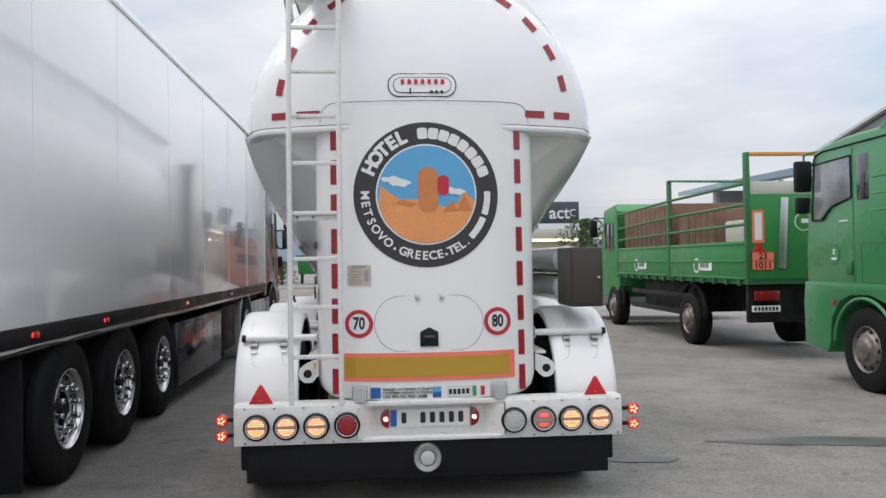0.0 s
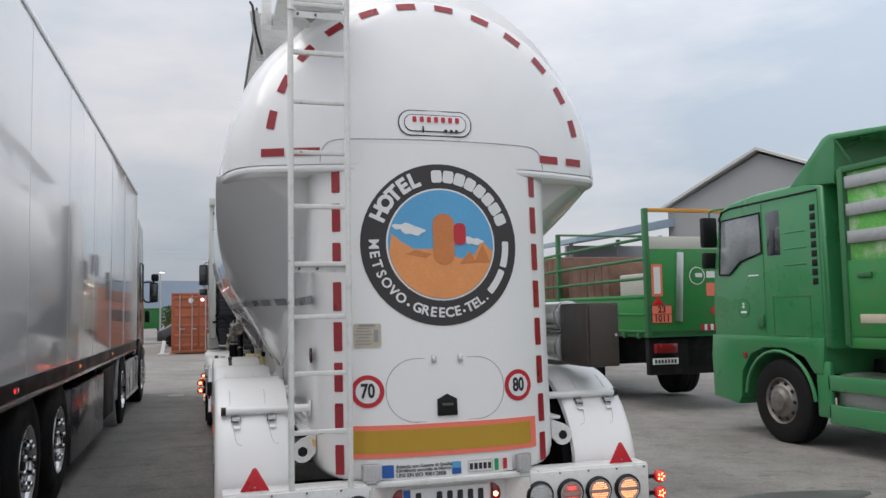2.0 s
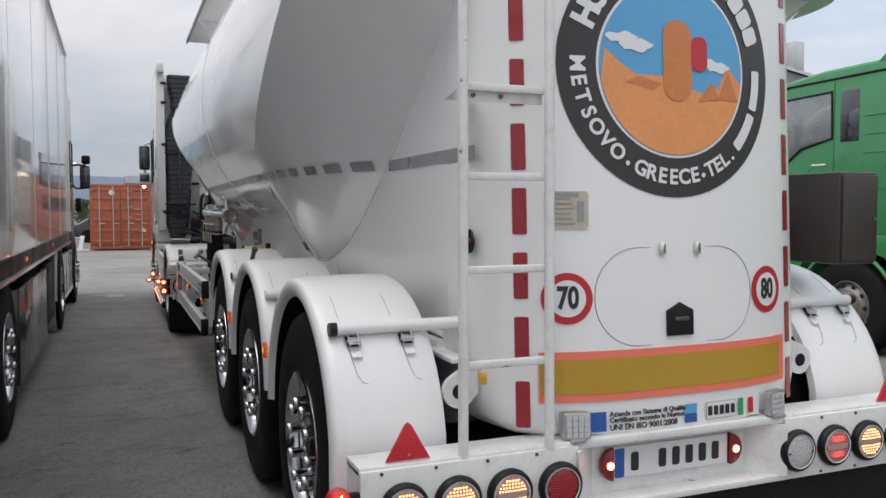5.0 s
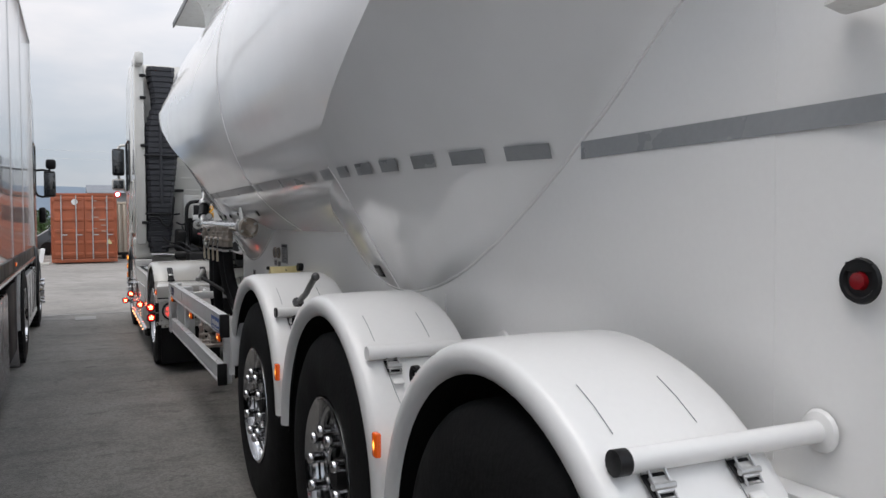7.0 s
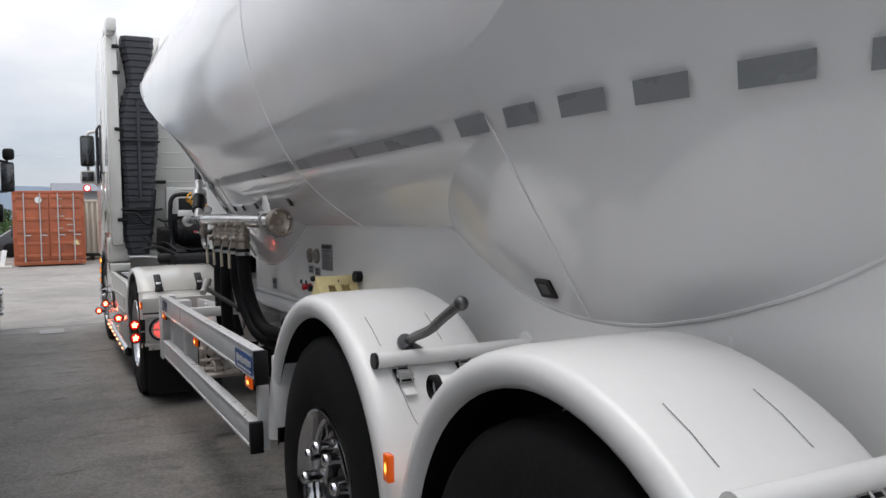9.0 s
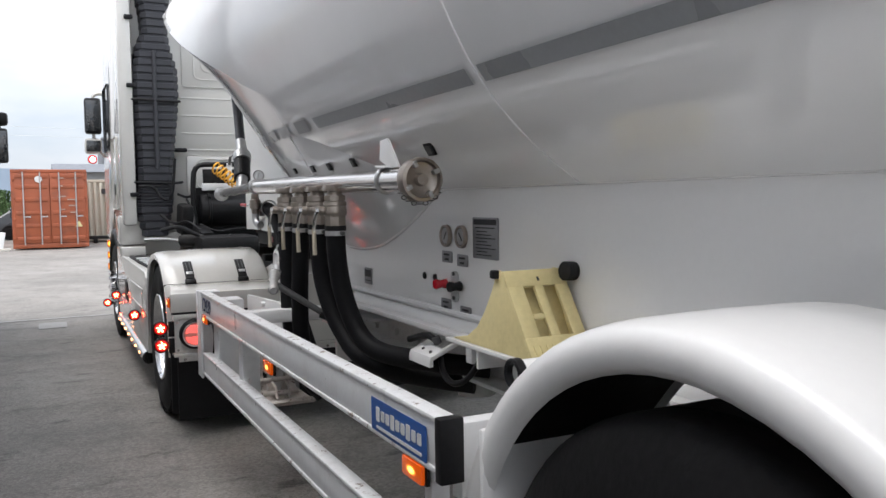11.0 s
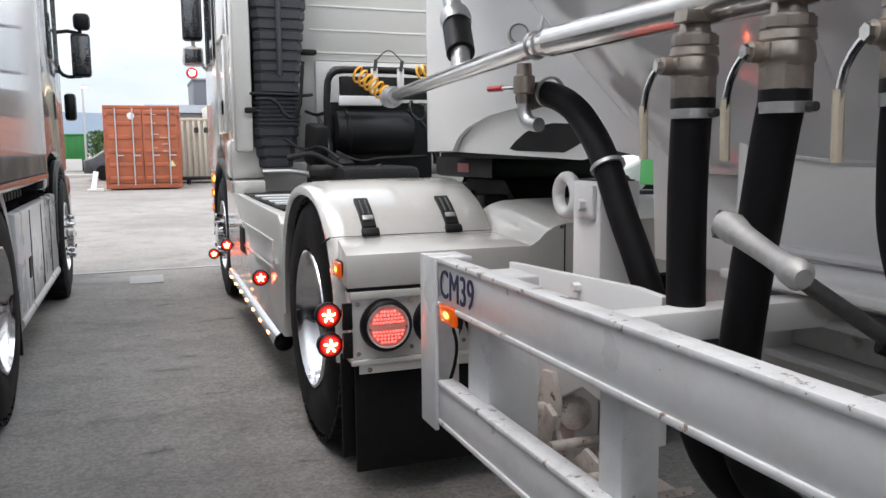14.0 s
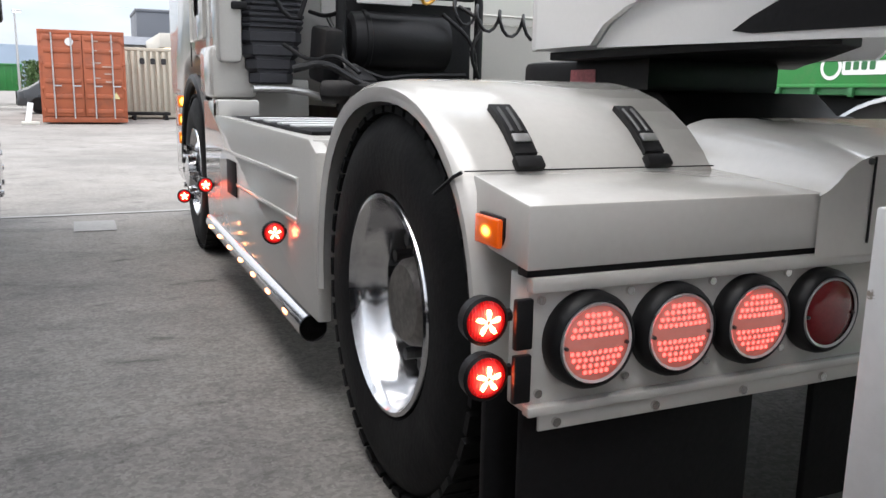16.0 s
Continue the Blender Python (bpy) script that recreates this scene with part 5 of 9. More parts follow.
part("guard_post", bx(B(), -1.295, -1.25, 4.2, 4.24, 0.52, 0.93, 0.004), RAILW, rail)
part("end_cap", bx(B(), -1.338, -1.283, 4.065, 4.095, 0.818, 0.955, 0.004), BLACK, rail, "black rubber end cap")
part("end_cap", bx(B(), -1.338, -1.283, 4.175, 4.205, 0.515, 0.645, 0.004), BLACK, rail)
part("cross_bracket", bx(B(), -1.25, -0.5, 6.2, 6.27, 0.858, 0.917, 0.006), WHITE, tanker)
part("cross_bracket", bx(B(), -1.22, -0.6, 4.2, 4.25, 0.72, 0.9, 0.004), RAILW, tanker)
part("mount_plate", bx(B(), -1.29, -0.75, 3.98, 4.0, 0.66, 0.95, 0.01), WHITE, tanker)
bm = B()
prism(bm, rrect(0.32, 0.08, 0.004, 2, -4.315, 0.878), Matrix(((0, 0, -1, -1.3265), (-1, 0, 0, 0), (0, 1, 0, 0), (0, 0, 0, 1))), 0.001)
stk = part("blue_sticker", bm, BLUE, rail, "blue maker sticker with white bars")
STM = Matrix(((0, 0, -1, -1.328), (-1, 0, 0, 0), (0, 1, 0, 0), (0, 0, 0, 1)))
for i in range(9):
    part("sticker_bar", prism(B(), rrect(0.022, 0.026 + 0.01 * (i % 3 == 0), 0.004, 2, -4.43 + i * 0.03, 0.882), STM, 0.001), SIGNW, stk)
part("sticker_bar", prism(B(), rrect(0.26, 0.008, 0.002, 1, -4.31, 0.85), STM, 0.001), SIGNW, stk)
LEFTM = Matrix(((0, 0, -1, 0), (-1, 0, 0, 0), (0, 1, 0, 0), (0, 0, 0, 1)))    # local x, y, z -> world -y, z, -x


def side_m(x, y, z):
    """A plane facing the near side, with its x to the rear."""
    return shift(x, y, z) @ LEFTM


bm = B()
glyphs(bm, "CM39", side_m(-1.3235, 6.734, 0.886) @ Matrix.Diagonal((0.84, 0.96, 1, 1)), 0.105, 0.0)
pieces("letter", bm, NAVYP, rail, "dark blue letter of CM39")


def amber_marker(x, y, z, parent, w=0.1, h=0.05):
    """Rectangular amber side lamp: housing, ribbed lens and one lit spot."""
    hb = part("side_marker", bx(B(), x + 0.004, x + 0.014, y - w / 2, y + w / 2, z - h / 2, z + h / 2, 0.002), BLACK, parent, "lit amber side marker lamp")
    part("lens", bx(B(), x - 0.008, x + 0.004, y - w / 2 + 0.003, y + w / 2 - 0.003, z - h / 2 + 0.003, z + h / 2 - 0.003, 0.004), LAMB, hb)
    return hb


for y, z in ((4.235, 0.802), (5.517, 0.802), (6.785, 0.818)):
    am = amber_marker(-1.322, y, z, rail, 0.11)
    if y > 6:
        part("marker_cable", tube(B(), [(-1.31, y + 0.02, 0.8), (-1.27, y + 0.1, 0.78), (-1.26, y + 0.135, 0.755), (-1.26, y + 0.1, 0.72), (-1.26, y + 0.118, 0.66), (-1.26, y + 0.16, 0.6)], 0.005, 6, 2), BLACK, am)

# discharge manifold
PX = -1.015
man = part("manifold_pipe", cyl(B(), (PX, 4.9, 1.462), (PX, 6.84, 1.484), 0.038, 28), STEEL, tanker, "polished steel manifold pipe")
part("reducer", cyl(B(), (PX, 6.83, 1.484), (PX + 0.005, 6.93, 1.485), 0.038, 24, 0.028), STEEL, man)
part("thin_pipe", tube(B(), [(PX + 0.005, 6.92, 1.485), (-0.91, 7.9, 1.48), (-0.81, 8.85, 1.473), (-0.803, 8.92, 1.472)], 0.029, 20, 2), STEEL, man)
mm, _ = axis_to((-0.815, 8.8, 1.473), (-0.795, 9.0, 1.471))
part("far_coupling", lathe(B(), [(0.029, 0.0), (0.04, 0.0), (0.042, 0.02), (0.036, 0.03), (0.036, 0.05), (0.052, 0.055), (0.054, 0.1), (0.046, 0.11), (0.05, 0.12), (0.05, 0.15), (0.04, 0.16), (0.0, 0.16)], mm @ pose(0, 0, 0, 0, -90, 0), 20), CASTAL, man, "cast alloy coupling closing the pipe")
cp = part("end_coupling", lathe(B(), [(0.038, 0.045), (0.052, 0.044), (0.056, 0.036), (0.056, 0.02), (0.066, 0.015), (0.068, -0.01), (0.066, -0.03), (0.056, -0.034), (0.052, -0.02), (0.04, -0.012), (0.02, -0.01), (0.016, -0.03), (0.0, -0.032)], shift(PX, 4.85, 1.461) @ pose(0, 0, 0, 0, 0, 90), 32), NICKEL, man, "cast aluminium hose coupling with cap")
for k in range(4):
    a = k * math.tau / 4 + 0.5
    part("lug", obx(B(), shift(PX + 0.052 * math.cos(a), 4.828, 1.461 + 0.052 * math.sin(a)) @ pose(0, 0, 0, 0, -math.degrees(a), 0), 0.02, 0.03, 0.014, 0.003), CASTAL, cp)
bm = B()
for k in range(9):
    a = math.pi * (1.15 + 0.7 * k / 8)
    m = shift(PX + 0.07 * math.cos(a), 4.845, 1.45 + 0.062 * math.sin(a)) @ pose(0, 0, 0, 90 * (k % 2), 0, 0)
    tube(bm, [m @ Vector((0.009 * math.cos(b), 0.006 * math.sin(b), 0)) for b in [i * math.tau / 8 for i in range(9)]], 0.002, 5)
part("chain", bm, DARKST, cp)
for y, r in ((5.1, 0.042), (6.93, 0.034)):
    bm = B()
    tube(bm, [(PX + r * math.cos(a), y, 1.465 + (0.02 if y > 6 else 0) + r * math.sin(a)) for a in [i * math.tau / 24 for i in range(25)]], 0.005, 8)
    tube(bm, [(PX, y, 1.5), (PX + 0.02, y, 1.56)], 0.005, 8)
    part("u_bolt", bm, CASTAL, man)
bm = B()
prism(bm, [(5.13, 1.598), (5.07, 1.602), (5.055, 1.592), (4.975, 1.505), (5.06, 1.505), (5.14, 1.535)], SIDE @ shift(0, 0, PX - 0.01), 0.006, 0.001)
prism(bm, [(5.05, 1.505), (5.13, 1.51), (5.13, 1.516), (5.05, 1.511)], SIDE @ shift(0, 0, PX - 0.03), 0.12)
part("pipe_bracket", bm, WHITE, tanker, "white folded sheet bracket")


def valve(y, hose):
    """Ball valve under the manifold with lever, hose and clamp."""
    x = PX - 0.02
    top = 1.445
    bm = lathe(B(), [(0.0, -0.002), (0.026, -0.002), (0.03, -0.02), (0.039, -0.022), (0.04, -0.028), (0.037, -0.03), (0.038, -0.044), (0.043, -0.047), (0.045, -0.06), (0.041, -0.064), (0.043, -0.07), (0.045, -0.085), (0.044, -0.094), (0.04, -0.1), (0.036, -0.105), (0.0, -0.106)], shift(x, y, top) @ pose(0, 0, 0, 0, -90, 0), 20)
    cyl(bm, (x, y, top - 0.1), (x, y, top - 0.143), 0.041, 8)
    prism(bm, [(-0.026, 0.0), (0.02, 0.0), (0.026, -0.022), (-0.03, -0.022)], shift(x - 0.02, y, top + 0.018) @ BACK, 0.04, 0.002)
    v = part("ball_valve", bm, NICKEL, man, "nickel ball valve with lever", 35)
    part("union_nut", cyl(B(), (x, y, top - 0.026), (x, y, top - 0.042), 0.043, 8), NICKEL, v)
    part("cast_mark", bx(B(), x - 0.046, x - 0.04, y - 0.012, y + 0.006, top - 0.09, top - 0.066, 0.002), NICKEL, v)
    part("valve_stem", cyl(B(), (x - 0.03, y + 0.01, top - 0.08), (x - 0.06, y + 0.016, top - 0.078), 0.017, 12), NICKEL, v)
    part("stem_nut", cyl(B(), (x - 0.058, y + 0.015, top - 0.078), (x - 0.072, y + 0.018, top - 0.078), 0.012, 6), STEEL, v)
    bm = B()
    tube(bm, [(x - 0.062, y + 0.015, top - 0.078), (x - 0.066, y + 0.035, top - 0.095), (x - 0.068, y + 0.054, top - 0.13), (x - 0.068, y + 0.058, top - 0.19)], 0.0065, 8, 1)
    part("lever", bm, STEEL, v)
    part("lever_grip", tube(B(), [(x - 0.068, y + 0.058, top - 0.15), (x - 0.066, y + 0.058, top - 0.25)], 0.0085, 8), TANP, v)
    h = part("discharge_hose", tube(B(), [(x, y, top - 0.135)] + hose, 0.037, 18, 3), HOSE, man, "thick black rubber hose")
    part("hose_clamp", lathe(B(), [(0.037, 0.0), (0.0405, 0.0), (0.0405, 0.018), (0.037, 0.018)], shift(x, y, top - 0.175) @ pose(0, 0, 0, 0, -90, 0), 24), CASTAL, h)
    part("clamp_bolt", cyl(B(), (x + 0.01, y - 0.036, top - 0.166), (x + 0.01, y - 0.056, top - 0.166), 0.008, 8), DARKST, h)
    part("hose_cuff", lathe(B(), [(0.037, 0.0), (0.041, 0.002), (0.041, 0.02), (0.037, 0.022)], shift(x, y, top - 0.158) @ pose(0, 0, 0, 0, -90, 0), 24), BLACK, h)


valve(5.575, [(-1.032, 5.582, 1.2), (-1.012, 5.587, 1.06), (-0.987, 5.554, 0.95), (-0.967, 5.514, 0.885), (-0.942, 5.447, 0.842), (-0.902, 5.352, 0.828), (-0.812, 5.222, 0.82), (-0.632, 5.102, 0.8)])
valve(5.795, [(-1.032, 5.801, 1.2), (-1.017, 5.806, 1.07), (-0.992, 5.756, 0.94), (-0.967, 5.701, 0.865), (-0.952, 5.621, 0.805), (-0.912, 5.506, 0.765), (-0.812, 5.366, 0.74), (-0.632, 5.216, 0.72)])
valve(6.025, [(-1.036, 6.04, 1.25), (-1.034, 6.065, 1.12), (-1.03, 6.1, 0.95), (-1.02, 6.13, 0.8), (-0.98, 6.14, 0.6), (-0.85, 6.1, 0.5)])
valve(6.255, [(-1.036, 6.262, 1.2), (-1.036, 6.262, 1.05), (-1.034, 6.258, 0.85), (-1.0, 6.25, 0.62), (-0.9, 6.2, 0.5)])
# drain valve, bent hose, gauge, riser
v = part("drain_valve", lathe(B(), [(0.0, 0.0), (0.02, 0.0), (0.022, -0.03), (0.03, -0.035), (0.03, -0.08), (0.022, -0.085), (0.02, -0.11), (0.0, -0.11)], shift(-0.99, 7.05, 1.45) @ pose(0, 0, 0, 0, -90, 0), 16), NICKEL, man, "small nickel drain valve")
part("elbow", tube(B(), [(-0.99, 7.05, 1.345), (-0.99, 7.05, 1.31), (-0.985, 7.03, 1.285), (-0.98, 6.98, 1.28)], 0.02, 12, 2), CASTAL, v)
part("lever", tube(B(), [(-1.01, 7.06, 1.385), (-1.03, 7.2, 1.39)], 0.006, 8), STEEL, v)
part("lever_grip", tube(B(), [(-1.02, 7.13, 1.388), (-1.03, 7.2, 1.39)], 0.009, 8), REDPL, v)
part("bent_hose", tube(B(), [(-0.93, 7.16, 1.36), (-0.92, 7.05, 1.374), (-0.92, 6.9, 1.33), (-0.92, 6.8, 1.255), (-0.92, 6.726, 1.17), (-0.922, 6.655, 1.055), (-0.918, 6.585, 0.95), (-0.91, 6.53, 0.84), (-0.88, 6.46, 0.68)], 0.036, 18, 3), HOSE, man, "thick black hose bent downwards")
for p, d in (((-0.92, 7.03, 1.372), (0.0, -0.14, -0.03)), ((-0.92, 6.726, 1.17), (0, -0.08, -0.115))):
    mm, _ = axis_to(p, Vector(p) + Vector(d))
    part("hose_clamp", lathe(B(), [(0.037, -0.005), (0.044, -0.005), (0.044, 0.005), (0.037, 0.005)], mm @ pose(0, 0, 0, 0, -90, 0), 24), CASTAL, man)
part("gauge_face", lathe(B(), [(0.0, -0.0185), (0.025, -0.0185)], shift(-0.923, 7.228, 1.555) @ pose(0, 0, 0, 0, 0, 76), 24), SIGNW, man)
ga = part("pipe_gauge", cyl(B(), (-0.93, 7.228, 1.48), (-0.925, 7.228, 1.53), 0.008, 8), STEEL, man, "small round pressure gauge")
part("dial", lathe(B(), [(0.0, -0.012), (0.024, -0.012), (0.03, -0.016), (0.032, 0.0), (0.03, 0.014), (0.0, 0.016)], shift(-0.923, 7.228, 1.555) @ pose(0, 0, 0, 0, 0, 76), 24), DIALW, ga)
ris = part("riser_pipe", tube(B(), [(-0.92, 7.7, 1.49), (-0.9, 7.74, 1.58), (-0.87, 7.86, 1.7), (-0.86, 7.95, 1.8)], 0.034, 16, 1), CASTAL, man, "grey riser with corrugated hose")
part("flex_hose", tube(B(), [(-0.86, 7.95, 1.8), (-0.84, 8.08, 1.98), (-0.83, 8.25, 2.25), (-0.82, 8.5, 2.6)], 0.031, 14, 2), DUCTM, ris)
part("riser_collar", lathe(B(), [(0.034, -0.03), (0.055, -0.03), (0.06, 0.0), (0.055, 0.03), (0.034, 0.03)], axis_to((-0.875, 7.85, 1.69), (-0.86, 7.93, 1.78))[0] @ pose(0, 0, 0, 0, -90, 0), 18), CASTAL, ris)
part("check_valve", cyl(B(), (-0.905, 7.73, 1.555), (-0.88, 7.83, 1.66), 0.052, 14), BLACK, ris)

# instruments on the side plate
for y in (5.197, 5.08):
    g = part("pressure_gauge", lathe(B(), [(0.0, -0.006), (0.03, -0.006), (0.034, -0.014), (0.039, -0.012), (0.04, 0.0)], shift(-0.748, y, 1.272), 28), NICKEL, tanker, "round pressure gauge with pale dial")
    part("dial", lathe(B(), [(0.0, -0.0075), (0.029, -0.0075)], shift(-0.748, y, 1.272), 28), DIALW, g)
    part("needle", obx(B(), shift(-0.757, y, 1.272) @ pose(0, 0, 0, 35 if y > 5.1 else -40), 0.002, 0.0022, 0.034), INK, g)
    part("rim", lathe(B(), [(0.029, -0.0085), (0.032, -0.0085)], shift(-0.748, y, 1.272), 28), DARKST, g)


def bar_label(y, z, w, h, rows, parent, base=GREYPL, ink=INK):
    bm = B()
    prism(bm, rrect(w, h, 0.006, 3), side_m(-0.7465, y, z), 0.004, 0.001)
    lb = part("label_plate", bm, base, parent, "engraved grey label with dark bars")
    for cx, cz, ww, hh in rows:
        part("label_bar", prism(B(), rrect(ww, hh, 0.001, 1, cx, cz), side_m(-0.7508, y, z), 0.0006), ink, lb)
    return lb


for y, z in ((5.197, 1.197), (5.08, 1.19), (5.21, 1.025), (5.06, 1.012)):
    bar_label(y, z, 0.078, 0.042, [(0, 0.008, 0.045, 0.007), (0, -0.009, 0.03, 0.007)], tanker)
bar_label(4.918, 1.272, 0.168, 0.136, [(0, 0.053, 0.15, 0.018), (0, 0.034, 0.13, 0.004)] + [(-0.02 + 0.012 * (i % 3), 0.022 - i * 0.011, 0.1 + 0.03 * ((i * 7) % 3 - 1), 0.003) for i in range(8)], tanker)
bar_label(5.982, 1.068, 0.088, 0.072, [(0, 0.012, 0.07, 0.03), (0, -0.02, 0.06, 0.004)], tanker)
for y in (5.39, 5.3):
    part("plug", lathe(B(), [(0.0, -0.004), (0.012, -0.005), (0.014, 0.0)], shift(-0.747, y, 1.115), 14), BLACK, tanker)
bm = B()
prism(bm, rrect(0.055, 0.11, 0.02, 4), side_m(-0.7465, 5.14, 1.095), 0.006, 0.002)
kp = part("brake_panel", bm, CASTAL, tanker, "steel plate with a red and a black pull knob")
for z in (1.055, 1.14):
    part("screw", cyl(B(), (-0.752, 5.14, z), (-0.757, 5.14, z), 0.007, 8), DARKST, kp)
for y, mt in ((5.205, REDPL), (5.095, BLACK)):
    part("pull_knob", lathe(B(), [(0.0, -0.048), (0.016, -0.047), (0.019, -0.042), (0.016, -0.03), (0.014, -0.02), (0.017, -0.008), (0.017, 0.0)], shift(-0.75, y, 1.1), 20), mt, kp)
# wheel chock on a tray beside the side plate
tray = part("chock_tray", bx(B(), -0.958, -0.748, 4.14, 4.8, 0.972, 0.985, 0.003), WHITE, tanker, "white folded tray under the chock")
part("tray_bracket", bx(B(), -0.945, -0.76, 4.62, 4.632, 0.915, 0.973, 0.003), WHITE, tray)
hump = [(4.53, 1.15), (4.57, 1.09), (4.615, 1.04), (4.675, 1.006), (4.76, 0.99)]
bm = B()
for x in (-0.95, -0.774):
    prism(bm, [(4.478, 1.203), (4.5, 1.207)] + hump + [(4.76, 0.986), (4.337, 0.986), (4.337, 0.996)], SIDE @ shift(0, 0, x), 0.014, 0.003)
prism(bm, [(4.502, 1.2)] + hump + [(4.755, 0.987), (4.395, 0.987)], SIDE @ shift(0, 0, -0.94), 0.17, 0.004)
ck = part("wheel_chock", bm, YELLOW, tanker, "pale yellow plastic wheel chock on a tray")
slope = math.hypot(0.14, 0.21)
face = Matrix(((1, 0, 0, -0.95), (0, -0.14 / slope, -0.21 / slope, 4.475), (0, -0.21 / slope, 0.14 / slope, 1.205), (0, 0, 0, 1)))
for u0, u1, v0, v1 in ((0.0, 1.0, 0.0, 0.2), (0.0, 1.0, 0.78, 1.0), (0.0, 0.25, 0.19, 0.79), (0.43, 0.58, 0.19, 0.79), (0.79, 1.0, 0.19, 0.79), (0.25, 0.43, 0.52, 0.58)):
    part("face_bar", obx(B(), face @ shift((u0 + u1) * 0.095, (v0 + v1) * slope / 2, 0.0), (u1 - u0) * 0.19, (v1 - v0) * slope, 0.012, 0.003), YELLOW, ck)
for k in range(9):
    part("grip_rib", obx(B(), face @ shift(0.018 + k * 0.019, slope * 0.93, 0.006), 0.004, 0.026, 0.006, 0.001), YELLOW, ck)
part("face_hole", obx(B(), face @ shift(0.1, 0.03, 0.006), 0.006, 0.012, 0.002), INK, ck)
part("rubber_stop", cyl(B(), (-0.747, 4.432, 1.2), (-0.78, 4.43, 1.202), 0.026, 16), BLACK, tray)
part("rubber_stop", bx(B(), -0.966, -0.945, 4.488, 4.515, 1.185, 1.208, 0.005), BLACK, tray)
# control box under the plate, bellows, air tank
bm = B()
prism(bm, [(-0.89, 0.855), (-0.885, 0.87), (-0.76, 0.925), (-0.755, 0.91), (-0.875, 0.858), (-0.875, 0.835), (-0.89, 0.835)], Matrix(((1, 0, 0, 0), (0, 0, 1, 5.06), (0, 1, 0, 0), (0, 0, 0, 1))), 0.17, 0.002)
cb = part("control_box", bm, WHITE, tanker, "white folded valve bracket with a black lever")
part("lever", tube(B(), [(-0.83, 5.14, 0.915), (-0.845, 5.17, 0.93), (-0.87, 5.27, 0.9)], 0.012, 8, 1), BLACK, cb)
part("pivot", cyl(B(), (-0.82, 5.13, 0.89), (-0.832, 5.13, 0.925), 0.015, 10), DARKST, cb)
part("dial_plate", obx(B(), shift(-0.815, 5.11, 0.904) @ pose(0, 0, 0, 0, -23, 0), 0.05, 0.07, 0.003), CASTAL, cb)
for x, y in ((-0.865, 5.1), (-0.86, 5.17)):
    part("screw", cyl(B(), (x, y, 0.87), (x - 0.002, y, 0.885), 0.006, 8), DARKST, cb)
part("cross_channel", bx(B(), -0.8, -0.55, 4.93, 4.97, 0.86, 0.91, 0.004), WHITE, tanker)
part("drain_fitting", lathe(B(), [(0.0, 0.0), (0.07, 0.0), (0.075, 0.012), (0.075, 0.045), (0.068, 0.05), (0.072, 0.06), (0.06, 0.1), (0.05, 0.2), (0.0, 0.2)], shift(-0.58, 5.3, 0.66) @ pose(0, 0, 0, 0, -90, 0), 22), LADW, tanker, "worn pale drain fitting under the frame")
part("air_line", tube(B(), [(-0.83, 5.1, 0.87), (-0.84, 5.06, 0.81), (-0.84, 4.99, 0.785), (-0.82, 4.92, 0.81), (-0.78, 4.88, 0.9)], 0.011, 8, 2), BLACK, tanker)
part("air_tank", cyl(B(), (0.0, 6.6, 0.62), (0.0, 5.7, 0.62), 0.1, 18), CHASSIS, tanker)
part("shelf_plate", bx(B(), -0.74, -0.5, 6.0, 6.5, 0.855, 0.87, 0.004), RAILW, tanker)
# landing leg
leg = part("landing_leg", bx(B(), -0.9, -0.78, 6.79, 6.93, 0.5, 1.13, 0.006), WHITE, tanker, "white landing leg with towing ring")
part("leg_plate", bx(B(), -0.912, -0.9, 6.81, 6.905, 1.03, 1.12, 0.004), WHITE, leg)
part("ring", tube(B(), [(-0.885, 6.99 + 0.05 * math.cos(a), 1.085 + 0.05 * math.sin(a)) for a in [i * math.tau / 28 for i in range(29)]], 0.018, 10), WHITE, leg)
part("ring_bolt", cyl(B(), (-0.91, 6.855, 1.068), (-0.93, 6.855, 1.068), 0.016, 6), WHITE, leg)
part("top_rust", bx(B(), -0.89, -0.79, 6.8, 6.92, 1.128, 1.134, 0.002), CHASSIS, leg)
bm = B()
prism(bm, [(7.0, 0.905), (6.4, 0.93), (6.3, 0.925), (6.3, 0.62), (6.6, 0.66), (7.0, 0.45)], SIDE @ shift(0, 0, -1.06), 0.02, 0.003)
part("gusset", bm, WHITE, leg)
for y, z in ((6.62, 0.895), (6.45, 0.7)):
    part("bolt", cyl(B(), (-1.06, y, z), (-1.078, y, z), 0.012, 6), WHITE, leg)
part("inner_leg", bx(B(), -1.02, -0.95, 6.7, 6.78, 0.42, 0.8, 0.006), WHITE, leg)
bm = B()
prism(bm, [(6.84, 0.4), (6.5, 0.4), (6.44, 0.43), (6.46, 0.44), (6.5, 0.412), (6.82, 0.412), (6.87, 0.44), (6.89, 0.43)], SIDE @ shift(0, 0, -1.13), 0.28, 0.003)
part("foot_dish", bm, RUSTW, leg, "dirty white landing foot")
for x in (-1.075, -0.945):
    bm = B()
    prism(bm, [(6.79, 0.44), (6.81, 0.58), (6.77, 0.66), (6.72, 0.665), (6.69, 0.6), (6.7, 0.52), (6.65, 0.45)], SIDE @ shift(0, 0, x), 0.016, 0.004)
    part("foot_cheek", bm, RUSTW, leg, "soiled white foot bracket")
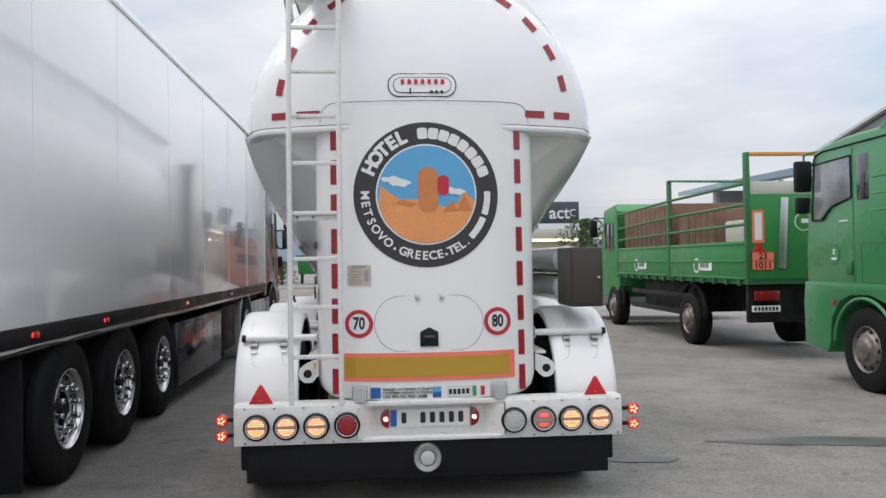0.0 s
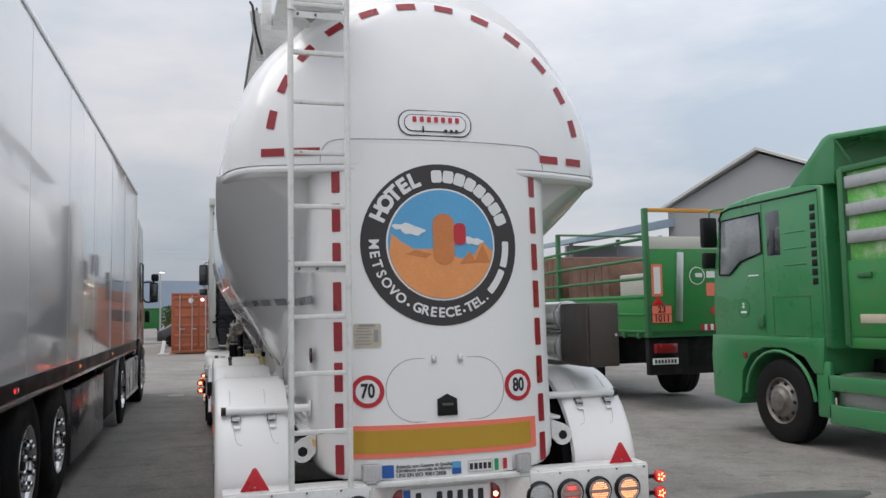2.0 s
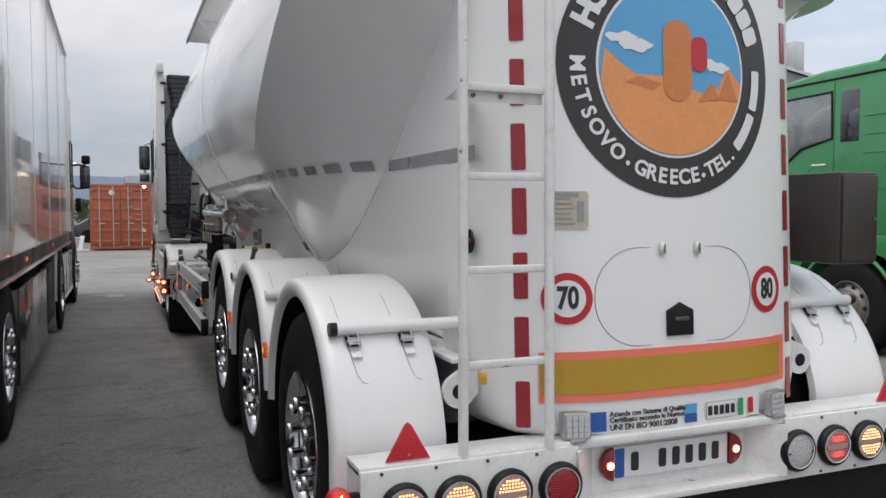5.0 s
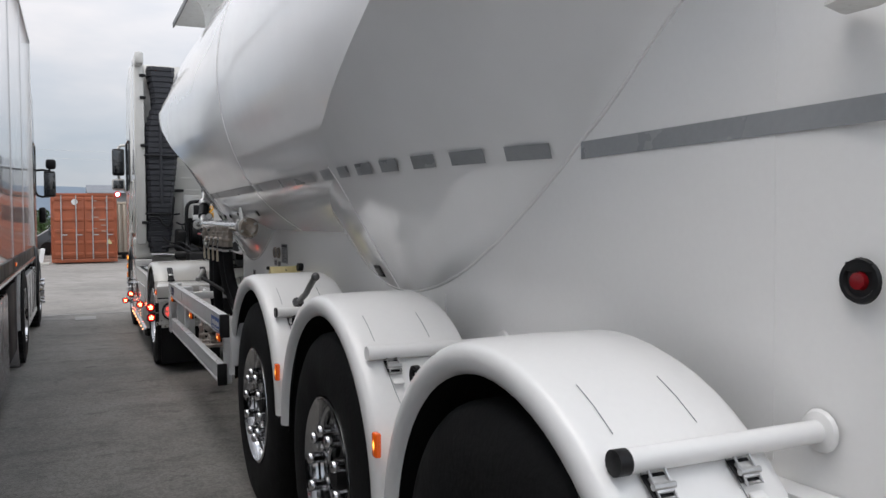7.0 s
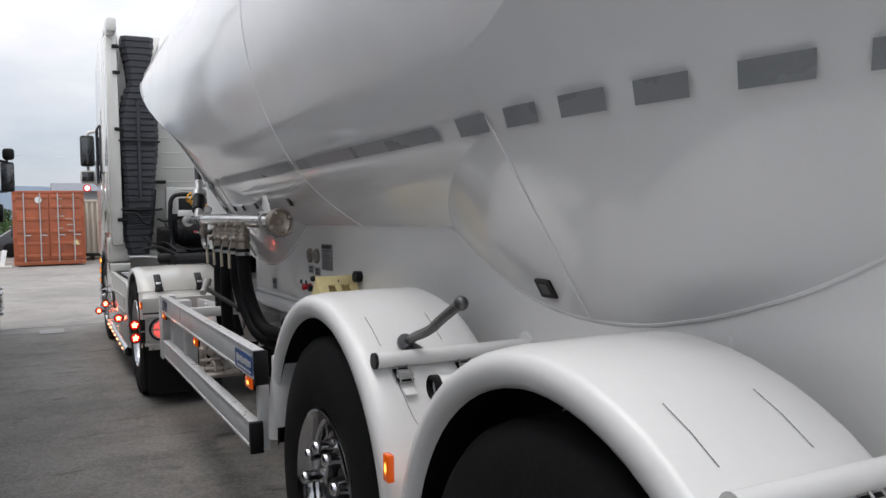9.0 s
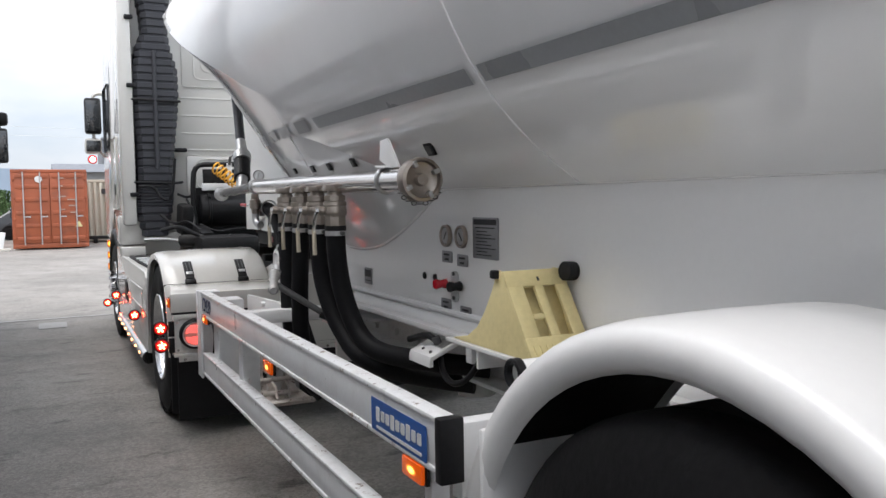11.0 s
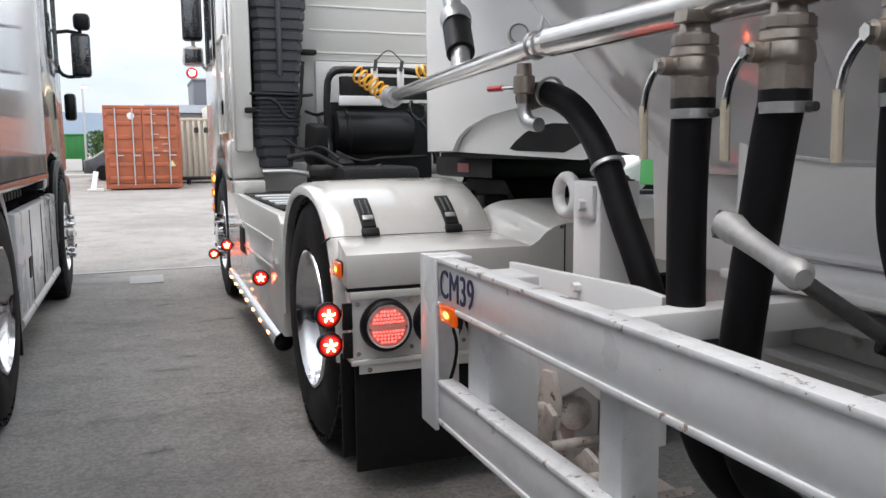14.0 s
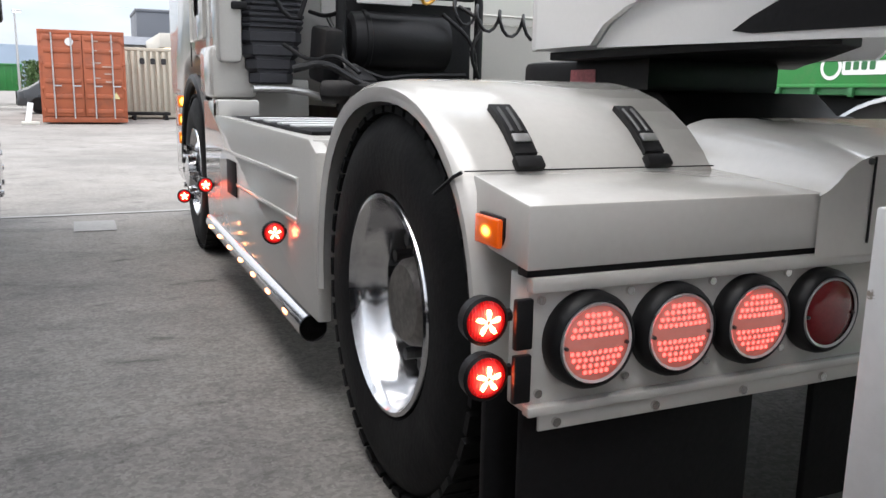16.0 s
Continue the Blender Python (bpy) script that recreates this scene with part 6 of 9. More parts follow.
for p0, p1, r in (((-1.11, 6.66, 0.5), (-0.9, 6.66, 0.5), 0.013), ((-1.1, 6.76, 0.56), (-0.9, 6.75, 0.56), 0.02), ((-1.1, 6.55, 0.455), (-0.92, 6.55, 0.455), 0.013)):
    part("foot_pin", cyl(B(), p0, p1, r, 12), RUSTW, leg)
part("foot_lug", prism(B(), [(6.7, 0.43), (6.62, 0.5), (6.55, 0.485), (6.52, 0.43)], SIDE @ shift(0, 0, -1.04), 0.014, 0.003), RUSTW, leg)
part("foot_lug", prism(B(), [(6.7, 0.43), (6.62, 0.5), (6.55, 0.485), (6.52, 0.43)], SIDE @ shift(0, 0, -0.975), 0.014, 0.003), RUSTW, leg)
part("foot_casting", lathe(B(), [(0.0, -0.05), (0.035, -0.045), (0.045, -0.02), (0.04, 0.03), (0.03, 0.06), (0.0, 0.065)], shift(-1.01, 6.72, 0.56) @ pose(0, 0, 0, 0, 0, 60), 14), RUSTW, leg, "rusty soiled casting")
part("foot_rib", obx(B(), shift(-1.09, 6.72, 0.52) @ pose(0, 0, 0, 25, 0, 0), 0.02, 0.05, 0.14, 0.008), RUSTW, leg)
cr = part("leg_crank", tube(B(), [(-1.2, 5.88, 1.07), (-0.998, 5.823, 0.93)], 0.013, 10), DARKST, tanker, "grey steel crank bar with a grip")
mm, h = axis_to((-1.165, 6.0, 1.1), (-1.232, 5.77, 1.052))
part("crank_grip", lathe(B(), [(0.0, 0.0), (0.022, 0.002), (0.024, 0.03), (0.019, 0.06), (0.016, h * 0.6), (0.0165, h * 0.8), (0.021, h * 0.88), (0.021, h * 0.95), (0.013, h), (0.0, h)], mm @ pose(0, 0, 0, 0, -90, 0), 14), DULLAL, cr)
part("crank_knob", cyl(B(), (-1.145, 5.99, 1.092), (-1.178, 6.006, 1.1), 0.022, 6), DARKST, cr)
part("crank_end", cyl(B(), (-1.018, 5.835, 0.938), (-0.95, 5.79, 0.905), 0.02, 10), CHASSIS, cr)
# neck plate above the fifth wheel
for s in (-1, 1):
    bm = B()
    arch = [(8.52, 1.205), (8.46, 1.26), (8.35, 1.305), (8.12, 1.35), (7.83, 1.372), (7.45, 1.355), (7.33, 1.24)]
    prism(bm, [(8.84, 1.205), (8.84, 2.1), (7.2, 2.0), (6.5, 1.4), (6.5, 0.9), (6.93, 0.9), (6.95, 1.18), (7.2, 1.215), (7.33, 1.24)] + arch[-2::-1], SIDE @ shift(0, 0, s * 0.63 - (0 if s < 0 else 0.02)), 0.02)
    part("neck_plate", bm, WHITE, tanker, "white neck side plate with an arched cut-out")
bm = B()
prism(bm, [(8.53, 1.2), (8.46, 1.26), (8.35, 1.31), (8.12, 1.355), (7.83, 1.38), (7.4, 1.37), (7.2, 1.3), (7.22, 1.205), (7.4, 1.175), (7.65, 1.182)], SIDE @ shift(0, 0, -0.6), 0.012)
part("recess_wall", bm, WHITE, tanker, "recessed white wall behind the arched cut-out")
# a flat black sheet stands in for the shade inside the neck opening
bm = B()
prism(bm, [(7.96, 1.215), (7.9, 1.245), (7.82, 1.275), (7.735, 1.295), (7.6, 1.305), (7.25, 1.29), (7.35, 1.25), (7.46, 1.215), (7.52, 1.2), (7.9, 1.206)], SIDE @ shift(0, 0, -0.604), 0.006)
part("neck_opening_sheet", bm, FLAP, tanker, "flat black sheet drawn as the shaded slanted opening in the neck")
part("neck_front", bx(B(), -0.63, 0.63, 8.84, 8.87, 1.2, 2.2, 0.005), WHITE, tanker)
part("coupling_plate", prism(B(), [(-0.56, 7.68), (-0.45, 7.72), (-0.1, 8.1), (0.25, 8.5), (0.56, 8.83), (0.56, 8.86), (-0.56, 8.86)], shift(0, 0, 1.172), 0.026, 0.004), CHASSIS, tanker, "black greasy coupling plate")
part("rear_frame", bx(B(), -0.75, 0.75, 6.43, 6.46, 0.6, 1.5, 0.004), WHITE, tanker)
# tool box and hose tubes on the far side
tb = part("tool_box", bx(B(), 0.975, 1.2, 0.21, 0.62, 1.25, 1.655, 0.012), TOOLBOX, tanker, "dark brown plastic tool box")
part("box_door", bx(B(), 0.985, 1.19, 0.195, 0.212, 1.262, 1.643, 0.01), TOOLBOX, tb)
part("box_lock", cyl(B(), (1.165, 0.197, 1.45), (1.165, 0.188, 1.45), 0.01, 10), CHROME, tb)
for z in (1.57, 1.36):
    ht = part("hose_tube", cyl(B(), (1.06, 0.66, z), (1.06, 6.2, z), 0.102, 28), STEEL, tanker, "long polished hose tube")
    part("tube_end", lathe(B(), [(0.0, -0.02), (0.06, -0.02), (0.105, -0.006), (0.106, 0.03)], shift(1.06, 0.66, z) @ pose(0, 0, 0, 0, 0, 90), 28), CASTAL, ht)


# ---------------------------------------------------------------- tractor of the tanker
tractor = thing("tractor_unit", (-0.05, 10.3, 0), "cream-white two-axle tractor unit with lit marker lamps", "truck")
part("chassis_rail", bx(B(), -0.5, -0.4, 7.7, 13.0, 0.6, 0.95, 0.008), CHASSIS, tractor)
part("chassis_rail", bx(B(), 0.34, 0.44, 7.7, 13.0, 0.6, 0.95, 0.008), CHASSIS, tractor)
fw = part("fifth_wheel", prism(B(), [(-0.46, 8.45), (0.12, 8.5), (0.42, 8.8), (0.42, 9.2), (-0.46, 9.2)], shift(0, 0, 1.07), 0.106, 0.02), CHASSIS, tractor, "black greasy fifth wheel plate")
part("fifth_base", prism(B(), [(8.25, 0.88), (9.1, 0.88), (8.95, 1.075), (8.5, 1.075)], SIDE @ shift(0, 0, -0.38), 0.7, 0.01), CHASSIS, fw)
for y in (7.9, 8.3, 8.7):
    part("fifth_bracket", bx(B(), -0.5, 0.46, y + 0.15, y + 0.25, 0.88, 1.0, 0.01), CHASSIS, fw)
for i in range(8):
    part("bolt", cyl(B(), (-0.7, 8.05 + i * 0.09, 0.89), (-0.7, 8.05 + i * 0.09, 0.95), 0.02, 6, 0.013), CHASSIS, fw)
bm = B()
prism(bm, rrect(0.15, 0.045, 0.004, 2), side_m(-0.462, 8.8, 1.12), 0.002)
part("type_plate", bm, TYPEP, tractor, "small reddish type plate")
part("deck_plate", bx(B(), -0.74, 0.66, 7.9, 9.1, 0.86, 0.89, 0.006), CHASSIS, tractor)


def tread_bm(x, y, z, r, w, s, count=44):
    """Blocks of the tread standing out of the tyre's crown."""
    bm = B()
    for k in range(count):
        for x0, x1, da in ((0.012, 0.09, 0.0), (0.1, 0.2, 0.5), (0.21, 0.298, 0.0)):
            a = (k + da) * math.tau / count
            m = shift(x, y, z) @ pose(0, 0, 0, math.degrees(a)) @ shift(-s * (x0 + x1) / 2 * w / 0.31, r + 0.002, 0)
            g = bmesh.ops.create_cube(bm, size=1, matrix=m @ Matrix.Diagonal(((x1 - x0) * w / 0.31, 0.018, r * math.tau / count * 0.74, 1)))
    return bm


def tractor_wheel(x, y, z, parent, s=-1, deep=True, r=0.51):
    d = -s
    m = shift(x, y, z) @ Matrix.Diagonal((d, 1, 1, 1))
    prof = [(0.294, 0.012), (0.29, 0.0), (0.279, -0.003), (0.272, 0.01), (0.263, 0.03), (0.258, 0.07), (0.246, 0.085), (0.244, 0.13), (0.232, 0.15)] if deep else [(0.292, 0.012), (0.288, 0.0), (0.276, -0.002), (0.262, 0.03), (0.25, 0.05), (0.2, 0.02), (0.15, -0.005), (0.12, -0.01), (0.1, -0.05), (0.06, -0.06), (0.0, -0.06)]
    w = part("wheel", lathe(B(), prof, m, 48), CHROME, parent, "polished aluminium truck wheel")
    ty = part("tyre", tyre_bm(x, y, z, r - 0.01, 0.31, 0.29, s), RUBBER, w, "black truck tyre")
    part("tread", tread_bm(x, y, z, r - 0.008, 0.31, s), RUBBER, ty)
    for k in range(10):
        a = k * math.tau / 10
        x0 = 0.14 if deep else -0.005
        part("wheel_nut", cyl(B(), m @ Vector((x0, 0.168 * math.cos(a), 0.168 * math.sin(a))), m @ Vector((x0 - 0.055, 0.168 * math.cos(a), 0.168 * math.sin(a))), 0.018, 6), DARKST if deep else CHROME, w)
        if deep:
            a += math.pi / 10
            part("hand_hole", lathe(B(), [(0.0, 0.138), (0.026, 0.138)], m @ shift(0, 0.205 * math.cos(a), 0.205 * math.sin(a)), 14), FLAP, w)
    if deep:
        # the disc deep in the rim is drawn darker than the rim
        part("wheel_disc", lathe(B(), [(0.236, 0.148), (0.2, 0.142), (0.14, 0.14), (0.125, 0.12), (0.115, 0.07), (0.1, 0.055), (0.0, 0.05)], m, 36), RIMD, w, "dark wheel disc")
        part("tyre", tyre_bm(x - s * 0.34, y, z, r, 0.31, 0.288, s), RUBBER, w)
    return w


tractor_wheel(-1.36, 8.33, 0.51, tractor)
tractor_wheel(-1.35, 12.0, 0.51, tractor, -1, False)
tractor_wheel(1.27, 8.33, 0.51, tractor, 1)
tractor_wheel(1.26, 12.0, 0.51, tractor, 1, False)


def tractor_guard(s, cx):
    R, yc, zc = 0.562, 8.32, 0.5
    cs = [(1.37, R - 0.03), (1.378, R - 0.01), (1.378, R + 0.005), (1.36, R + 0.018), (1.3, R + 0.026), (1.1, R + 0.03), (0.74, R + 0.03), (0.72, R + 0.01), (0.74, R + 0.015), (1.1, R + 0.015), (1.3, R + 0.01), (1.35, R)]
    bm = B()
    rows = []
    for i in range(29):
        a = math.pi * (1.02 - i / 28 * 1.06)
        f = 1 + 0.05 * max(0, math.sin(2 * a) ** 2) * (1 if a > 0.3 else 1)
        rows.append([bm.verts.new((cx + s * x, yc + r * f * math.cos(a), zc + r * f * math.sin(a))) for x, r in cs])
    k = len(cs)
    for a, b in zip(rows, rows[1:]):
        for i in range(k):
            bm.faces.new((a[i], a[(i + 1) % k], b[(i + 1) % k], b[i]))
    bm.faces.new(rows[0])
    bm.faces.new(rows[-1][::-1])
    bmesh.ops.recalc_face_normals(bm, faces=bm.faces[:])
    g = part("mudguard", bm, CREAM, tractor, "cream plastic mudguard over the drive wheels", 50)

    def on_guard(deg, lift):
        a = radians(deg)
        r = (R + 0.03 + lift) * (1 + 0.05 * math.sin(2 * a) ** 2)
        return yc + r * math.cos(a), zc + r * math.sin(a)

    for x in (1.218, 0.89):
        bm = B()
        low = [[bm.verts.new((cx + s * (x + dx), *on_guard(122 + i * 2.9, lift))) for dx, lift in ((-0.026, -0.002), (-0.026, 0.012), (0.026, 0.012), (0.026, -0.002))] for i in range(6)]
        for a, b in zip(low, low[1:]):
            for i in range(4):
                bm.faces.new((a[i], b[i], b[(i + 1) % 4], a[(i + 1) % 4]))
        bm.faces.new(low[0])
        bm.faces.new(low[-1][::-1])
        bmesh.ops.recalc_face_normals(bm, faces=bm.faces[:])
        sp_ = part("rubber_strap", bm, BLACK, g, "black rubber strap with a steel buckle")
        y_, z_ = on_guard(133, 0.015)
        part("buckle", obx(B(), shift(cx + s * x, y_, z_) @ pose(0, 0, 0, 43), 0.04, 0.022, 0.006, 0.002), CASTAL, sp_)
        y_, z_ = on_guard(138.5, 0.006)
        part("strap_foot", obx(B(), shift(cx + s * x, y_, z_) @ pose(0, 0, 0, 46), 0.066, 0.03, 0.02, 0.004), BLACK, sp_)
        for dx in (-0.011, 0.011):
            part("strap_slot", tube(B(), [(cx + s * (x + dx), *on_guard(v, 0.012)) for v in (123.5, 126, 128.5, 131)], 0.004, 6), DARKST, sp_)
    bm = B()
    rr = (R + 0.031) * 1.045
    a = radians(139.5)
    part("guard_joint", tube(B(), [(cx + s * 1.365, yc + rr * math.cos(a), zc + rr * math.sin(a)), (cx + s * 0.73, yc + rr * math.cos(a), zc + rr * math.sin(a))], 0.0015, 6), BLACK, g)
    part("guard_joint", tube(B(), [(cx + s * 1.37, yc + rr * 0.995 * math.cos(a), zc + rr * 0.995 * math.sin(a)), (cx + s * 1.381, yc + rr * 0.97 * math.cos(a * 0.997), zc + rr * 0.97 * math.sin(a)), (cx + s * 1.381, yc - 0.36, zc + 0.345)], 0.004, 6), BLACK, g)
    return g


tractor_guard(-1, 0.0)
tractor_guard(1, -0.08)
# rear lamp box
bm = B()
corner = [bm.verts.new(p) for p in ((-1.383, 7.56, 0.76), (-1.383, 7.56, 0.873), (-1.328, 7.95, 0.902), (-1.372, 7.73, 0.77), (-0.3, 7.56, 0.76), (-0.3, 7.56, 0.873), (-0.3, 7.95, 0.902), (-0.3, 7.73, 0.77))]
for q in ((0, 1, 2, 3), (4, 7, 6, 5), (0, 4, 5, 1), (1, 5, 6, 2), (2, 6, 7, 3), (3, 7, 4, 0)):
    bm.faces.new([corner[i] for i in q])
bmesh.ops.recalc_face_normals(bm, faces=bm.faces[:])
bmesh.ops.bevel(bm, geom=bm.edges[:], offset=0.005, segments=2, affect="EDGES", profile=0.5)
lb = part("lamp_box", bm, CREAM, tractor, "cream sheet-metal lamp box")
part("box_joint", bx(B(), -1.378, -0.3, 7.568, 7.6, 0.748, 0.762), FLAP, lb)
bm = B()
fp = [(-0.72, 0.868), (-0.7, 0.876), (-0.675, 0.893), (-0.65, 0.917), (-0.615, 0.936), (-0.58, 0.946), (-0.5, 0.95), (1.2, 0.95)]
bp = [(-0.76, 0.893), (-0.745, 0.91), (-0.725, 0.935), (-0.7, 0.965), (-0.66, 0.99), (-0.61, 1.003), (-0.5, 1.006), (1.2, 1.006)]
cover = [[bm.verts.new((x, y, z)) for x, z in pr] for pr, y in (([(x, 0.74) for x, z in fp], 7.555), (fp, 7.555), ([(x, z0 * 0.45 + z * 0.55) for (x, z0), (x1, z) in zip(fp, bp)], 7.74), (bp, 8.02), ([(x, 0.8) for x, z in bp], 8.03))]
for a, b in zip(cover, cover[1:]):
    for i in range(len(a) - 1):
        bm.faces.new((a[i], a[i + 1], b[i + 1], b[i]))
bmesh.ops.recalc_face_normals(bm, faces=bm.faces[:])
part("box_hump", bm, CREAM, lb, "curved cream cover behind the fifth wheel", 30)
part("cover_seam", bx(B(), -0.577, -0.573, 7.551, 7.5545, 0.765, 0.943), CHASSIS, lb)
part("cover_screw", cyl(B(), (-0.588, 7.556, 0.934), (-0.588, 7.549, 0.934), 0.007, 8), DARKST, lb)
part("lamp_panel", bx(B(), -1.37, -0.3, 7.575, 7.64, 0.5, 0.748, 0.004), CREAM, lb)
part("panel_rim", bx(B(), -1.372, -0.3, 7.558, 7.58, 0.72, 0.748, 0.004), CREAM, lb)
part("panel_rim", bx(B(), -1.372, -0.3, 7.556, 7.58, 0.497, 0.515, 0.003), CREAM, lb)
part("bottom_strip", bx(B(), -1.345, -0.3, 7.565, 7.572, 0.465, 0.495, 0.002), CREAM, lb)
for i in range(5):
    part("screw", cyl(B(), (-1.31 + i * 0.22, 7.566, 0.48), (-1.31 + i * 0.22, 7.558, 0.48), 0.009, 8), STEEL, lb)
for x, z in ((-1.345, 0.705), (-1.345, 0.535), (-1.158, 0.707), (-1.158, 0.545), (-0.965, 0.71), (-0.965, 0.55), (-0.77, 0.712), (-0.77, 0.555)):
    part("screw", cyl(B(), (x, 7.576, z), (x, 7.568, z), 0.008, 8), STEEL, lb)
for i, x in enumerate((-1.25, -1.062, -0.872, -0.678)):
    round_lamp(x, 7.576, 0.628, LPINKR if i < 3 else LREDOFF, lb, LLED if i < 3 else None, 1.13, 0.042)
amber_marker(-1.376, 7.715, 0.806, lb, 0.1, 0.06)
part("lamp_bracket", bx(B(), -1.4, -1.366, 7.56, 7.574, 0.525, 0.612, 0.003), BLACK, lb)
part("lamp_bracket", bx(B(), -1.4, -1.366, 7.56, 7.574, 0.622, 0.712, 0.003), BLACK, lb)


def star_lamp(x, y, z, parent, s=-1):
    """Round red marker on a short rubber arm, facing the rear."""
    a = part("lamp_arm", tube(B(), [(x - s * 0.06, y + 0.02, z), (x, y + 0.02, z)], 0.012, 8), BLACK, parent, "round red marker lamp on a rubber arm")
    part("lamp_cup", lathe(B(), [(0.0, 0.03), (0.03, 0.03), (0.042, 0.02), (0.044, -0.004), (0.038, -0.008)], shift(x, y, z) @ pose(0, 0, 0, 0, 0, 90), 24), BLACK, a)
    part("lens", lathe(B(), [(0.0, -0.014), (0.02, -0.013), (0.037, -0.006)], shift(x, y, z) @ pose(0, 0, 0, 0, 0, 90), 24), LRED, a)
    bm = B()
    for k in range(5):
        prism(bm, [(0.0, -0.0025), (0.012, -0.0055), (0.019, -0.003), (0.02, 0.003), (0.012, 0.004), (0.0, 0.002)], shift(x, y - 0.0145, z) @ BACK @ pose(0, 0, 0, 0, 0, 72 * k + 18) @ shift(0.004, 0, 0), 0.002)
    part("led_star", bm, LREDC, a)
    return a


star_lamp(-1.44, 7.6, 0.67, lb)
star_lamp(-1.436, 7.6, 0.568, lb)
part("mudflap", bx(B(), -1.345, -0.78, 7.62, 7.64, 0.1, 0.48, 0.004), FLAP, tractor, "black rubber mudflap")
part("mudflap", bx(B(), -1.37, -1.2, 7.72, 7.74, 0.12, 0.5, 0.004), FLAP, tractor)
part("mudflap", bx(B(), -0.6, 1.2, 7.62, 7.64, 0.15, 0.6, 0.004), FLAP, tractor)
# side skirt with step tube
bm = B()
prism(bm, [(8.93, 0.3), (8.93, 0.86), (9.02, 0.9), (10.9, 0.92), (10.9, 0.99), (11.35, 0.99), (11.35, 0.5), (11.3, 0.33)], SIDE @ shift(0, 0, -1.37), 0.05, 0.008)
sk = part("side_skirt", bm, CREAM, tractor, "cream side skirt with step tube below")
for y0, y1, z in ((9.155, 10.98, 0.748), (9.17, 10.33, 0.603)):
    part("skirt_groove", bx(B(), -1.378, -1.366, y0, y1, z - 0.006, z + 0.01, 0.003), CREAM, sk)
part("skirt_groove", bx(B(), -1.376, -1.366, 9.155, 9.17, 0.6, 0.76, 0.002), CREAM, sk)
part("grab_slot", bx(B(), -1.375, -1.36, 10.35, 10.6, 0.54, 0.71, 0.003), FLAP, sk, "black grab slot")
part("top_deck", bx(B(), -1.36, -0.6, 9.0, 10.9, 0.86, 0.9, 0.01), CREAM, sk)
part("step_tread", bx(B(), -1.31, -0.85, 9.2, 10.85, 0.9, 0.915, 0.004), FLAP, sk)
for y in (9.5, 9.72, 10.0, 10.3):
    part("tread_bar", bx(B(), -1.29, -0.87, y, y + 0.1, 0.914, 0.924, 0.003), RAILW, sk)
part("step_lug", bx(B(), -1.37, -1.15, 10.85, 11.0, 0.9, 1.0, 0.012), CREAM, sk)
stp = part("step_tube", cyl(B(), (-1.35, 9.06, 0.245), (-1.34, 11.3, 0.285), 0.05, 20), CHROME, sk, "chromed step tube with amber lights")
part("tube_mouth", lathe(B(), [(0.05, 0.0), (0.047, 0.0), (0.044, 0.06), (0.0, 0.06)], shift(-1.35, 9.057, 0.245) @ pose(0, 0, 0, 0, 0, 90), 20), BLACK, stp)
for i in range(7):
    part("amber_light", bx(B(), -1.403, -1.39, 9.25 + i * 0.3, 9.3 + i * 0.3, 0.247 + i * 0.0055, 0.262 + i * 0.0055, 0.003), LORG, stp)
star_lamp(-1.42, 9.33, 0.54, sk)
star_lamp(-1.42, 11.05, 0.528, sk)
star_lamp(-1.45, 11.8, 0.376, sk)
# cab
bm = B()
prof = [(11.3, 1.12), (11.3, 3.5), (11.4, 3.72), (12.3, 3.85), (13.0, 3.6), (13.4, 2.4), (13.5, 1.6), (13.5, 1.0), (12.75, 1.0), (12.6, 1.2), (12.2, 1.28), (11.75, 1.2), (11.6, 1.0), (11.45, 1.0)]
prism(bm, prof, SIDE @ shift(0, 0, -1.32), 2.54, 0.05)
cab = part("cab", bm, CREAM, tractor, "tall cream sleeper cab", 50)
part("cab_corner", bx(B(), -1.33, -1.2, 11.0, 11.35, 1.2, 3.7, 0.03), CREAM, cab, "cream side deflector beside the air duct")
for z in (1.5, 2.55, 3.2, 3.5):
    part("deflector_clip", bx(B(), -1.26, -1.18, 10.97, 11.01, z - 0.02, z + 0.02, 0.008), BLACK, cab)
part("lower_corner", bx(B(), -1.36, -1.1, 11.1, 11.55, 1.0, 1.3, 0.04), CREAM, cab)
part("roof_fin", bx(B(), -1.33, -1.22, 10.75, 11.4, 3.62, 3.78, 0.03), CREAM, cab)
for z in (1.95, 2.12, 2.3, 2.48):
    part("press_rib", bx(B(), -0.72, 0.9, 11.294, 11.302, z, z + 0.016, 0.004), CREAM, cab)
part("press_panel", bx(B(), -0.7, 0.95, 11.29, 11.305, 2.6, 3.4, 0.02), CREAM, cab)
part("press_panel", bx(B(), -0.68, 0.95, 11.285, 11.305, 1.5, 1.9, 0.02), CREAM, cab)
for y0, y1, z0, z1 in ((-0.58, 0.85, 2.68, 3.3), (-0.5, 0.77, 2.76, 3.22), (-0.58, 0.85, 1.56, 1.86)):
    pts = [(y, 11.282, z) for y, z in rrect(y1 - y0, z1 - z0, 0.06, 4, (y0 + y1) / 2, (z0 + z1) / 2)]
    part("press_line", tube(B(), pts + pts[:1], 0.006, 6), CREAM, cab)
part("side_window", bx(B(), -1.326, -1.31, 12.35, 13.1, 2.0, 2.75, 0.03), GLASS, cab)
part("door_line", bx(B(), -1.324, -1.316, 12.2, 12.21, 1.2, 2.9), BLACK, cab)
part("fuel_flap", bx(B(), -1.328, -1.31, 11.5, 12.1, 1.35, 2.1, 0.03), CREAM, cab)
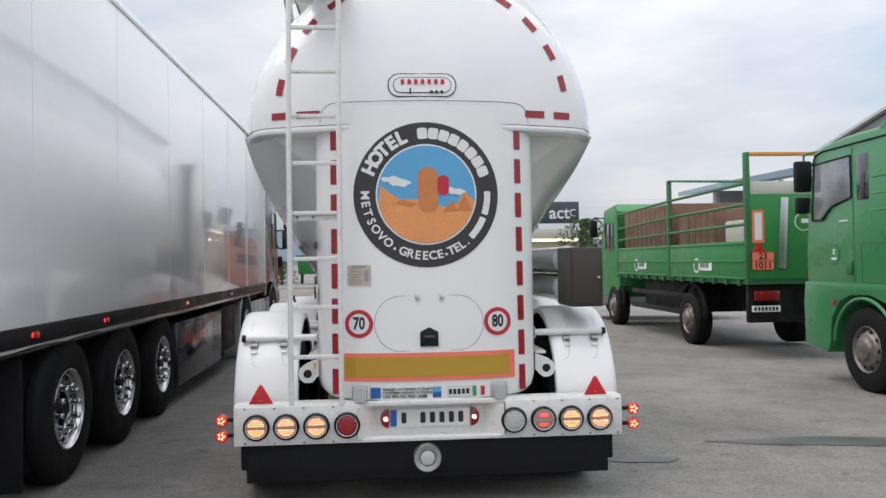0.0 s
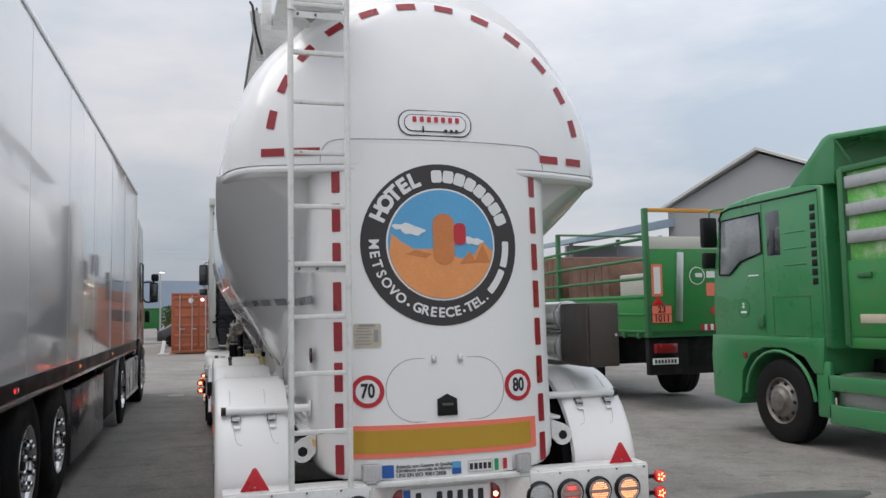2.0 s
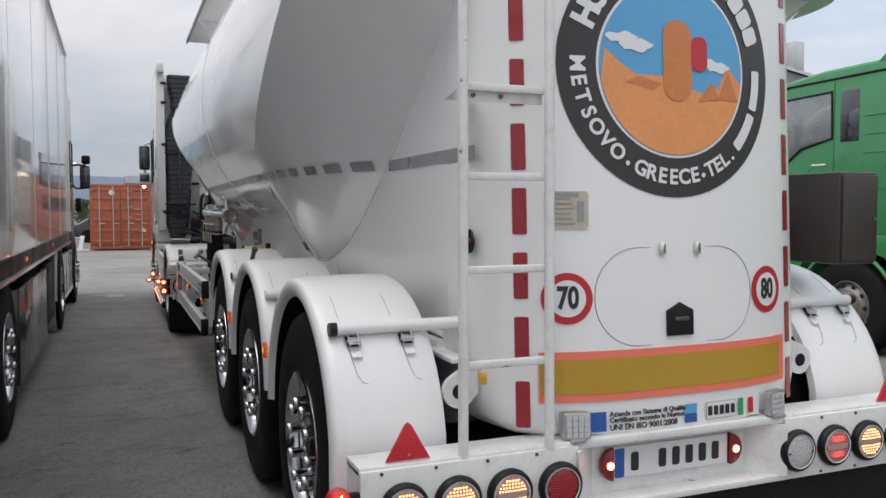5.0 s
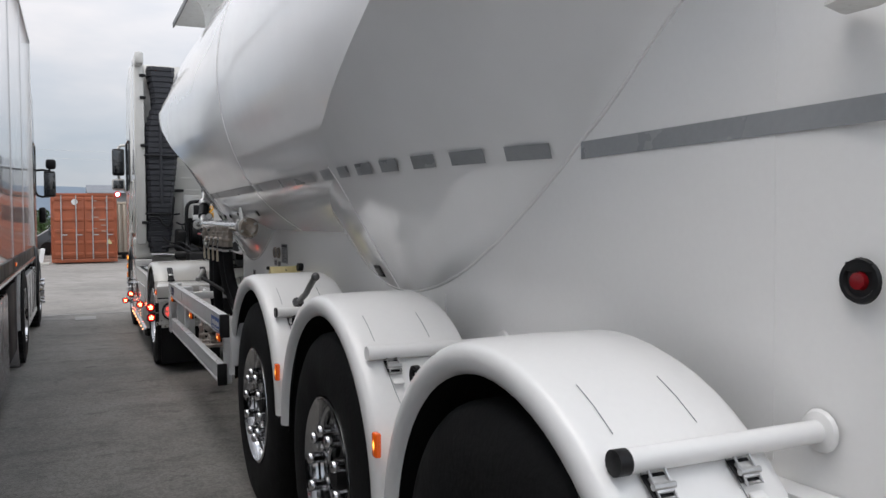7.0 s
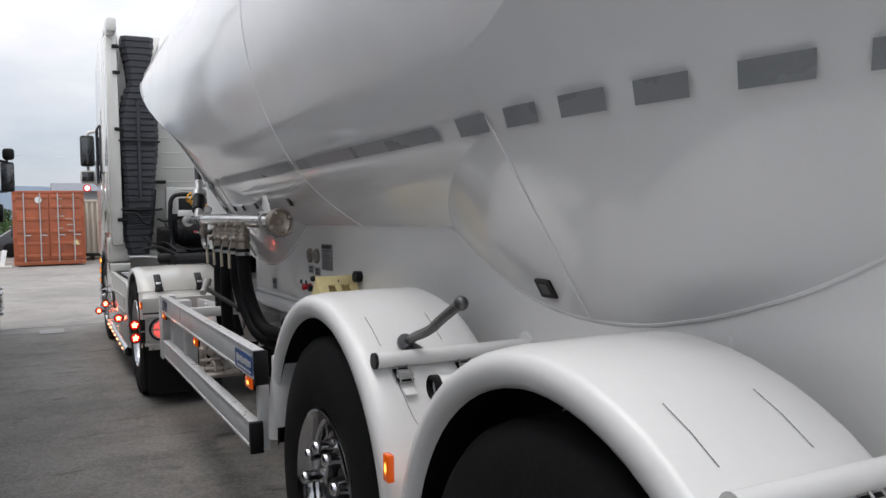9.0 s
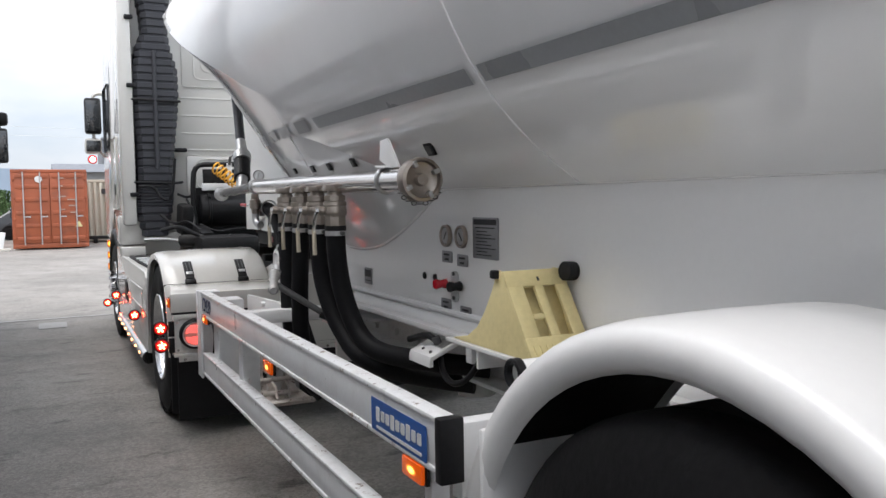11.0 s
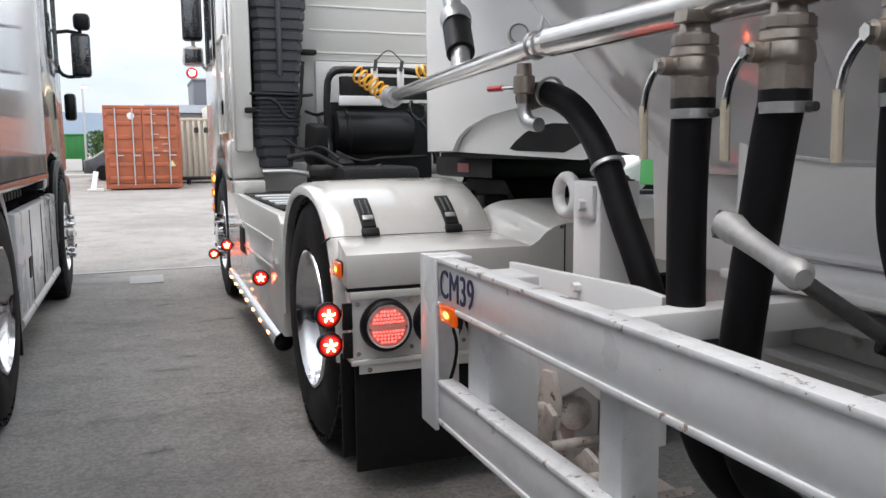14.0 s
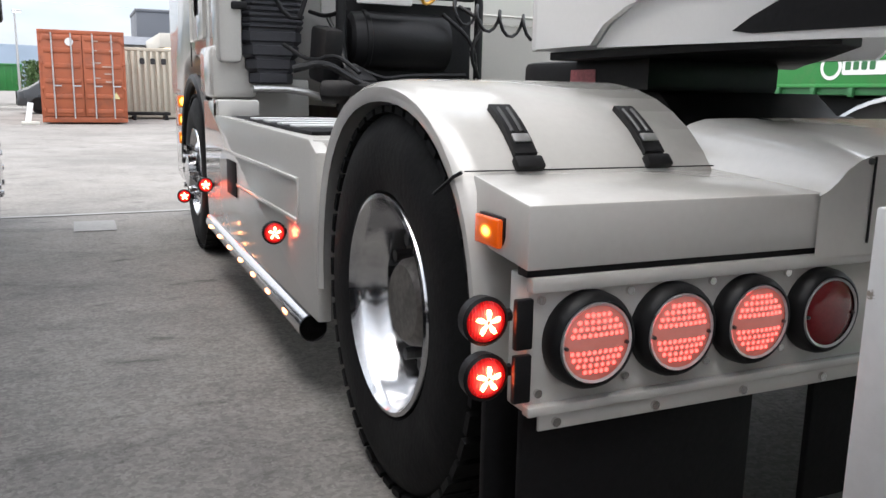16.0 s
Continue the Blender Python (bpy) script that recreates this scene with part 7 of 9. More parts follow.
part("door_bars", bx(B(), -1.328, -1.318, 11.75, 11.95, 1.5, 1.62, 0.004), BLACK, cab)
wa = tube(B(), [(-1.33, 12.0 + 0.6 * math.cos(radians(a)), 0.52 + 0.6 * math.sin(radians(a))) for a in range(0, 181, 12)], 0.035, 8)
part("wheel_arch", wa, BLACK, cab)
part("front_bumper", bx(B(), -1.3, 1.2, 12.72, 13.55, 0.3, 1.05, 0.08), CREAM, cab)
for i, z in enumerate((0.96, 0.83, 0.7)):
    part("corner_marker", bx(B(), -1.375, -1.3, 12.6, 12.66, z - 0.04, z + 0.045, 0.012), LAMBR, cab, "lit amber corner marker")
mir = part("mirror", bx(B(), -1.53, -1.345, 13.24, 13.36, 2.26, 2.69, 0.03), BLACK, cab, "black door mirror with arms")
part("mirror_glass", bx(B(), -1.515, -1.36, 13.232, 13.242, 2.29, 2.66, 0.004), GLASS, mir)
part("wide_mirror", bx(B(), -1.54, -1.345, 13.24, 13.36, 2.02, 2.21, 0.04), CREAM, mir)
part("wide_glass", bx(B(), -1.52, -1.365, 13.232, 13.242, 2.05, 2.18, 0.004), GLASS, mir)
part("mirror_arm", tube(B(), [(-1.3, 13.3, 2.75), (-1.42, 13.3, 2.74), (-1.44, 13.3, 2.65)], 0.022, 8, 1), CREAM, mir)
part("mirror_arm", tube(B(), [(-1.3, 13.3, 1.98), (-1.42, 13.3, 2.1), (-1.44, 13.3, 2.3)], 0.02, 8, 1), CREAM, mir)
part("pendant_lamp", lathe(B(), [(0.0, -0.015), (0.03, -0.014), (0.05, -0.004), (0.055, 0.02), (0.0, 0.03)], shift(-1.46, 13.25, 1.955) @ pose(0, 0, 0, 0, 0, 90), 20), LRED, mir)
part("lit_core", lathe(B(), [(0.0, -0.018), (0.03, -0.017)], shift(-1.46, 13.25, 1.955) @ pose(0, 0, 0, 0, 0, 90), 16), LAMPW, mir)
# ribbed air duct behind the cab
outline = [(1.09, -1.15, -0.92), (1.3, -1.2, -0.87), (1.45, -1.2, -0.85), (1.6, -1.17, -0.86), (2.0, -1.17, -0.82), (2.25, -1.19, -0.79), (2.45, -1.2, -0.775), (2.7, -1.19, -0.78), (2.9, -1.15, -0.84), (3.05, -1.09, -0.86), (3.25, -1.1, -0.85), (3.5, -1.15, -0.8), (3.64, -1.15, -0.8)]


def duct_w(z):
    for (z0, a0, b0), (z1, a1, b1) in zip(outline, outline[1:]):
        if z <= z1:
            f = (z - z0) / (z1 - z0)
            return a0 + (a1 - a0) * f, b0 + (b1 - b0) * f
    return outline[-1][1:]


bm = B()
rows = []
k = 0
z = 1.09
while z < 3.64:
    a, b = duct_w(z)
    for dz, out in ((0.0, 0.0), (0.008, 0.012), (0.055 if z > 1.62 or z < 1.36 else 0.018, 0.012), (0.06 if z > 1.62 or z < 1.36 else 0.024, 0.0)):
        y = 11.02 - out
        rows.append([bm.verts.new(p) for p in ((a - out * 0.5, 11.28, z + dz), (a - out * 0.5, y + 0.05, z + dz), (a + 0.04, y, z + dz), (b - 0.04, y, z + dz), (b + out * 0.5, y + 0.05, z + dz), (b + out * 0.5, 11.28, z + dz))])
    z += 0.075 if z > 1.62 or z < 1.36 else 0.03
for a, b in zip(rows, rows[1:]):
    for i in range(5):
        bm.faces.new((a[i], a[i + 1], b[i + 1], b[i]))
bm.faces.new(rows[0][::-1])
bm.faces.new(rows[-1])
duct = part("air_duct", bm, DUCTM, cab, "dark grey ribbed air intake duct", 25)
part("duct_ridge", tube(B(), [(-1.0, 11.0, 1.75), (-1.0, 10.995, 2.9)], 0.02, 8), DUCTM, duct)
for z in (2.42, 1.62):
    part("duct_strap", tube(B(), [(-1.24, 11.02, z), (-1.15, 10.99, z), (-0.83, 10.99, z - 0.01), (-0.76, 11.05, z)], 0.012, 8), BLACK, duct)
part("grab_rail", tube(B(), [(-1.18, 10.96, 1.58), (-1.05, 10.94, 1.58), (-0.98, 10.93, 1.45), (-0.88, 10.93, 1.44), (-0.84, 10.95, 1.85)], 0.014, 8, 1), BLACK, cab)
part("cab_hook", bx(B(), -0.8, -0.68, 11.2, 11.28, 1.93, 1.97, 0.01), BLACK, cab)
part("duct_drain", tube(B(), [(-1.15, 11.0, 1.06), (-0.9, 11.0, 1.06), (-0.7, 10.95, 1.0), (-0.55, 10.8, 0.95)], 0.02, 8, 1), CASTAL, cab)
# frame with air drum, lines and coils
fr_ = part("air_frame", tube(B(), [(-0.62, 10.8, 1.02), (-0.7, 10.82, 1.2), (-0.7, 10.82, 1.68), (-0.66, 10.82, 1.77), (-0.56, 10.82, 1.79), (0.05, 10.82, 1.79), (0.14, 10.82, 1.72), (0.14, 10.82, 1.1)], 0.026, 10, 1), BLACK, tractor, "black pipe frame with drum and air lines")
part("coupling_plate", bx(B(), -0.6, 0.1, 10.8, 10.85, 1.58, 1.74, 0.006), CHASSIS, fr_)
part("coupling_plate", bx(B(), -0.62, -0.3, 10.77, 10.8, 1.53, 1.6, 0.006), RAILW, fr_)
# black sheet added only to darken the space behind the drum
part("dark_backing", bx(B(), -0.7, 0.13, 10.9, 10.93, 0.95, 1.56, 0.006), FLAP, fr_)
part("drum", lathe(B(), [(0.0, 0.0), (0.14, 0.0), (0.165, 0.02), (0.17, 0.08), (0.178, 0.085), (0.178, 0.11), (0.17, 0.115), (0.17, 0.56), (0.16, 0.6), (0.0, 0.6)], shift(-0.64, 10.95, 1.34), 28), BLACK, fr_, "black air cleaner drum")
for x in (-0.35, -0.15):
    part("quick_coupler", bx(B(), x - 0.025, x + 0.025, 10.78, 10.8, 1.62, 1.8, 0.004), RAILW, fr_)
    part("coupler_stem", cyl(B(), (x, 10.78, 1.78), (x + 0.01, 10.77, 1.86), 0.014, 8), DARKST, fr_)


part("yellow_coil", coil((-0.5, 10.74, 1.76), (-0.3, 10.5, 1.56), 0.055, 7, 0.009), COILY, fr_, "yellow coiled air line")
part("yellow_coil", coil((-0.05, 10.7, 1.76), (0.12, 10.5, 1.8), 0.05, 5, 0.009), COILY, fr_)
part("black_coil", coil((-0.2, 10.5, 1.5), (0.55, 9.6, 1.42), 0.06, 9, 0.009, 0.08), BLACK, fr_, "black coiled cable")
for i, pts in enumerate(([(-0.75, 10.9, 1.45), (-0.7, 10.8, 1.3), (-0.72, 10.7, 1.15), (-0.6, 10.5, 1.05)], [(-0.8, 11.1, 1.5), (-0.74, 10.95, 1.46), (-0.68, 10.8, 1.5)], [(-0.1, 10.8, 1.5), (0.05, 10.7, 1.35), (0.1, 10.75, 1.15)], [(0.0, 10.8, 1.55), (0.12, 10.68, 1.45), (0.0, 10.66, 1.3), (0.1, 10.7, 1.12)], [(-0.65, 10.78, 1.2), (-0.5, 10.7, 1.12), (-0.35, 10.75, 1.15), (0.05, 10.8, 1.16)], [(-0.35, 10.78, 1.84), (-0.25, 10.76, 1.95), (-0.15, 10.77, 1.86)])):
    part("air_line", tube(B(), pts, 0.012 if i < 5 else 0.004, 8, 2), BLACK, fr_)
part("cab_floor_panel", bx(B(), -1.34, -0.78, 11.2, 11.25, 0.9, 1.12, 0.015), CREAM, tractor)
part("pipe_run", tube(B(), [(-1.05, 10.5, 1.16), (-0.9, 10.45, 1.2), (-0.75, 10.5, 1.12), (-0.6, 10.4, 1.05), (-0.45, 10.3, 1.1)], 0.02, 8, 2), BLACK, tractor)
part("pipe_run", tube(B(), [(-1.0, 10.9, 1.3), (-0.9, 10.7, 1.2), (-0.8, 10.6, 1.25), (-0.7, 10.5, 1.15)], 0.012, 8, 2), BLACK, tractor)
part("exhaust_box", bx(B(), -0.75, -0.2, 10.2, 10.75, 0.9, 1.1, 0.05), CHASSIS, tractor)
for (x, y, z, sx, sy, sz, a) in ((-0.78, 10.85, 1.25, 0.12, 0.2, 0.3, 10), (-0.65, 10.7, 1.1, 0.16, 0.16, 0.14, 30), (-0.78, 10.6, 1.05, 0.2, 0.14, 0.1, -20)):
    part("bracket_block", obx(B(), shift(x, y, z) @ pose(0, 0, 0, a, 0, a), sx, sy, sz, 0.03), CHASSIS, tractor)
# ---------------------------------------------------------------- refrigerated lorry alongside
RX = -2.6                                             # near side at the rear axle; the lorry stands slightly askew
reefer = thing("reefer_trailer", (-3.85, 2.3, 0), "glossy white refrigerated semi-trailer with black underside", "semi-trailer")
bm = B()
prism(bm, [(-1.4, 1.19), (11.25, 1.19), (11.25, 3.93), (11.2, 3.96), (-1.4, 3.96)], SIDE @ shift(0, 0, RX - 2.5), 2.5, 0.012)
body = part("body", bm, GELW, reefer, "glossy white insulated box")
part("edge_rail", bx(B(), RX - 0.02, RX + 0.012, -1.4, 11.25, 3.86, 3.9, 0.004), CASTAL, body)
part("front_edge", bx(B(), RX - 0.06, RX + 0.012, 11.2, 11.265, 1.2, 3.95, 0.01), WHITE, body)
for y in (0.35, 2.1, 3.85, 5.6, 7.35, 9.1):
    part("panel_joint", bx(B(), RX - 0.01, RX + 0.002, y - 0.003, y + 0.003, 1.2, 3.86), GELW, body)
part("black_band", bx(B(), RX - 0.05, RX + 0.004, -1.4, 11.25, 1.075, 1.19, 0.004), BLACK, reefer)
part("chrome_rail", bx(B(), RX - 0.03, RX + 0.018, -1.4, 11.25, 1.03, 1.072, 0.01), CHROME, reefer, "bright metal lower rail")
part("floor_frame", bx(B(), RX - 2.4, RX - 0.06, -1.3, 11.2, 1.0, 1.19, 0.01), CHASSIS, reefer)
for x in (RX - 0.8, RX - 1.7):
    part("frame_beam", bx(B(), x - 0.06, x + 0.06, -1.2, 11.0, 0.75, 1.0, 0.01), CHASSIS, reefer)
for y in (0.99, 2.3, 3.61):
    trailer_wheel(RX - 0.015, y, 0.53, reefer, 1)
    part("axle", cyl(B(), (RX - 2.3, y, 0.52), (RX - 0.2, y, 0.52), 0.06, 12), CHASSIS, reefer)
    wh = part("wheel", tyre_bm(RX - 2.5, y, 0.53, 0.53, 0.37, 0.1, -1), RUBBER, reefer)
    bm = B()
    tube(bm, [(RX - 0.2, y + 0.62 * math.cos(radians(a)), 0.53 + 0.6 * math.sin(radians(a))) for a in range(15, 166, 10)], 0.025, 6)
    part("guard_edge", bm, FLAP, reefer)
part("mudflap", bx(B(), RX - 0.42, RX - 0.03, 0.22, 0.24, 0.12, 0.98, 0.004), FLAP, reefer, "black mudflap with a white emblem")
bm = B()
prism(bm, [(RX - 0.3 + 0.08 * math.cos(a) * (1 + 0.2 * math.sin(3 * a)), 0.3 + 0.05 * math.sin(a)) for a in [i * math.tau / 20 for i in range(20)]], shift(0, 0.219, 0) @ BACK, 0.002)
part("emblem", bm, SIGNW, reefer)
part("tail_frame", bx(B(), RX - 2.5, RX - 0.02, -1.42, -1.3, 0.5, 1.1, 0.02), CHASSIS, reefer)
bm = B()
bx(bm, RX - 0.6, RX - 0.012, 4.25, 6.75, 0.2, 0.93, 0.02)
part("pallet_box", bm, NAVY, reefer, "dark glossy pallet locker")
part("side_panel", bx(B(), RX - 0.1, RX - 0.02, 6.75, 7.9, 0.3, 0.95, 0.01), CHASSIS, reefer)
for y in (0.35, 1.75, 4.6, 7.5):
    m_ = part("side_marker", bx(B(), RX + 0.002, RX + 0.016, y - 0.05, y + 0.05, 1.11, 1.15, 0.004), LRED if y < 4 else LAMB, reefer, "small side marker lamp")
part("landing_leg", bx(B(), RX - 0.45, RX - 0.3, 7.3, 7.45, 0.3, 1.0, 0.01), CHASSIS, reefer)

lorry = thing("dark_tractor_unit", (-3.85, 10.6, 0), "dark tractor unit with silver side skirts", "truck")
part("chassis", bx(B(), RX - 1.7, RX - 0.75, 8.2, 13.2, 0.6, 0.95, 0.02), CHASSIS, lorry)
tractor_wheel(RX, 9.05, 0.51, lorry, 1)
tractor_wheel(RX + 0.02, 12.45, 0.51, lorry, 1, False)
for y in (9.05, 12.45):
    wh = part("wheel", tyre_bm(RX - 2.4, y, 0.52, 0.52, 0.5, 0.1, -1), RUBBER, lorry)
ga_ = tube(B(), [(RX - 0.05, 9.05 + 0.6 * math.cos(radians(a)), 0.52 + 0.6 * math.sin(radians(a))) for a in range(-10, 191, 10)], 0.03, 8)
part("guard_edge", ga_, SILV, lorry)
part("mudguard", lathe(B(), [(0.6, -0.3), (0.6, 0.0), (0.57, 0.0)], shift(RX - 0.05, 9.05, 0.52), 40), SILV, lorry)
part("side_skirt", bx(B(), RX - 0.08, RX - 0.01, 9.7, 11.9, 0.33, 0.9, 0.02), SILV, lorry, "silver side skirt panel")
for y in (10.25, 10.85, 11.4):
    part("skirt_joint", bx(B(), RX - 0.012, RX - 0.006, y - 0.006, y + 0.006, 0.36, 0.88), BLACK, lorry)
part("skirt_vent", bx(B(), RX - 0.012, RX - 0.004, 10.1, 10.2, 0.5, 0.62, 0.004), BLACK, lorry)
part("step_tube", cyl(B(), (RX - 0.06, 9.75, 0.3), (RX - 0.05, 11.9, 0.3), 0.05, 16), SILV, lorry)
part("flap", bx(B(), RX - 0.25, RX - 0.02, 9.68, 9.7, 0.15, 0.5, 0.004), FLAP, lorry)
bm = B()
for i in range(9):
    bx(bm, RX - 0.5, RX - 0.12, 9.8 + i * 0.13, 9.87 + i * 0.13, 0.93, 0.98, 0.008)
part("deck_ribs", bm, CHASSIS, lorry)
bm = B()
prism(bm, [(11.6, 1.05), (11.6, 3.3), (11.9, 3.6), (13.3, 3.45), (13.75, 2.2), (13.8, 1.0), (13.1, 0.95), (12.95, 1.15), (12.45, 1.2), (11.95, 1.12), (11.8, 0.9)], SIDE @ shift(0, 0, RX - 2.45), 2.4, 0.05)
cb_ = part("cab", bm, NAVY, lorry, "dark blue cab")
part("side_window", bx(B(), RX - 0.06, RX - 0.042, 12.6, 13.4, 2.0, 2.7, 0.03), GLASS, cb_)
part("side_blind", bx(B(), RX - 0.12, RX - 0.02, 11.3, 11.65, 0.95, 1.4, 0.03), NAVY, cb_)
part("front_bumper", bx(B(), RX - 2.4, RX - 0.03, 13.05, 13.85, 0.3, 1.0, 0.06), NAVY, cb_)
part("wheel_arch", tube(B(), [(RX - 0.03, 12.45 + 0.6 * math.cos(radians(a)), 0.52 + 0.6 * math.sin(radians(a))) for a in range(0, 181, 12)], 0.035, 8), BLACK, cb_)
mr_ = part("mirror", bx(B(), -2.53, -2.36, 13.55, 13.65, 1.92, 2.33, 0.03), BLACK, cb_, "black twin mirror on arms")
part("mirror_glass", bx(B(), -2.515, -2.375, 13.542, 13.552, 1.95, 2.3, 0.004), GLASS, mr_)
part("wide_mirror", bx(B(), -2.5, -2.35, 13.55, 13.66, 2.36, 2.52, 0.04), BLACK, mr_)
part("mirror_arm", tube(B(), [(-2.68, 13.6, 2.33), (-2.55, 13.6, 2.35), (-2.45, 13.6, 2.33)], 0.018, 8), BLACK, mr_)
part("mirror_arm", tube(B(), [(-2.68, 13.6, 2.3), (-2.66, 13.6, 2.0), (-2.6, 13.6, 1.92), (-2.45, 13.6, 1.93)], 0.018, 8, 1), BLACK, mr_)
part("mirror_arm", tube(B(), [(-2.45, 13.6, 2.3), (-2.44, 13.6, 2.4)], 0.018, 8), BLACK, mr_)
part("grab_mirror", bx(B(), -2.6, -2.5, 13.3, 13.4, 1.5, 1.75, 0.03), BLACK, cb_)


# ---------------------------------------------------------------- green lorries on the far side
def big_wheel(x, y, z, parent, s=-1, rimmat=RIMD, r=0.52):
    m = shift(x, y, z) @ Matrix.Diagonal((-s, 1, 1, 1))
    w = part("wheel", lathe(B(), [(0.29, 0.012), (0.282, 0.0), (0.27, 0.01), (0.255, 0.05), (0.23, 0.04), (0.19, -0.005), (0.15, -0.012), (0.13, -0.03), (0.12, -0.06), (0.05, -0.075), (0.0, -0.076)], m, 40), rimmat, parent, "steel truck wheel")
    part("tyre", tyre_bm(x, y, z, r, 0.31, 0.286, s), RUBBER, w)
    for k in range(10):
        a = k * math.tau / 10
        bm = B()
        lathe(bm, [(0.0, 0.0), (0.022, 0.002), (0.026, 0.012)], m @ shift(0.012, 0.222 * math.cos(a), 0.222 * math.sin(a)), 12)
        part("hand_hole", bm, CHASSIS, w)
    return w


GX = 5.58
gz = yard_z(GX)
gt = thing("green_cab_truck", (GX + 1.2, 1.0, gz), "mint-green heavy truck with sleeper cab and slatted green bed", "truck")
bm = B()
prism(bm, [(3.34, 1.1), (3.34, 3.02), (3.6, 3.09), (4.6, 3.08), (5.1, 3.03), (5.28, 2.97), (5.38, 2.82), (5.53, 2.1), (5.58, 1.6), (5.56, 1.1)], SIDE @ shift(0, 0, GX), 2.4, 0.045)
gc = part("cab", bm, GREEN, gt, "mint-green sleeper cab", 50)
bm = B()
prism(bm, [(5.58, 1.22), (5.62, 0.95), (5.6, 0.36), (5.05, 0.3), (4.98, 0.42), (4.94, 0.75), (4.75, 0.98), (4.5, 1.07), (4.1, 1.08), (3.75, 0.98), (3.6, 0.8), (3.45, 0.8), (3.4, 1.22)], SIDE @ shift(0, 0, GX - 0.025), 2.44, 0.02)
part("lower_cab", bm, GREEN, gc, "mint-green wheel arch and step panel")
part("arch_edge", tube(B(), [(GX - 0.03, 4.22 + 0.64 * math.cos(radians(a)), 0.42 + 0.62 * math.sin(radians(a))) for a in range(5, 176, 10)], 0.022, 8), GREEN, gc)
part("step", bx(B(), GX - 0.02, GX + 0.25, 5.0, 5.5, 0.36, 0.4, 0.01), GREEND, gc)
part("step", bx(B(), GX + 0.0, GX + 0.25, 5.05, 5.45, 0.6, 0.64, 0.01), GREEND, gc)
bm = B()
prism(bm, [(5.38, 2.05), (5.3, 2.78), (5.25, 2.82), (4.5, 2.82), (4.46, 2.78), (4.46, 2.3), (4.9, 2.22), (5.15, 2.05)], SIDE @ shift(0, 0, GX - 0.006), 0.03, 0.006)
wd = part("door_window", bm, GLASL, gc, "door window paled to stand for sky in the glass")
bm = B()
tube(bm, [(GX - 0.008, y, z) for y, z in ((5.38, 2.05), (5.3, 2.8), (4.47, 2.82), (4.46, 2.3), (4.9, 2.21), (5.15, 2.04), (5.38, 2.05))], 0.014, 6)
part("window_seal", bm, BLACK, wd)
part("rear_window", bx(B(), GX - 0.008, GX + 0.03, 4.1, 4.36, 2.24, 2.82, 0.02), GLASS, gc)
for y, z0, z1 in ((4.44, 1.2, 2.93), (3.42, 1.2, 2.96)):
    part("door_line", bx(B(), GX - 0.004, GX + 0.01, y - 0.006, y + 0.006, z0, z1), GREEND, gc)
part("roof_seal", tube(B(), [(GX - 0.002, 5.36, 2.8), (GX - 0.004, 5.28, 2.92), (GX - 0.004, 5.1, 2.955), (GX - 0.004, 3.42, 2.97)], 0.012, 6), BLACK, gc)
for z in (2.1, 2.3, 2.5):
    part("press_rib", bx(B(), GX - 0.006, GX + 0.01, 3.65, 4.05, z, z + 0.02, 0.006), GREEN, gc)
part("side_light", bx(B(), GX - 0.008, GX + 0.01, 4.55, 4.75, 2.0, 2.02, 0.003), SIGNW, gc)
part("locker_line", tube(B(), [(GX - 0.001, y, z) for y, z in ((4.28, 1.24), (4.28, 1.72), (3.62, 1.72), (3.62, 1.24), (4.28, 1.24))], 0.006, 6), GREEND, gc)
part("door_handle", bx(B(), GX - 0.03, GX + 0.01, 4.46, 4.58, 1.33, 1.5, 0.012), GREEND, gc)
bm = B()
prism(bm, ring_poly(0.13, 28), side_m(GX - 0.002, 4.88, 1.58) , 0.002)
em = part("door_emblem", bm, GREEND, gc, "pale round emblem on the door")
bm = B()
prism(bm, ring_poly(0.115, 28), side_m(GX - 0.004, 4.88, 1.58), 0.002)
part("emblem_field", bm, GREEN, em)
for cz, w in ((1.53, 0.12), (1.6, 0.05), (1.64, 0.04)):
    bm = B()
    prism(bm, rrect(w, 0.03, 0.01, 3, 0, 0), side_m(GX - 0.006, 4.88, cz), 0.002)
    part("emblem_bar", bm, SIGNW, em)
for i in range(9):
    part("intake_slot", bx(B(), GX - 0.006, GX + 0.02, 3.47, 3.56, 1.85 + i * 0.11, 1.93 + i * 0.11, 0.006), BLACK, gc)
bm = B()
prism(bm, [(3.92, 3.05), (3.3, 3.56), (3.2, 3.59), (2.3, 3.5), (2.3, 3.44), (3.1, 3.5), (3.14, 3.0)], SIDE @ shift(0, 0, GX), 2.35, 0.03)
part("roof_deflector", bm, GREEN, gc, "green wedge-shaped roof deflector")
bm = B()
tube(bm, [(GX + 0.02, 3.1, 3.5), (GX + 0.1, 2.95, 3.2)], 0.015, 6)
tube(bm, [(GX + 0.02, 3.2, 3.35), (GX + 0.3, 2.9, 3.5)], 0.012, 6)
part("deflector_strut", bm, GREEND, gc)
mg = part("mirror", bx(B(), GX - 0.16, GX + 0.08, 5.5, 5.6, 2.45, 2.88, 0.03), BLACK, gc, "black door mirrors")
part("wide_mirror", bx(B(), GX - 0.15, GX + 0.06, 5.5, 5.6, 2.15, 2.38, 0.03), BLACK, mg)
part("mirror_arm", tube(B(), [(GX - 0.02, 5.55, 2.85), (GX - 0.03, 5.53, 2.98), (GX + 0.05, 5.3, 2.98)], 0.016, 8, 1), GREEN, mg)
part("reflector", bx(B(), GX - 0.03, GX - 0.02, 4.82, 4.9, 0.92, 1.0, 0.01), LREDOFF, gc)
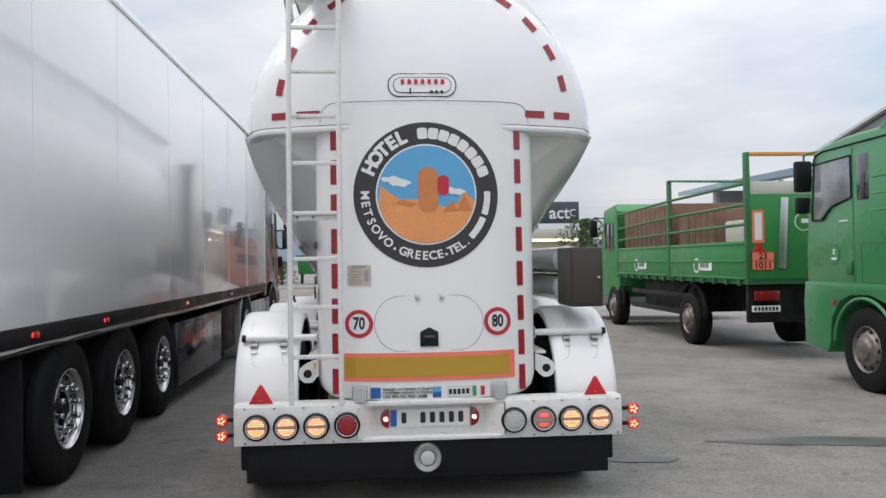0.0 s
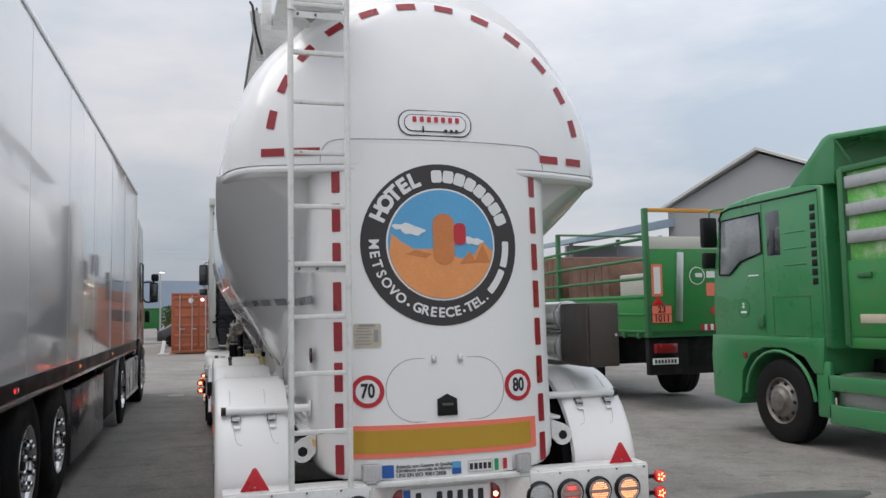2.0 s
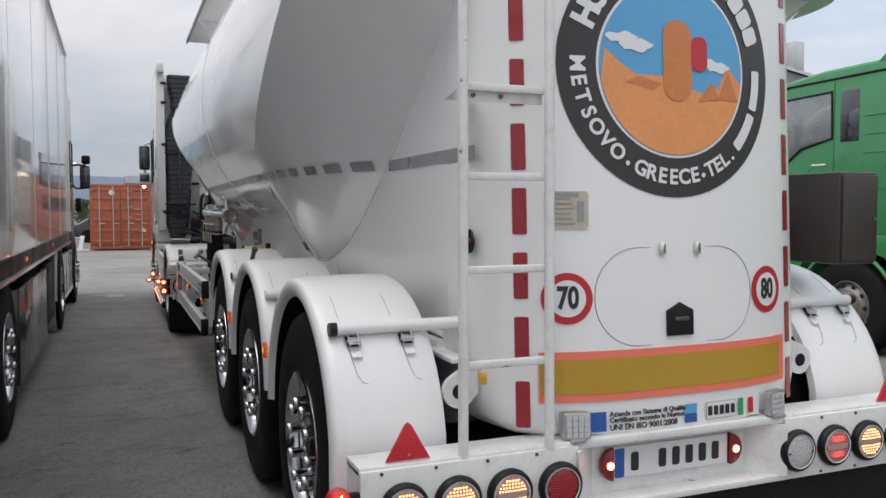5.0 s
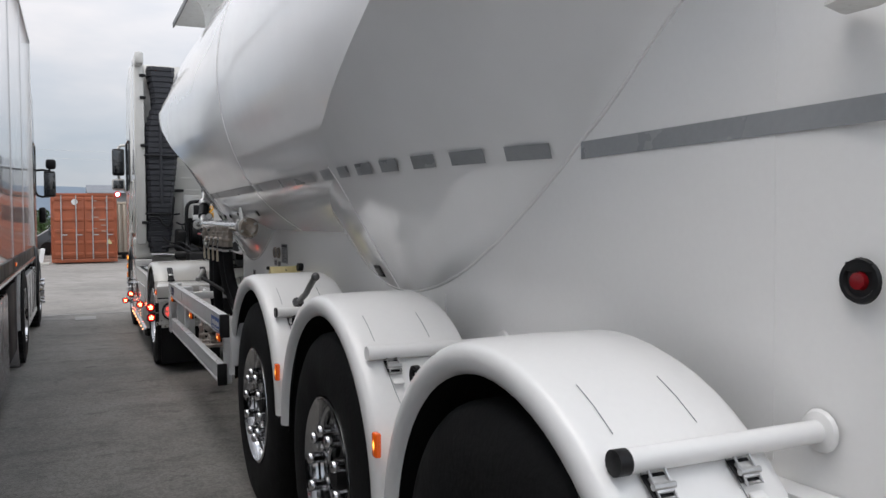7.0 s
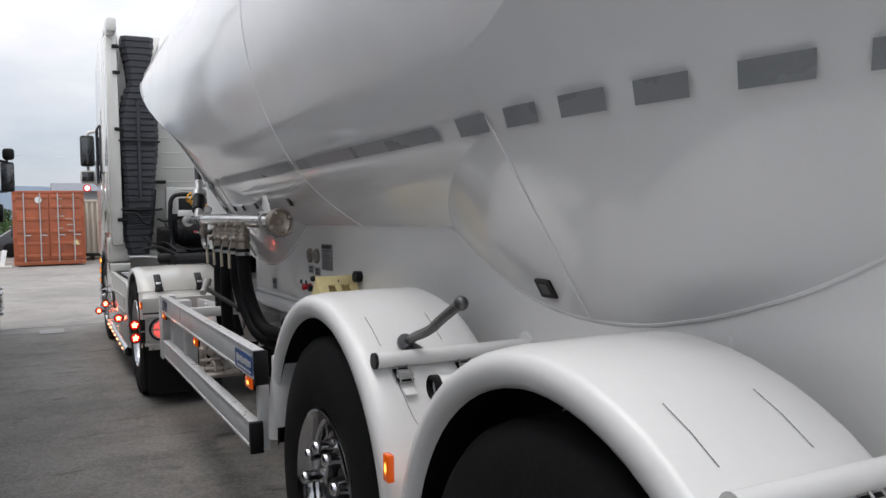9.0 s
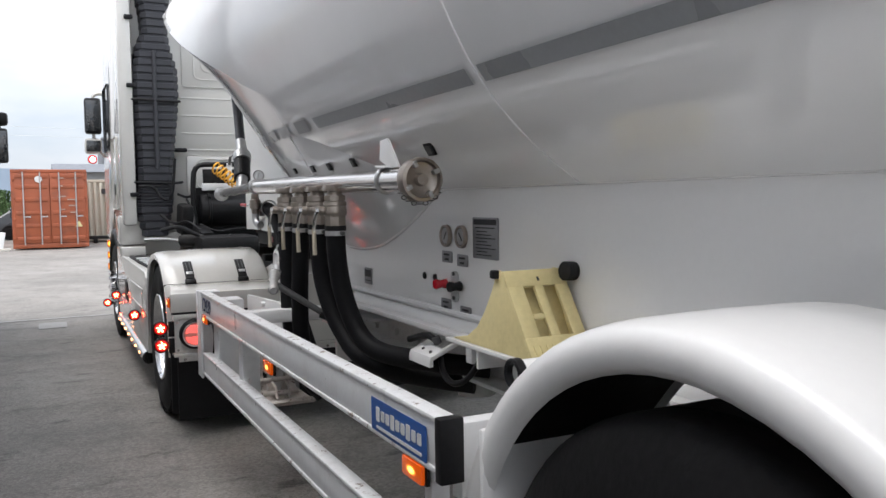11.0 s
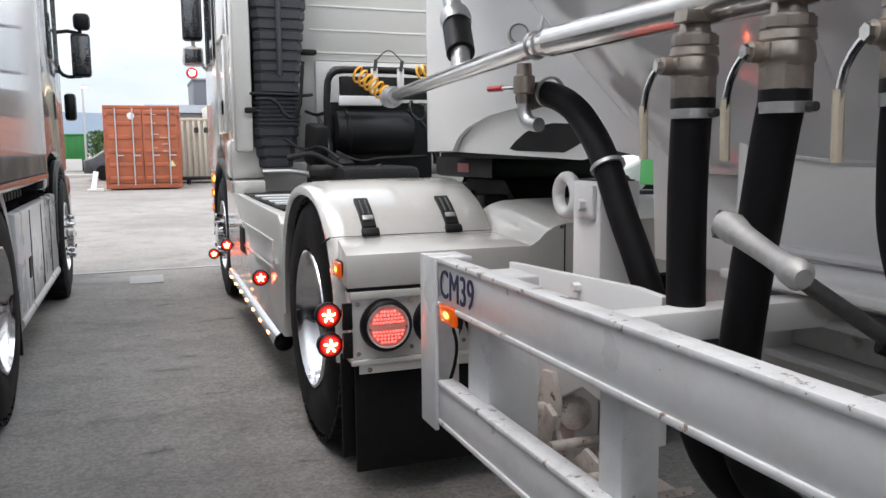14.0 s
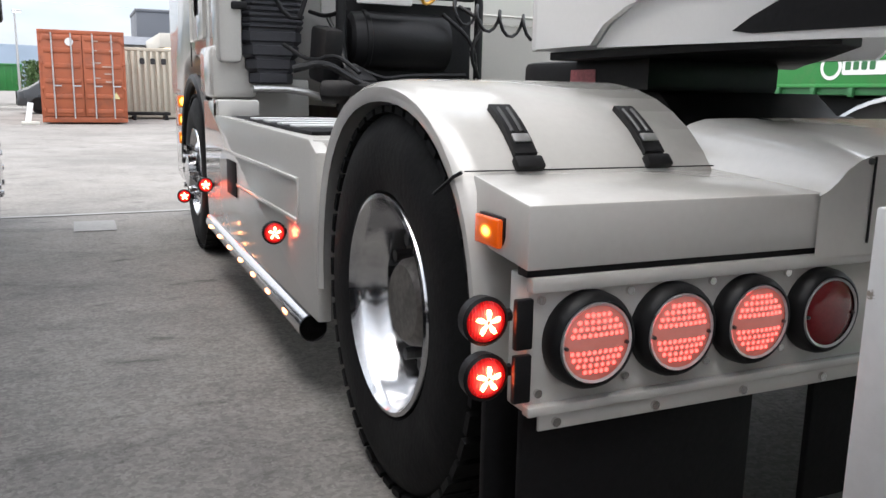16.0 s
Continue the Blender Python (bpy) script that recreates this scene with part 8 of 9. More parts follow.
part("front_face", bx(B(), GX + 0.05, GX + 2.35, 5.45, 5.6, 0.4, 2.0, 0.04), GREEN, gc)
for y in (4.22, -0.4, -1.75):
    big_wheel(GX - 0.01, y, 0.52 + gz, gt)
    part("wheel", tyre_bm(GX + 2.35, y, 0.52 + gz, 0.52, 0.4, 0.1, 1), RUBBER, gt)
part("chassis", bx(B(), GX + 0.7, GX + 1.7, -5.5, 5.2, 0.55, 0.95, 0.02), CHASSIS, gt)
tk = part("fuel_tank", bx(B(), GX + 0.06, GX + 0.6, 2.2, 3.4, 0.2, 0.82, 0.09), CASTAL, gt, "grey fuel tank behind green side rails")
part("side_rail", bx(B(), GX - 0.01, GX + 0.05, -0.0, 3.4, 0.62, 0.8, 0.012), GREEN, tk)
part("side_rail", bx(B(), GX - 0.01, GX + 0.05, -0.0, 3.4, 0.24, 0.46, 0.012), GREEN, tk)
part("side_rail", bx(B(), GX - 0.01, GX + 0.05, 3.35, 3.58, 0.3, 0.95, 0.02), GREEN, tk)
bed = part("load_bed", bx(B(), GX + 0.0, GX + 2.4, -6.0, 3.05, 1.12, 1.25, 0.015), GREEN2, gt, "green slatted load bed")
part("bed_board", bx(B(), GX - 0.005, GX + 0.03, -6.0, 3.05, 1.25, 2.1, 0.008), GREEN2, bed)
part("front_wall", bx(B(), GX, GX + 2.4, 3.02, 3.08, 1.25, 3.1, 0.01), GREEN2, bed)
for y in (3.04, 1.2, -0.6, -2.4, -4.2, -5.95):
    part("bed_post", bx(B(), GX - 0.02, GX + 0.06, y - 0.04, y + 0.04, 1.15, 3.15, 0.01), GREEND, bed)
for z, mt in ((2.36, CASTAL), (2.67, CASTAL), (2.98, CASTAL)):
    part("bed_slat", bx(B(), GX - 0.01, GX + 0.02, -5.9, 2.98, z - 0.07, z + 0.07, 0.006), mt, bed, "bare aluminium bed slat")
part("bed_tarp", bx(B(), GX + 0.03, GX + 0.05, -5.9, 2.98, 2.1, 3.1, 0.006), mat("flaking_green_sheet", (0.12, 0.42, 0.08), 0.6, vary=0.2, scale=4, dirt=(0.6, 0.6, 0.5), dirt_amt=1.0, dirt_scale=3), bed, "bright green sheet with flaking pale patches")
part("top_rail", bx(B(), GX - 0.01, GX + 0.05, -5.95, 3.05, 3.1, 3.17, 0.008), GREEND, bed)
for i, y in enumerate((2.75, 1.0, -0.8)):
    part("bed_latch", bx(B(), GX - 0.03, GX - 0.002, y - 0.1, y + 0.1, 1.9, 1.96, 0.01), GREEND, bed)
part("bed_plate", bx(B(), GX - 0.01, GX - 0.003, 2.5, 2.85, 1.4, 1.5, 0.004), TANP, bed)

FX, FY = 5.6, 7.38
fz = yard_z(FX)
ft = thing("green_flatbed_truck", (FX + 1.2, 10.5, fz), "bright green flatbed gas truck with tall rails and hazard plates", "truck")
fb = part("bed_floor", bx(B(), FX, FX + 2.4, FY, 14.5, 1.12, 1.24, 0.015), GREEND, ft, "green bed of the flatbed")
for y0, y1 in ((FY + 0.06, 10.85), (10.97, 14.45)):
    sd = part("side_board", bx(B(), FX - 0.02, FX + 0.02, y0, y1, 1.2, 1.83, 0.01), GREEN2, fb, "green drop side with a sticker")
    for z in (1.22, 1.5, 1.79):
        part("board_rib", bx(B(), FX - 0.035, FX - 0.018, y0 + 0.04, y1 - 0.04, z - 0.02, z + 0.02, 0.006), GREEN2, sd)
    yc = y0 + 1.6
    bm = B()
    prism(bm, rrect(0.55, 0.17, 0.03, 3), side_m(FX - 0.024, yc, 1.42), 0.002)
    stc = part("sticker", bm, SIGNW, sd, "white logo sticker of plain shapes")
    bm = B()
    prism(bm, ring_poly(0.14, 24), side_m(FX - 0.0245, yc + 0.42, 1.42), 0.002)
    part("sticker_disc", bm, SIGNW, stc)
    bm = B()
    prism(bm, ring_poly(0.1, 24), side_m(FX - 0.027, yc + 0.42, 1.42), 0.002)
    part("sticker_leaf", bm, GREEN2, stc)
    bm = B()
    for i in range(4):
        prism(bm, rrect(0.07, 0.09, 0.015, 3, -0.2 + i * 0.1, 0.01), side_m(FX - 0.027, yc, 1.42), 0.002)
    pieces("sticker_bar", bm, GREEND, stc)
    for k in range(7):
        part("side_hook", bx(B(), FX - 0.05, FX - 0.0, y0 + 0.2 + k * 0.5, y0 + 0.26 + k * 0.5, 1.1, 1.2, 0.008), GREEND, sd)
for y, h in ((FY + 0.04, 3.26), (10.91, 3.15), (14.47, 2.75)):
    part("corner_post", bx(B(), FX - 0.03, FX + 0.05, y - 0.05, y + 0.05, 1.12, h, 0.01), GREEND, fb)
    part("corner_post", bx(B(), FX + 2.35, FX + 2.43, y - 0.05, y + 0.05, 1.12, h, 0.01), GREEND, fb)
for z0, z1 in ((2.1, 2.02), (2.42, 2.3), (2.76, 2.65)):
    part("side_rail", tube(B(), [(FX + 0.0, FY + 0.04, z0), (FX + 0.0, 10.91, z0 - 0.03), (FX + 0.0, 14.47, z1)], 0.028, 8), GREEND, fb)
part("side_rail", tube(B(), [(FX, FY + 0.04, 2.79), (FX, 10.91, 3.14)], 0.022, 8), GREEND, fb)
part("top_bar", bx(B(), FX - 0.02, FX + 2.42, FY + 0.0, FY + 0.08, 3.2, 3.26, 0.008), ORBAR, fb, "orange-painted top bar")
for y0, y1, h in ((8.9, 10.7, 2.45), (11.1, 14.3, 2.7)):
    cr_ = part("crate_load", bx(B(), FX + 0.12, FX + 2.2, y0, y1, 1.24, h, 0.02), CRATE, fb, "brown boarded load")
    for k in range(int((y1 - y0) / 0.3)):
        part("board", bx(B(), FX + 0.1, FX + 0.125, y0 + k * 0.3 + 0.01, y0 + k * 0.3 + 0.28, 1.26, h - 0.02, 0.004), CRATE, cr_)
part("pale_load", bx(B(), FX + 0.2, FX + 2.1, FY + 0.3, 8.7, 1.24, 2.2, 0.03), WALLW, fb)
tw = part("tail_wall", bx(B(), FX + 0.04, FX + 2.36, FY + 0.0, FY + 0.05, 1.15, 2.58, 0.01), GREEN2, ft, "green tailboard with warning stickers")
part("tail_top", bx(B(), FX + 0.04, FX + 2.36, FY + 0.01, FY + 0.04, 2.58, 2.79, 0.006), WALLW, tw)


def tail_plate(cx, cz, w, h, mt, lift, name, parent, label=""):
    bm = B()
    prism(bm, rrect(w, h, min(w, h) * 0.06, 2, cx, cz), shift(0, FY - lift, 0) @ BACK, 0.003)
    return part(name, bm, mt, parent, label)


rf = tail_plate(FX + 0.17, 2.06, 0.2, 0.53, ORREF, 0.004, "reflector_board", tw, "upright orange-edged reflector")
tail_plate(FX + 0.17, 2.06, 0.12, 0.44, SIGNW, 0.008, "reflector_field", rf)
bm = B()
prism(bm, [(FX + 0.06, 1.655), (FX + 0.28, 1.655), (FX + 0.17, 1.8)], shift(0, FY - 0.004, 0) @ BACK, 0.006)
part("triangle_reflector", bm, REDPL, tw, "red triangular reflector")
hz = tail_plate(FX + 0.24, 1.5, 0.38, 0.3, INK, 0.004, "hazard_plate", tw, "orange hazard plate reading 23 over 1011")
for cz, tx in ((1.573, "23"), (1.427, "1011")):
    tail_plate(FX + 0.24, cz, 0.36, 0.135, ORREF, 0.008, "plate_field", hz)
    bm = B()
    glyphs(bm, tx, shift(FX + 0.24, FY - 0.012, cz) @ BACK, 0.15, 0.004)
    pieces("numeral", bm, INK, hz)
part("pale_board", obx(B(), shift(FX + 0.58, FY - 0.02, 1.95) @ pose(0, 0, 0, 0, 3.5, 0), 0.13, 0.02, 1.15, 0.006), CASTAL, tw, "leaning pale metal board")
cl = tail_plate(FX + 0.93, 2.13, 0.3, 0.3, GREEN2, 0.002, "round_logo", tw, "white ring logo")
bm = B()
prism(bm, ring_poly(0.15, 28, FX + 0.93, 2.13), shift(0, FY - 0.004, 0) @ BACK, 0.003)
part("logo_ring", bm, SIGNW, cl)
bm = B()
prism(bm, ring_poly(0.133, 28, FX + 0.93, 2.13), shift(0, FY - 0.008, 0) @ BACK, 0.003)
part("logo_field", bm, GREEN2, cl)
tail_plate(FX + 0.96, 2.14, 0.13, 0.07, SIGNW, 0.012, "logo_leaf", cl)
tail_plate(FX + 1.19, 2.15, 0.16, 0.11, SIGNW, 0.006, "logo_bar", cl)
tail_plate(FX + 1.2, 1.9, 0.2, 0.22, ORREF, 0.004, "orange_panel", tw, "orange warning panel")
bm = B()
prism(bm, [(FX + 1.15, 1.55), (FX + 1.3, 1.7), (FX + 1.45, 1.55), (FX + 1.3, 1.4)], shift(0, FY - 0.004, 0) @ BACK, 0.003)
part("diamond_label", bm, REDPL, tw, "red diamond label")
for i in range(6):
    tail_plate(FX + 1.0 + i * 0.06, 1.27, 0.05, 0.1, SIGNW if i % 2 else REDPAINT, 0.006, "stripe_block", tw)
tl = part("tail_lamp", bx(B(), FX + 0.1, FX + 0.5, FY - 0.02, FY + 0.08, 0.86, 1.02, 0.01), LREDOFF, ft, "red tail lamp cluster")
part("tail_plate", bx(B(), FX + 0.05, FX + 0.52, FY + 0.0, FY + 0.02, 0.68, 0.78, 0.004), SIGNW, ft, "number plate with dark bars")
for i in range(7):
    part("plate_bar", prism(B(), rrect(0.04, 0.06, 0.006, 2, FX + 0.1 + i * 0.06, 0.73), shift(0, FY - 0.002, 0) @ BACK, 0.002), INK, ft)
part("chassis", bx(B(), FX + 0.75, FX + 1.65, FY + 0.1, 16.0, 0.6, 1.12, 0.02), CHASSIS, ft)
part("tail_beam", bx(B(), FX + 0.04, FX + 2.36, FY + 0.1, FY + 0.22, 0.5, 1.1, 0.02), CHASSIS, ft)
part("guard_rail", bx(B(), FX + 0.05, FX + 0.1, 10.0, 13.6, 0.78, 0.88, 0.01), CHASSIS, ft)
part("guard_rail", bx(B(), FX + 0.05, FX + 0.1, 10.0, 13.6, 0.45, 0.55, 0.01), CHASSIS, ft)
part("under_box", bx(B(), FX + 0.3, FX + 2.1, 10.2, 13.4, 0.5, 1.1, 0.05), CHASSIS, ft)
for y in (10.08, 15.1):
    big_wheel(FX + 0.03, y, 0.5 + fz, ft, -1, RIMD, 0.5)
    part("wheel", tyre_bm(FX + 2.4, y, 0.5 + fz, 0.5, 0.45, 0.1, 1), RUBBER, ft)
    part("guard", tube(B(), [(FX + 0.15, y + 0.6 * math.cos(radians(a)), 0.5 + 0.58 * math.sin(radians(a))) for a in range(-5, 186, 10)], 0.05, 8), FLAP, ft)
bm = B()
prism(bm, [(14.6, 0.9), (14.6, 2.75), (14.9, 2.95), (15.9, 2.85), (16.2, 1.9), (16.25, 0.6), (14.9, 0.6)], SIDE @ shift(0, 0, FX + 0.05), 2.3, 0.05)
fc = part("cab", bm, GREEN2, ft, "green day cab")
part("side_window", bx(B(), FX + 0.04, FX + 0.06, 15.0, 15.75, 1.8, 2.5, 0.03), GLASS, fc)
part("mirror", bx(B(), FX - 0.3, FX - 0.1, 15.95, 16.05, 2.15, 2.6, 0.03), BLACK, fc, "black door mirror")
part("mirror_arm", tube(B(), [(FX + 0.06, 15.8, 2.65), (FX - 0.2, 16.0, 2.66), (FX - 0.2, 16.0, 2.5)], 0.018, 8), BLACK, fc)


# ---------------------------------------------------------------- containers and distance
def container(name, x0, x1, y0, y1, h, mt, label):
    c = thing(name, ((x0 + x1) / 2, (y0 + y1) / 2, 0), label, "container", "shipping containers")
    part("shell", bx(B(), x0 + 0.03, x1 - 0.03, y0 + 0.06, y1, 0.1, h - 0.02), mt, c)
    for x in (x0, x1 - 0.09):
        part("corner_post", bx(B(), x, x + 0.09, y0, y0 + 0.12, 0.05, h, 0.01), mt, c)
    part("header", bx(B(), x0, x1, y0, y0 + 0.1, h - 0.11, h, 0.01), mt, c)
    part("sill", bx(B(), x0, x1, y0, y0 + 0.1, 0.05, 0.2, 0.01), mt, c)
    for x in (x0, x1 - 0.16):
        for z in (0.05, h - 0.12):
            part("corner_casting", bx(B(), x, x + 0.16, y0 - 0.01, y0 + 0.16, z, z + 0.12, 0.012), mt, c)
    return c


co = container("orange_container", -2.92, -0.68, 31.9, 44.0, 2.6, CONTO, "rusty orange shipping container with doors and lock rods")
co.matrix_basis = shift(-1.76, 38, 0) @ pose(0, 0, 0, 0, 0, 0)
mid = -1.76
for s in (-1, 1):
    x0, x1 = (mid - 1.04, mid - 0.01) if s < 0 else (mid + 0.01, mid + 1.04)
    d = part("door", bx(B(), x0, x1, 31.93, 31.99, 0.22, 2.48, 0.008), CONTO, co, "orange corrugated container door")
    for z in (0.3, 0.72, 1.14, 1.56, 1.98, 2.32):
        part("door_rib", bx(B(), x0 + 0.05, x1 - 0.05, 31.905, 31.935, z, z + 0.13, 0.015), CONTO, d)
    for fx in (0.26, 0.74):
        x = x0 + (x1 - x0) * fx
        part("lock_rod", cyl(B(), (x, 31.88, 0.16), (x, 31.88, 2.52), 0.022, 8), CASTAL, d)
        part("rod_handle", bx(B(), x - 0.02, x + 0.2, 31.86, 31.88, 1.05, 1.09, 0.006), CASTAL, d)
    for z in (0.4, 1.0, 1.7, 2.3):
        part("hinge", bx(B(), (x0 - 0.05) if s < 0 else (x1 - 0.02), (x0 + 0.02) if s < 0 else (x1 + 0.05), 31.9, 31.93, z - 0.05, z + 0.05, 0.006), CONTO, d)
for i, (x, z, w) in enumerate(((0.3, 2.32, 0.3), (0.72, 2.32, 0.2), (0.28, 2.06, 0.25), (0.7, 2.06, 0.22), (0.3, 1.72, 0.5), (0.6, 1.62, 0.6), (0.62, 1.42, 0.5), (0.3, 1.3, 0.35), (0.62, 1.2, 0.4))):
    part("marking_bar", prism(B(), rrect(w * 0.5, 0.04, 0.01, 1, mid + x + 0.05, z), shift(0, 31.9, 0) @ BACK, 0.003), CONTM, co)
bm = B()
prism(bm, ring_poly(0.11, 20, mid - 0.32, 2.28), shift(0, 31.9, 0) @ BACK, 0.003)
part("round_mark", bm, SIGNW, co)
bm = B()
prism(bm, [(mid + 0.72, 0.72), (mid + 0.94, 0.72), (mid + 0.83, 0.92)], shift(0, 31.9, 0) @ BACK, 0.003)
part("warning_mark", bm, YELLOW, co)

cw = container("cream_container", -0.55, 5.5, 36.5, 39.0, 2.4, CONTC, "cream corrugated shipping container seen from its side")
for i in range(30):
    x = -0.4 + i * 0.2
    part("wall_rib", bx(B(), x, x + 0.1, 36.47, 36.56, 0.2, 2.28, 0.02), CONTC, cw)
for i in range(3):
    part("marking_bar", prism(B(), rrect(0.16, 0.2, 0.03, 2, 0.15 + i * 0.35, 1.95), shift(0, 36.465, 0) @ BACK, 0.003), INK, cw)
pl_ = thing("timber_pallet", (-3.3, 31.7, 0), "pale timber offcuts by the orange container", "pallet")
part("board", bx(B(), -3.4, -2.95, 31.5, 31.9, 0.0, 0.08, 0.01), WALLW, pl_)
part("board", obx(B(), shift(-3.2, 31.8, 0.3) @ pose(0, 0, 0, 0, 10, 0), 0.15, 0.1, 0.6, 0.01), SIGNW, pl_)
tr_ = thing("low_trailer_frame", (0.0, 35.6, 0), "dark low metal frame on the ground", "frame")
part("beam", bx(B(), -0.5, 0.9, 35.3, 35.4, 0.16, 0.26, 0.02), CHASSIS, tr_)
part("beam", bx(B(), -0.5, 0.9, 36.0, 36.1, 0.16, 0.26, 0.02), CHASSIS, tr_)
for x in (-0.3, 0.7):
    part("foot", bx(B(), x, x + 0.12, 35.3, 36.1, 0.0, 0.16, 0.02), CHASSIS, tr_)

sk_ = thing("green_skip", (-5.6, 59, 0), "bright green slatted skip on a dark stand", "skip")
part("body", prism(B(), [(-6.55, 0.75), (-4.75, 0.75), (-4.6, 2.2), (-6.7, 2.2)], shift(0, 59.8, 0) @ BACK, 1.6, 0.02), GREEN2, sk_)
for i in range(6):
    part("rib", bx(B(), -6.5 + i * 0.34, -6.42 + i * 0.34, 58.14, 58.22, 0.78, 2.18, 0.01), GREEN2, sk_)
part("rim", bx(B(), -6.75, -4.55, 58.12, 58.24, 2.14, 2.24, 0.01), GREEN2, sk_)
for x in (-6.4, -5.0):
    part("leg", bx(B(), x, x + 0.12, 58.3, 59.6, 0.0, 0.76, 0.01), CHASSIS, sk_)

db = thing("dark_tower_building", (3.8, 72, 0), "dark grey windowless block behind a low roof", "building")
part("wall", bx(B(), 2.37, 5.2, 70, 76, 0, 6.5, 0.05), DARKW, db)
part("parapet", bx(B(), 2.32, 5.25, 69.95, 76.05, 6.4, 6.62, 0.03), DARKW, db)
hl = thing("low_hall", (6, 62, 0), "low hall with a pale pitched roof", "building")
part("wall", bx(B(), -1.0, 16, 58, 66, 0, 3.5, 0.05), SHED, hl)
bm = B()
prism(bm, [(57.6, 3.5), (62, 4.2), (66.4, 3.5)], SIDE @ shift(0, 0, -1.3), 17.6)
part("roof", bm, DARKW, hl, "dark pitched roof")

sh = thing("grey_shed", (24, 30, 0), "large grey shed with a pale pitched roof", "building")
u = Vector((0.434, -0.9, 0)).normalized()
w = Vector((0.9, 0.434, 0)).normalized()
o = Vector((19.0, 28.3, -0.2))
mm = Matrix((u, (0, 0, 1), w)).transposed().to_4x4()
mm.translation = o
bm = B()
prism(bm, [(0, 0), (9, 0), (9, 6.3), (4.5, 8.2), (0, 6.3)], mm, 34)
part("wall", bm, SHED, sh)
for a, b, ha, hb in ((-0.3, 4.5, 6.22, 8.32), (4.5, 9.3, 8.32, 6.22)):
    bm = B()
    prism(bm, [(a, ha), (b, hb), (b, hb + 0.12), (a, ha + 0.12)], mm @ shift(0, 0, -0.3), 34.6)
    part("roof", bm, SHEDR, sh, "pale corrugated roof")
part("ridge_vent", bx(B(), 27.5, 28.2, 26.8, 27.5, 7.9, 9.4, 0.05), CASTAL, sh)
cn = thing("blue_canopy", (16.5, 30, 0), "pale blue flat canopy on posts", "canopy")
bm = B()
prism(bm, [(14.2, 4.55), (19.5, 5.35), (19.5, 5.75), (14.2, 4.75)], shift(0, 33, 0) @ BACK, 5)
part("roof", bm, mat("pale_blue_sheet", (0.3, 0.38, 0.46), 0.5, vary=0.05), cn)
part("wall", bx(B(), 16.0, 20.5, 32.9, 33.2, 0, 4.8, 0.02), SHED, cn)
for x in (14.6, 17.0):
    part("post", bx(B(), x, x + 0.15, 29.5, 29.65, 0, 4.8, 0.01), SHED, cn)

ps = thing("filling_station", (9, 52, 0), "lit filling station canopy with a dark sign on the roof", "building")
part("canopy", bx(B(), 2.0, 15.5, 50, 58, 3.05, 3.75, 0.05), WALLW, ps)
part("canopy_lights", bx(B(), 2.3, 15.2, 50.3, 57.6, 3.0, 3.05), CANLIT, ps, "warm lit canopy underside")
part("shop_wall", bx(B(), 2.5, 15, 59, 62, 0, 3.0, 0.02), WALLW, ps)
for x in (3.5, 9.0, 14.5):
    part("post", bx(B(), x, x + 0.35, 53.5, 53.85, 0, 3.05, 0.02), DARKW, ps)
for x in (5.2, 7.6, 10.5, 12.6):
    part("shop_window", bx(B(), x, x + 1.4, 58.9, 59.02, 0.8, 2.3, 0.02), CANLIT, ps)
sg_ = part("roof_sign", bx(B(), 10.2, 13.6, 50.1, 50.4, 4.1, 5.6, 0.04), SIGND, ps, "dark sign with pale letters act and a green bar")
bm = B()
glyphs(bm, "act", shift(12.2, 50.08, 4.8) @ BACK, 1.2, 0.02)
pieces("letter", bm, SIGNW, sg_)
bm = B()
tube(bm, [(13.2 + 0.22 * math.cos(radians(a)), 50.08, 4.82 + 0.22 * math.sin(radians(a))) for a in range(40, 320, 20)], 0.035, 6)
part("sign_mark", bm, SIGNW, sg_)
part("sign_bar", bx(B(), 10.3, 11.2, 50.05, 50.1, 4.5, 5.0, 0.02), GREEN2, sg_)
for x in (10.6, 13.2):
    part("sign_post", bx(B(), x, x + 0.12, 50.2, 50.3, 3.75, 4.1), DARKW, ps)


def small_car(x, y, mt, label, face=0):
    c = thing("parked_car", (x, y, 0), label, "car", "parked cars")
    bm = B()
    prism(bm, [(-2.0, 0.3), (2.0, 0.3), (2.05, 0.65), (1.9, 0.85), (1.1, 0.95), (0.55, 1.4), (-0.9, 1.45), (-1.6, 1.0), (-2.0, 0.85)], shift(x, y, 0) @ BACK @ shift(0, 0, -0.85), 1.7, 0.1)
    part("body", bm, mt, c, "", 50)
    part("side_glass", bx(B(), x - 1.2, x + 0.75, y - 0.87, y - 0.85, 0.95, 1.32, 0.02), GLASS, c)
    for dx in (-1.25, 1.25):
        w_ = part("wheel", lathe(B(), [(0.0, -0.02), (0.18, -0.02), (0.19, 0.0), (0.31, 0.0), (0.32, 0.1), (0.32, 0.2), (0.0, 0.2)], shift(x + dx, y - 0.86, 0.32) @ pose(0, 0, 0, 0, 0, 90), 20), RUBBER, c)
    return c


small_car(-2.0, 42.0, mat("dark_car_paint", (0.04, 0.045, 0.05), 0.3, coat=0.5), "dark parked hatchback far across the yard")
small_car(7.5, 17.5, mat("silver_car_paint", (0.45, 0.46, 0.47), 0.3, coat=0.5), "silver parked hatchback beyond the trucks")
kb = single("kerb", bx(B(), -60, 40, 46.0, 46.3, -0.05, 0.14, 0.02), KERB, "pale kerb along the far edge of the yard", "kerb", "structure")

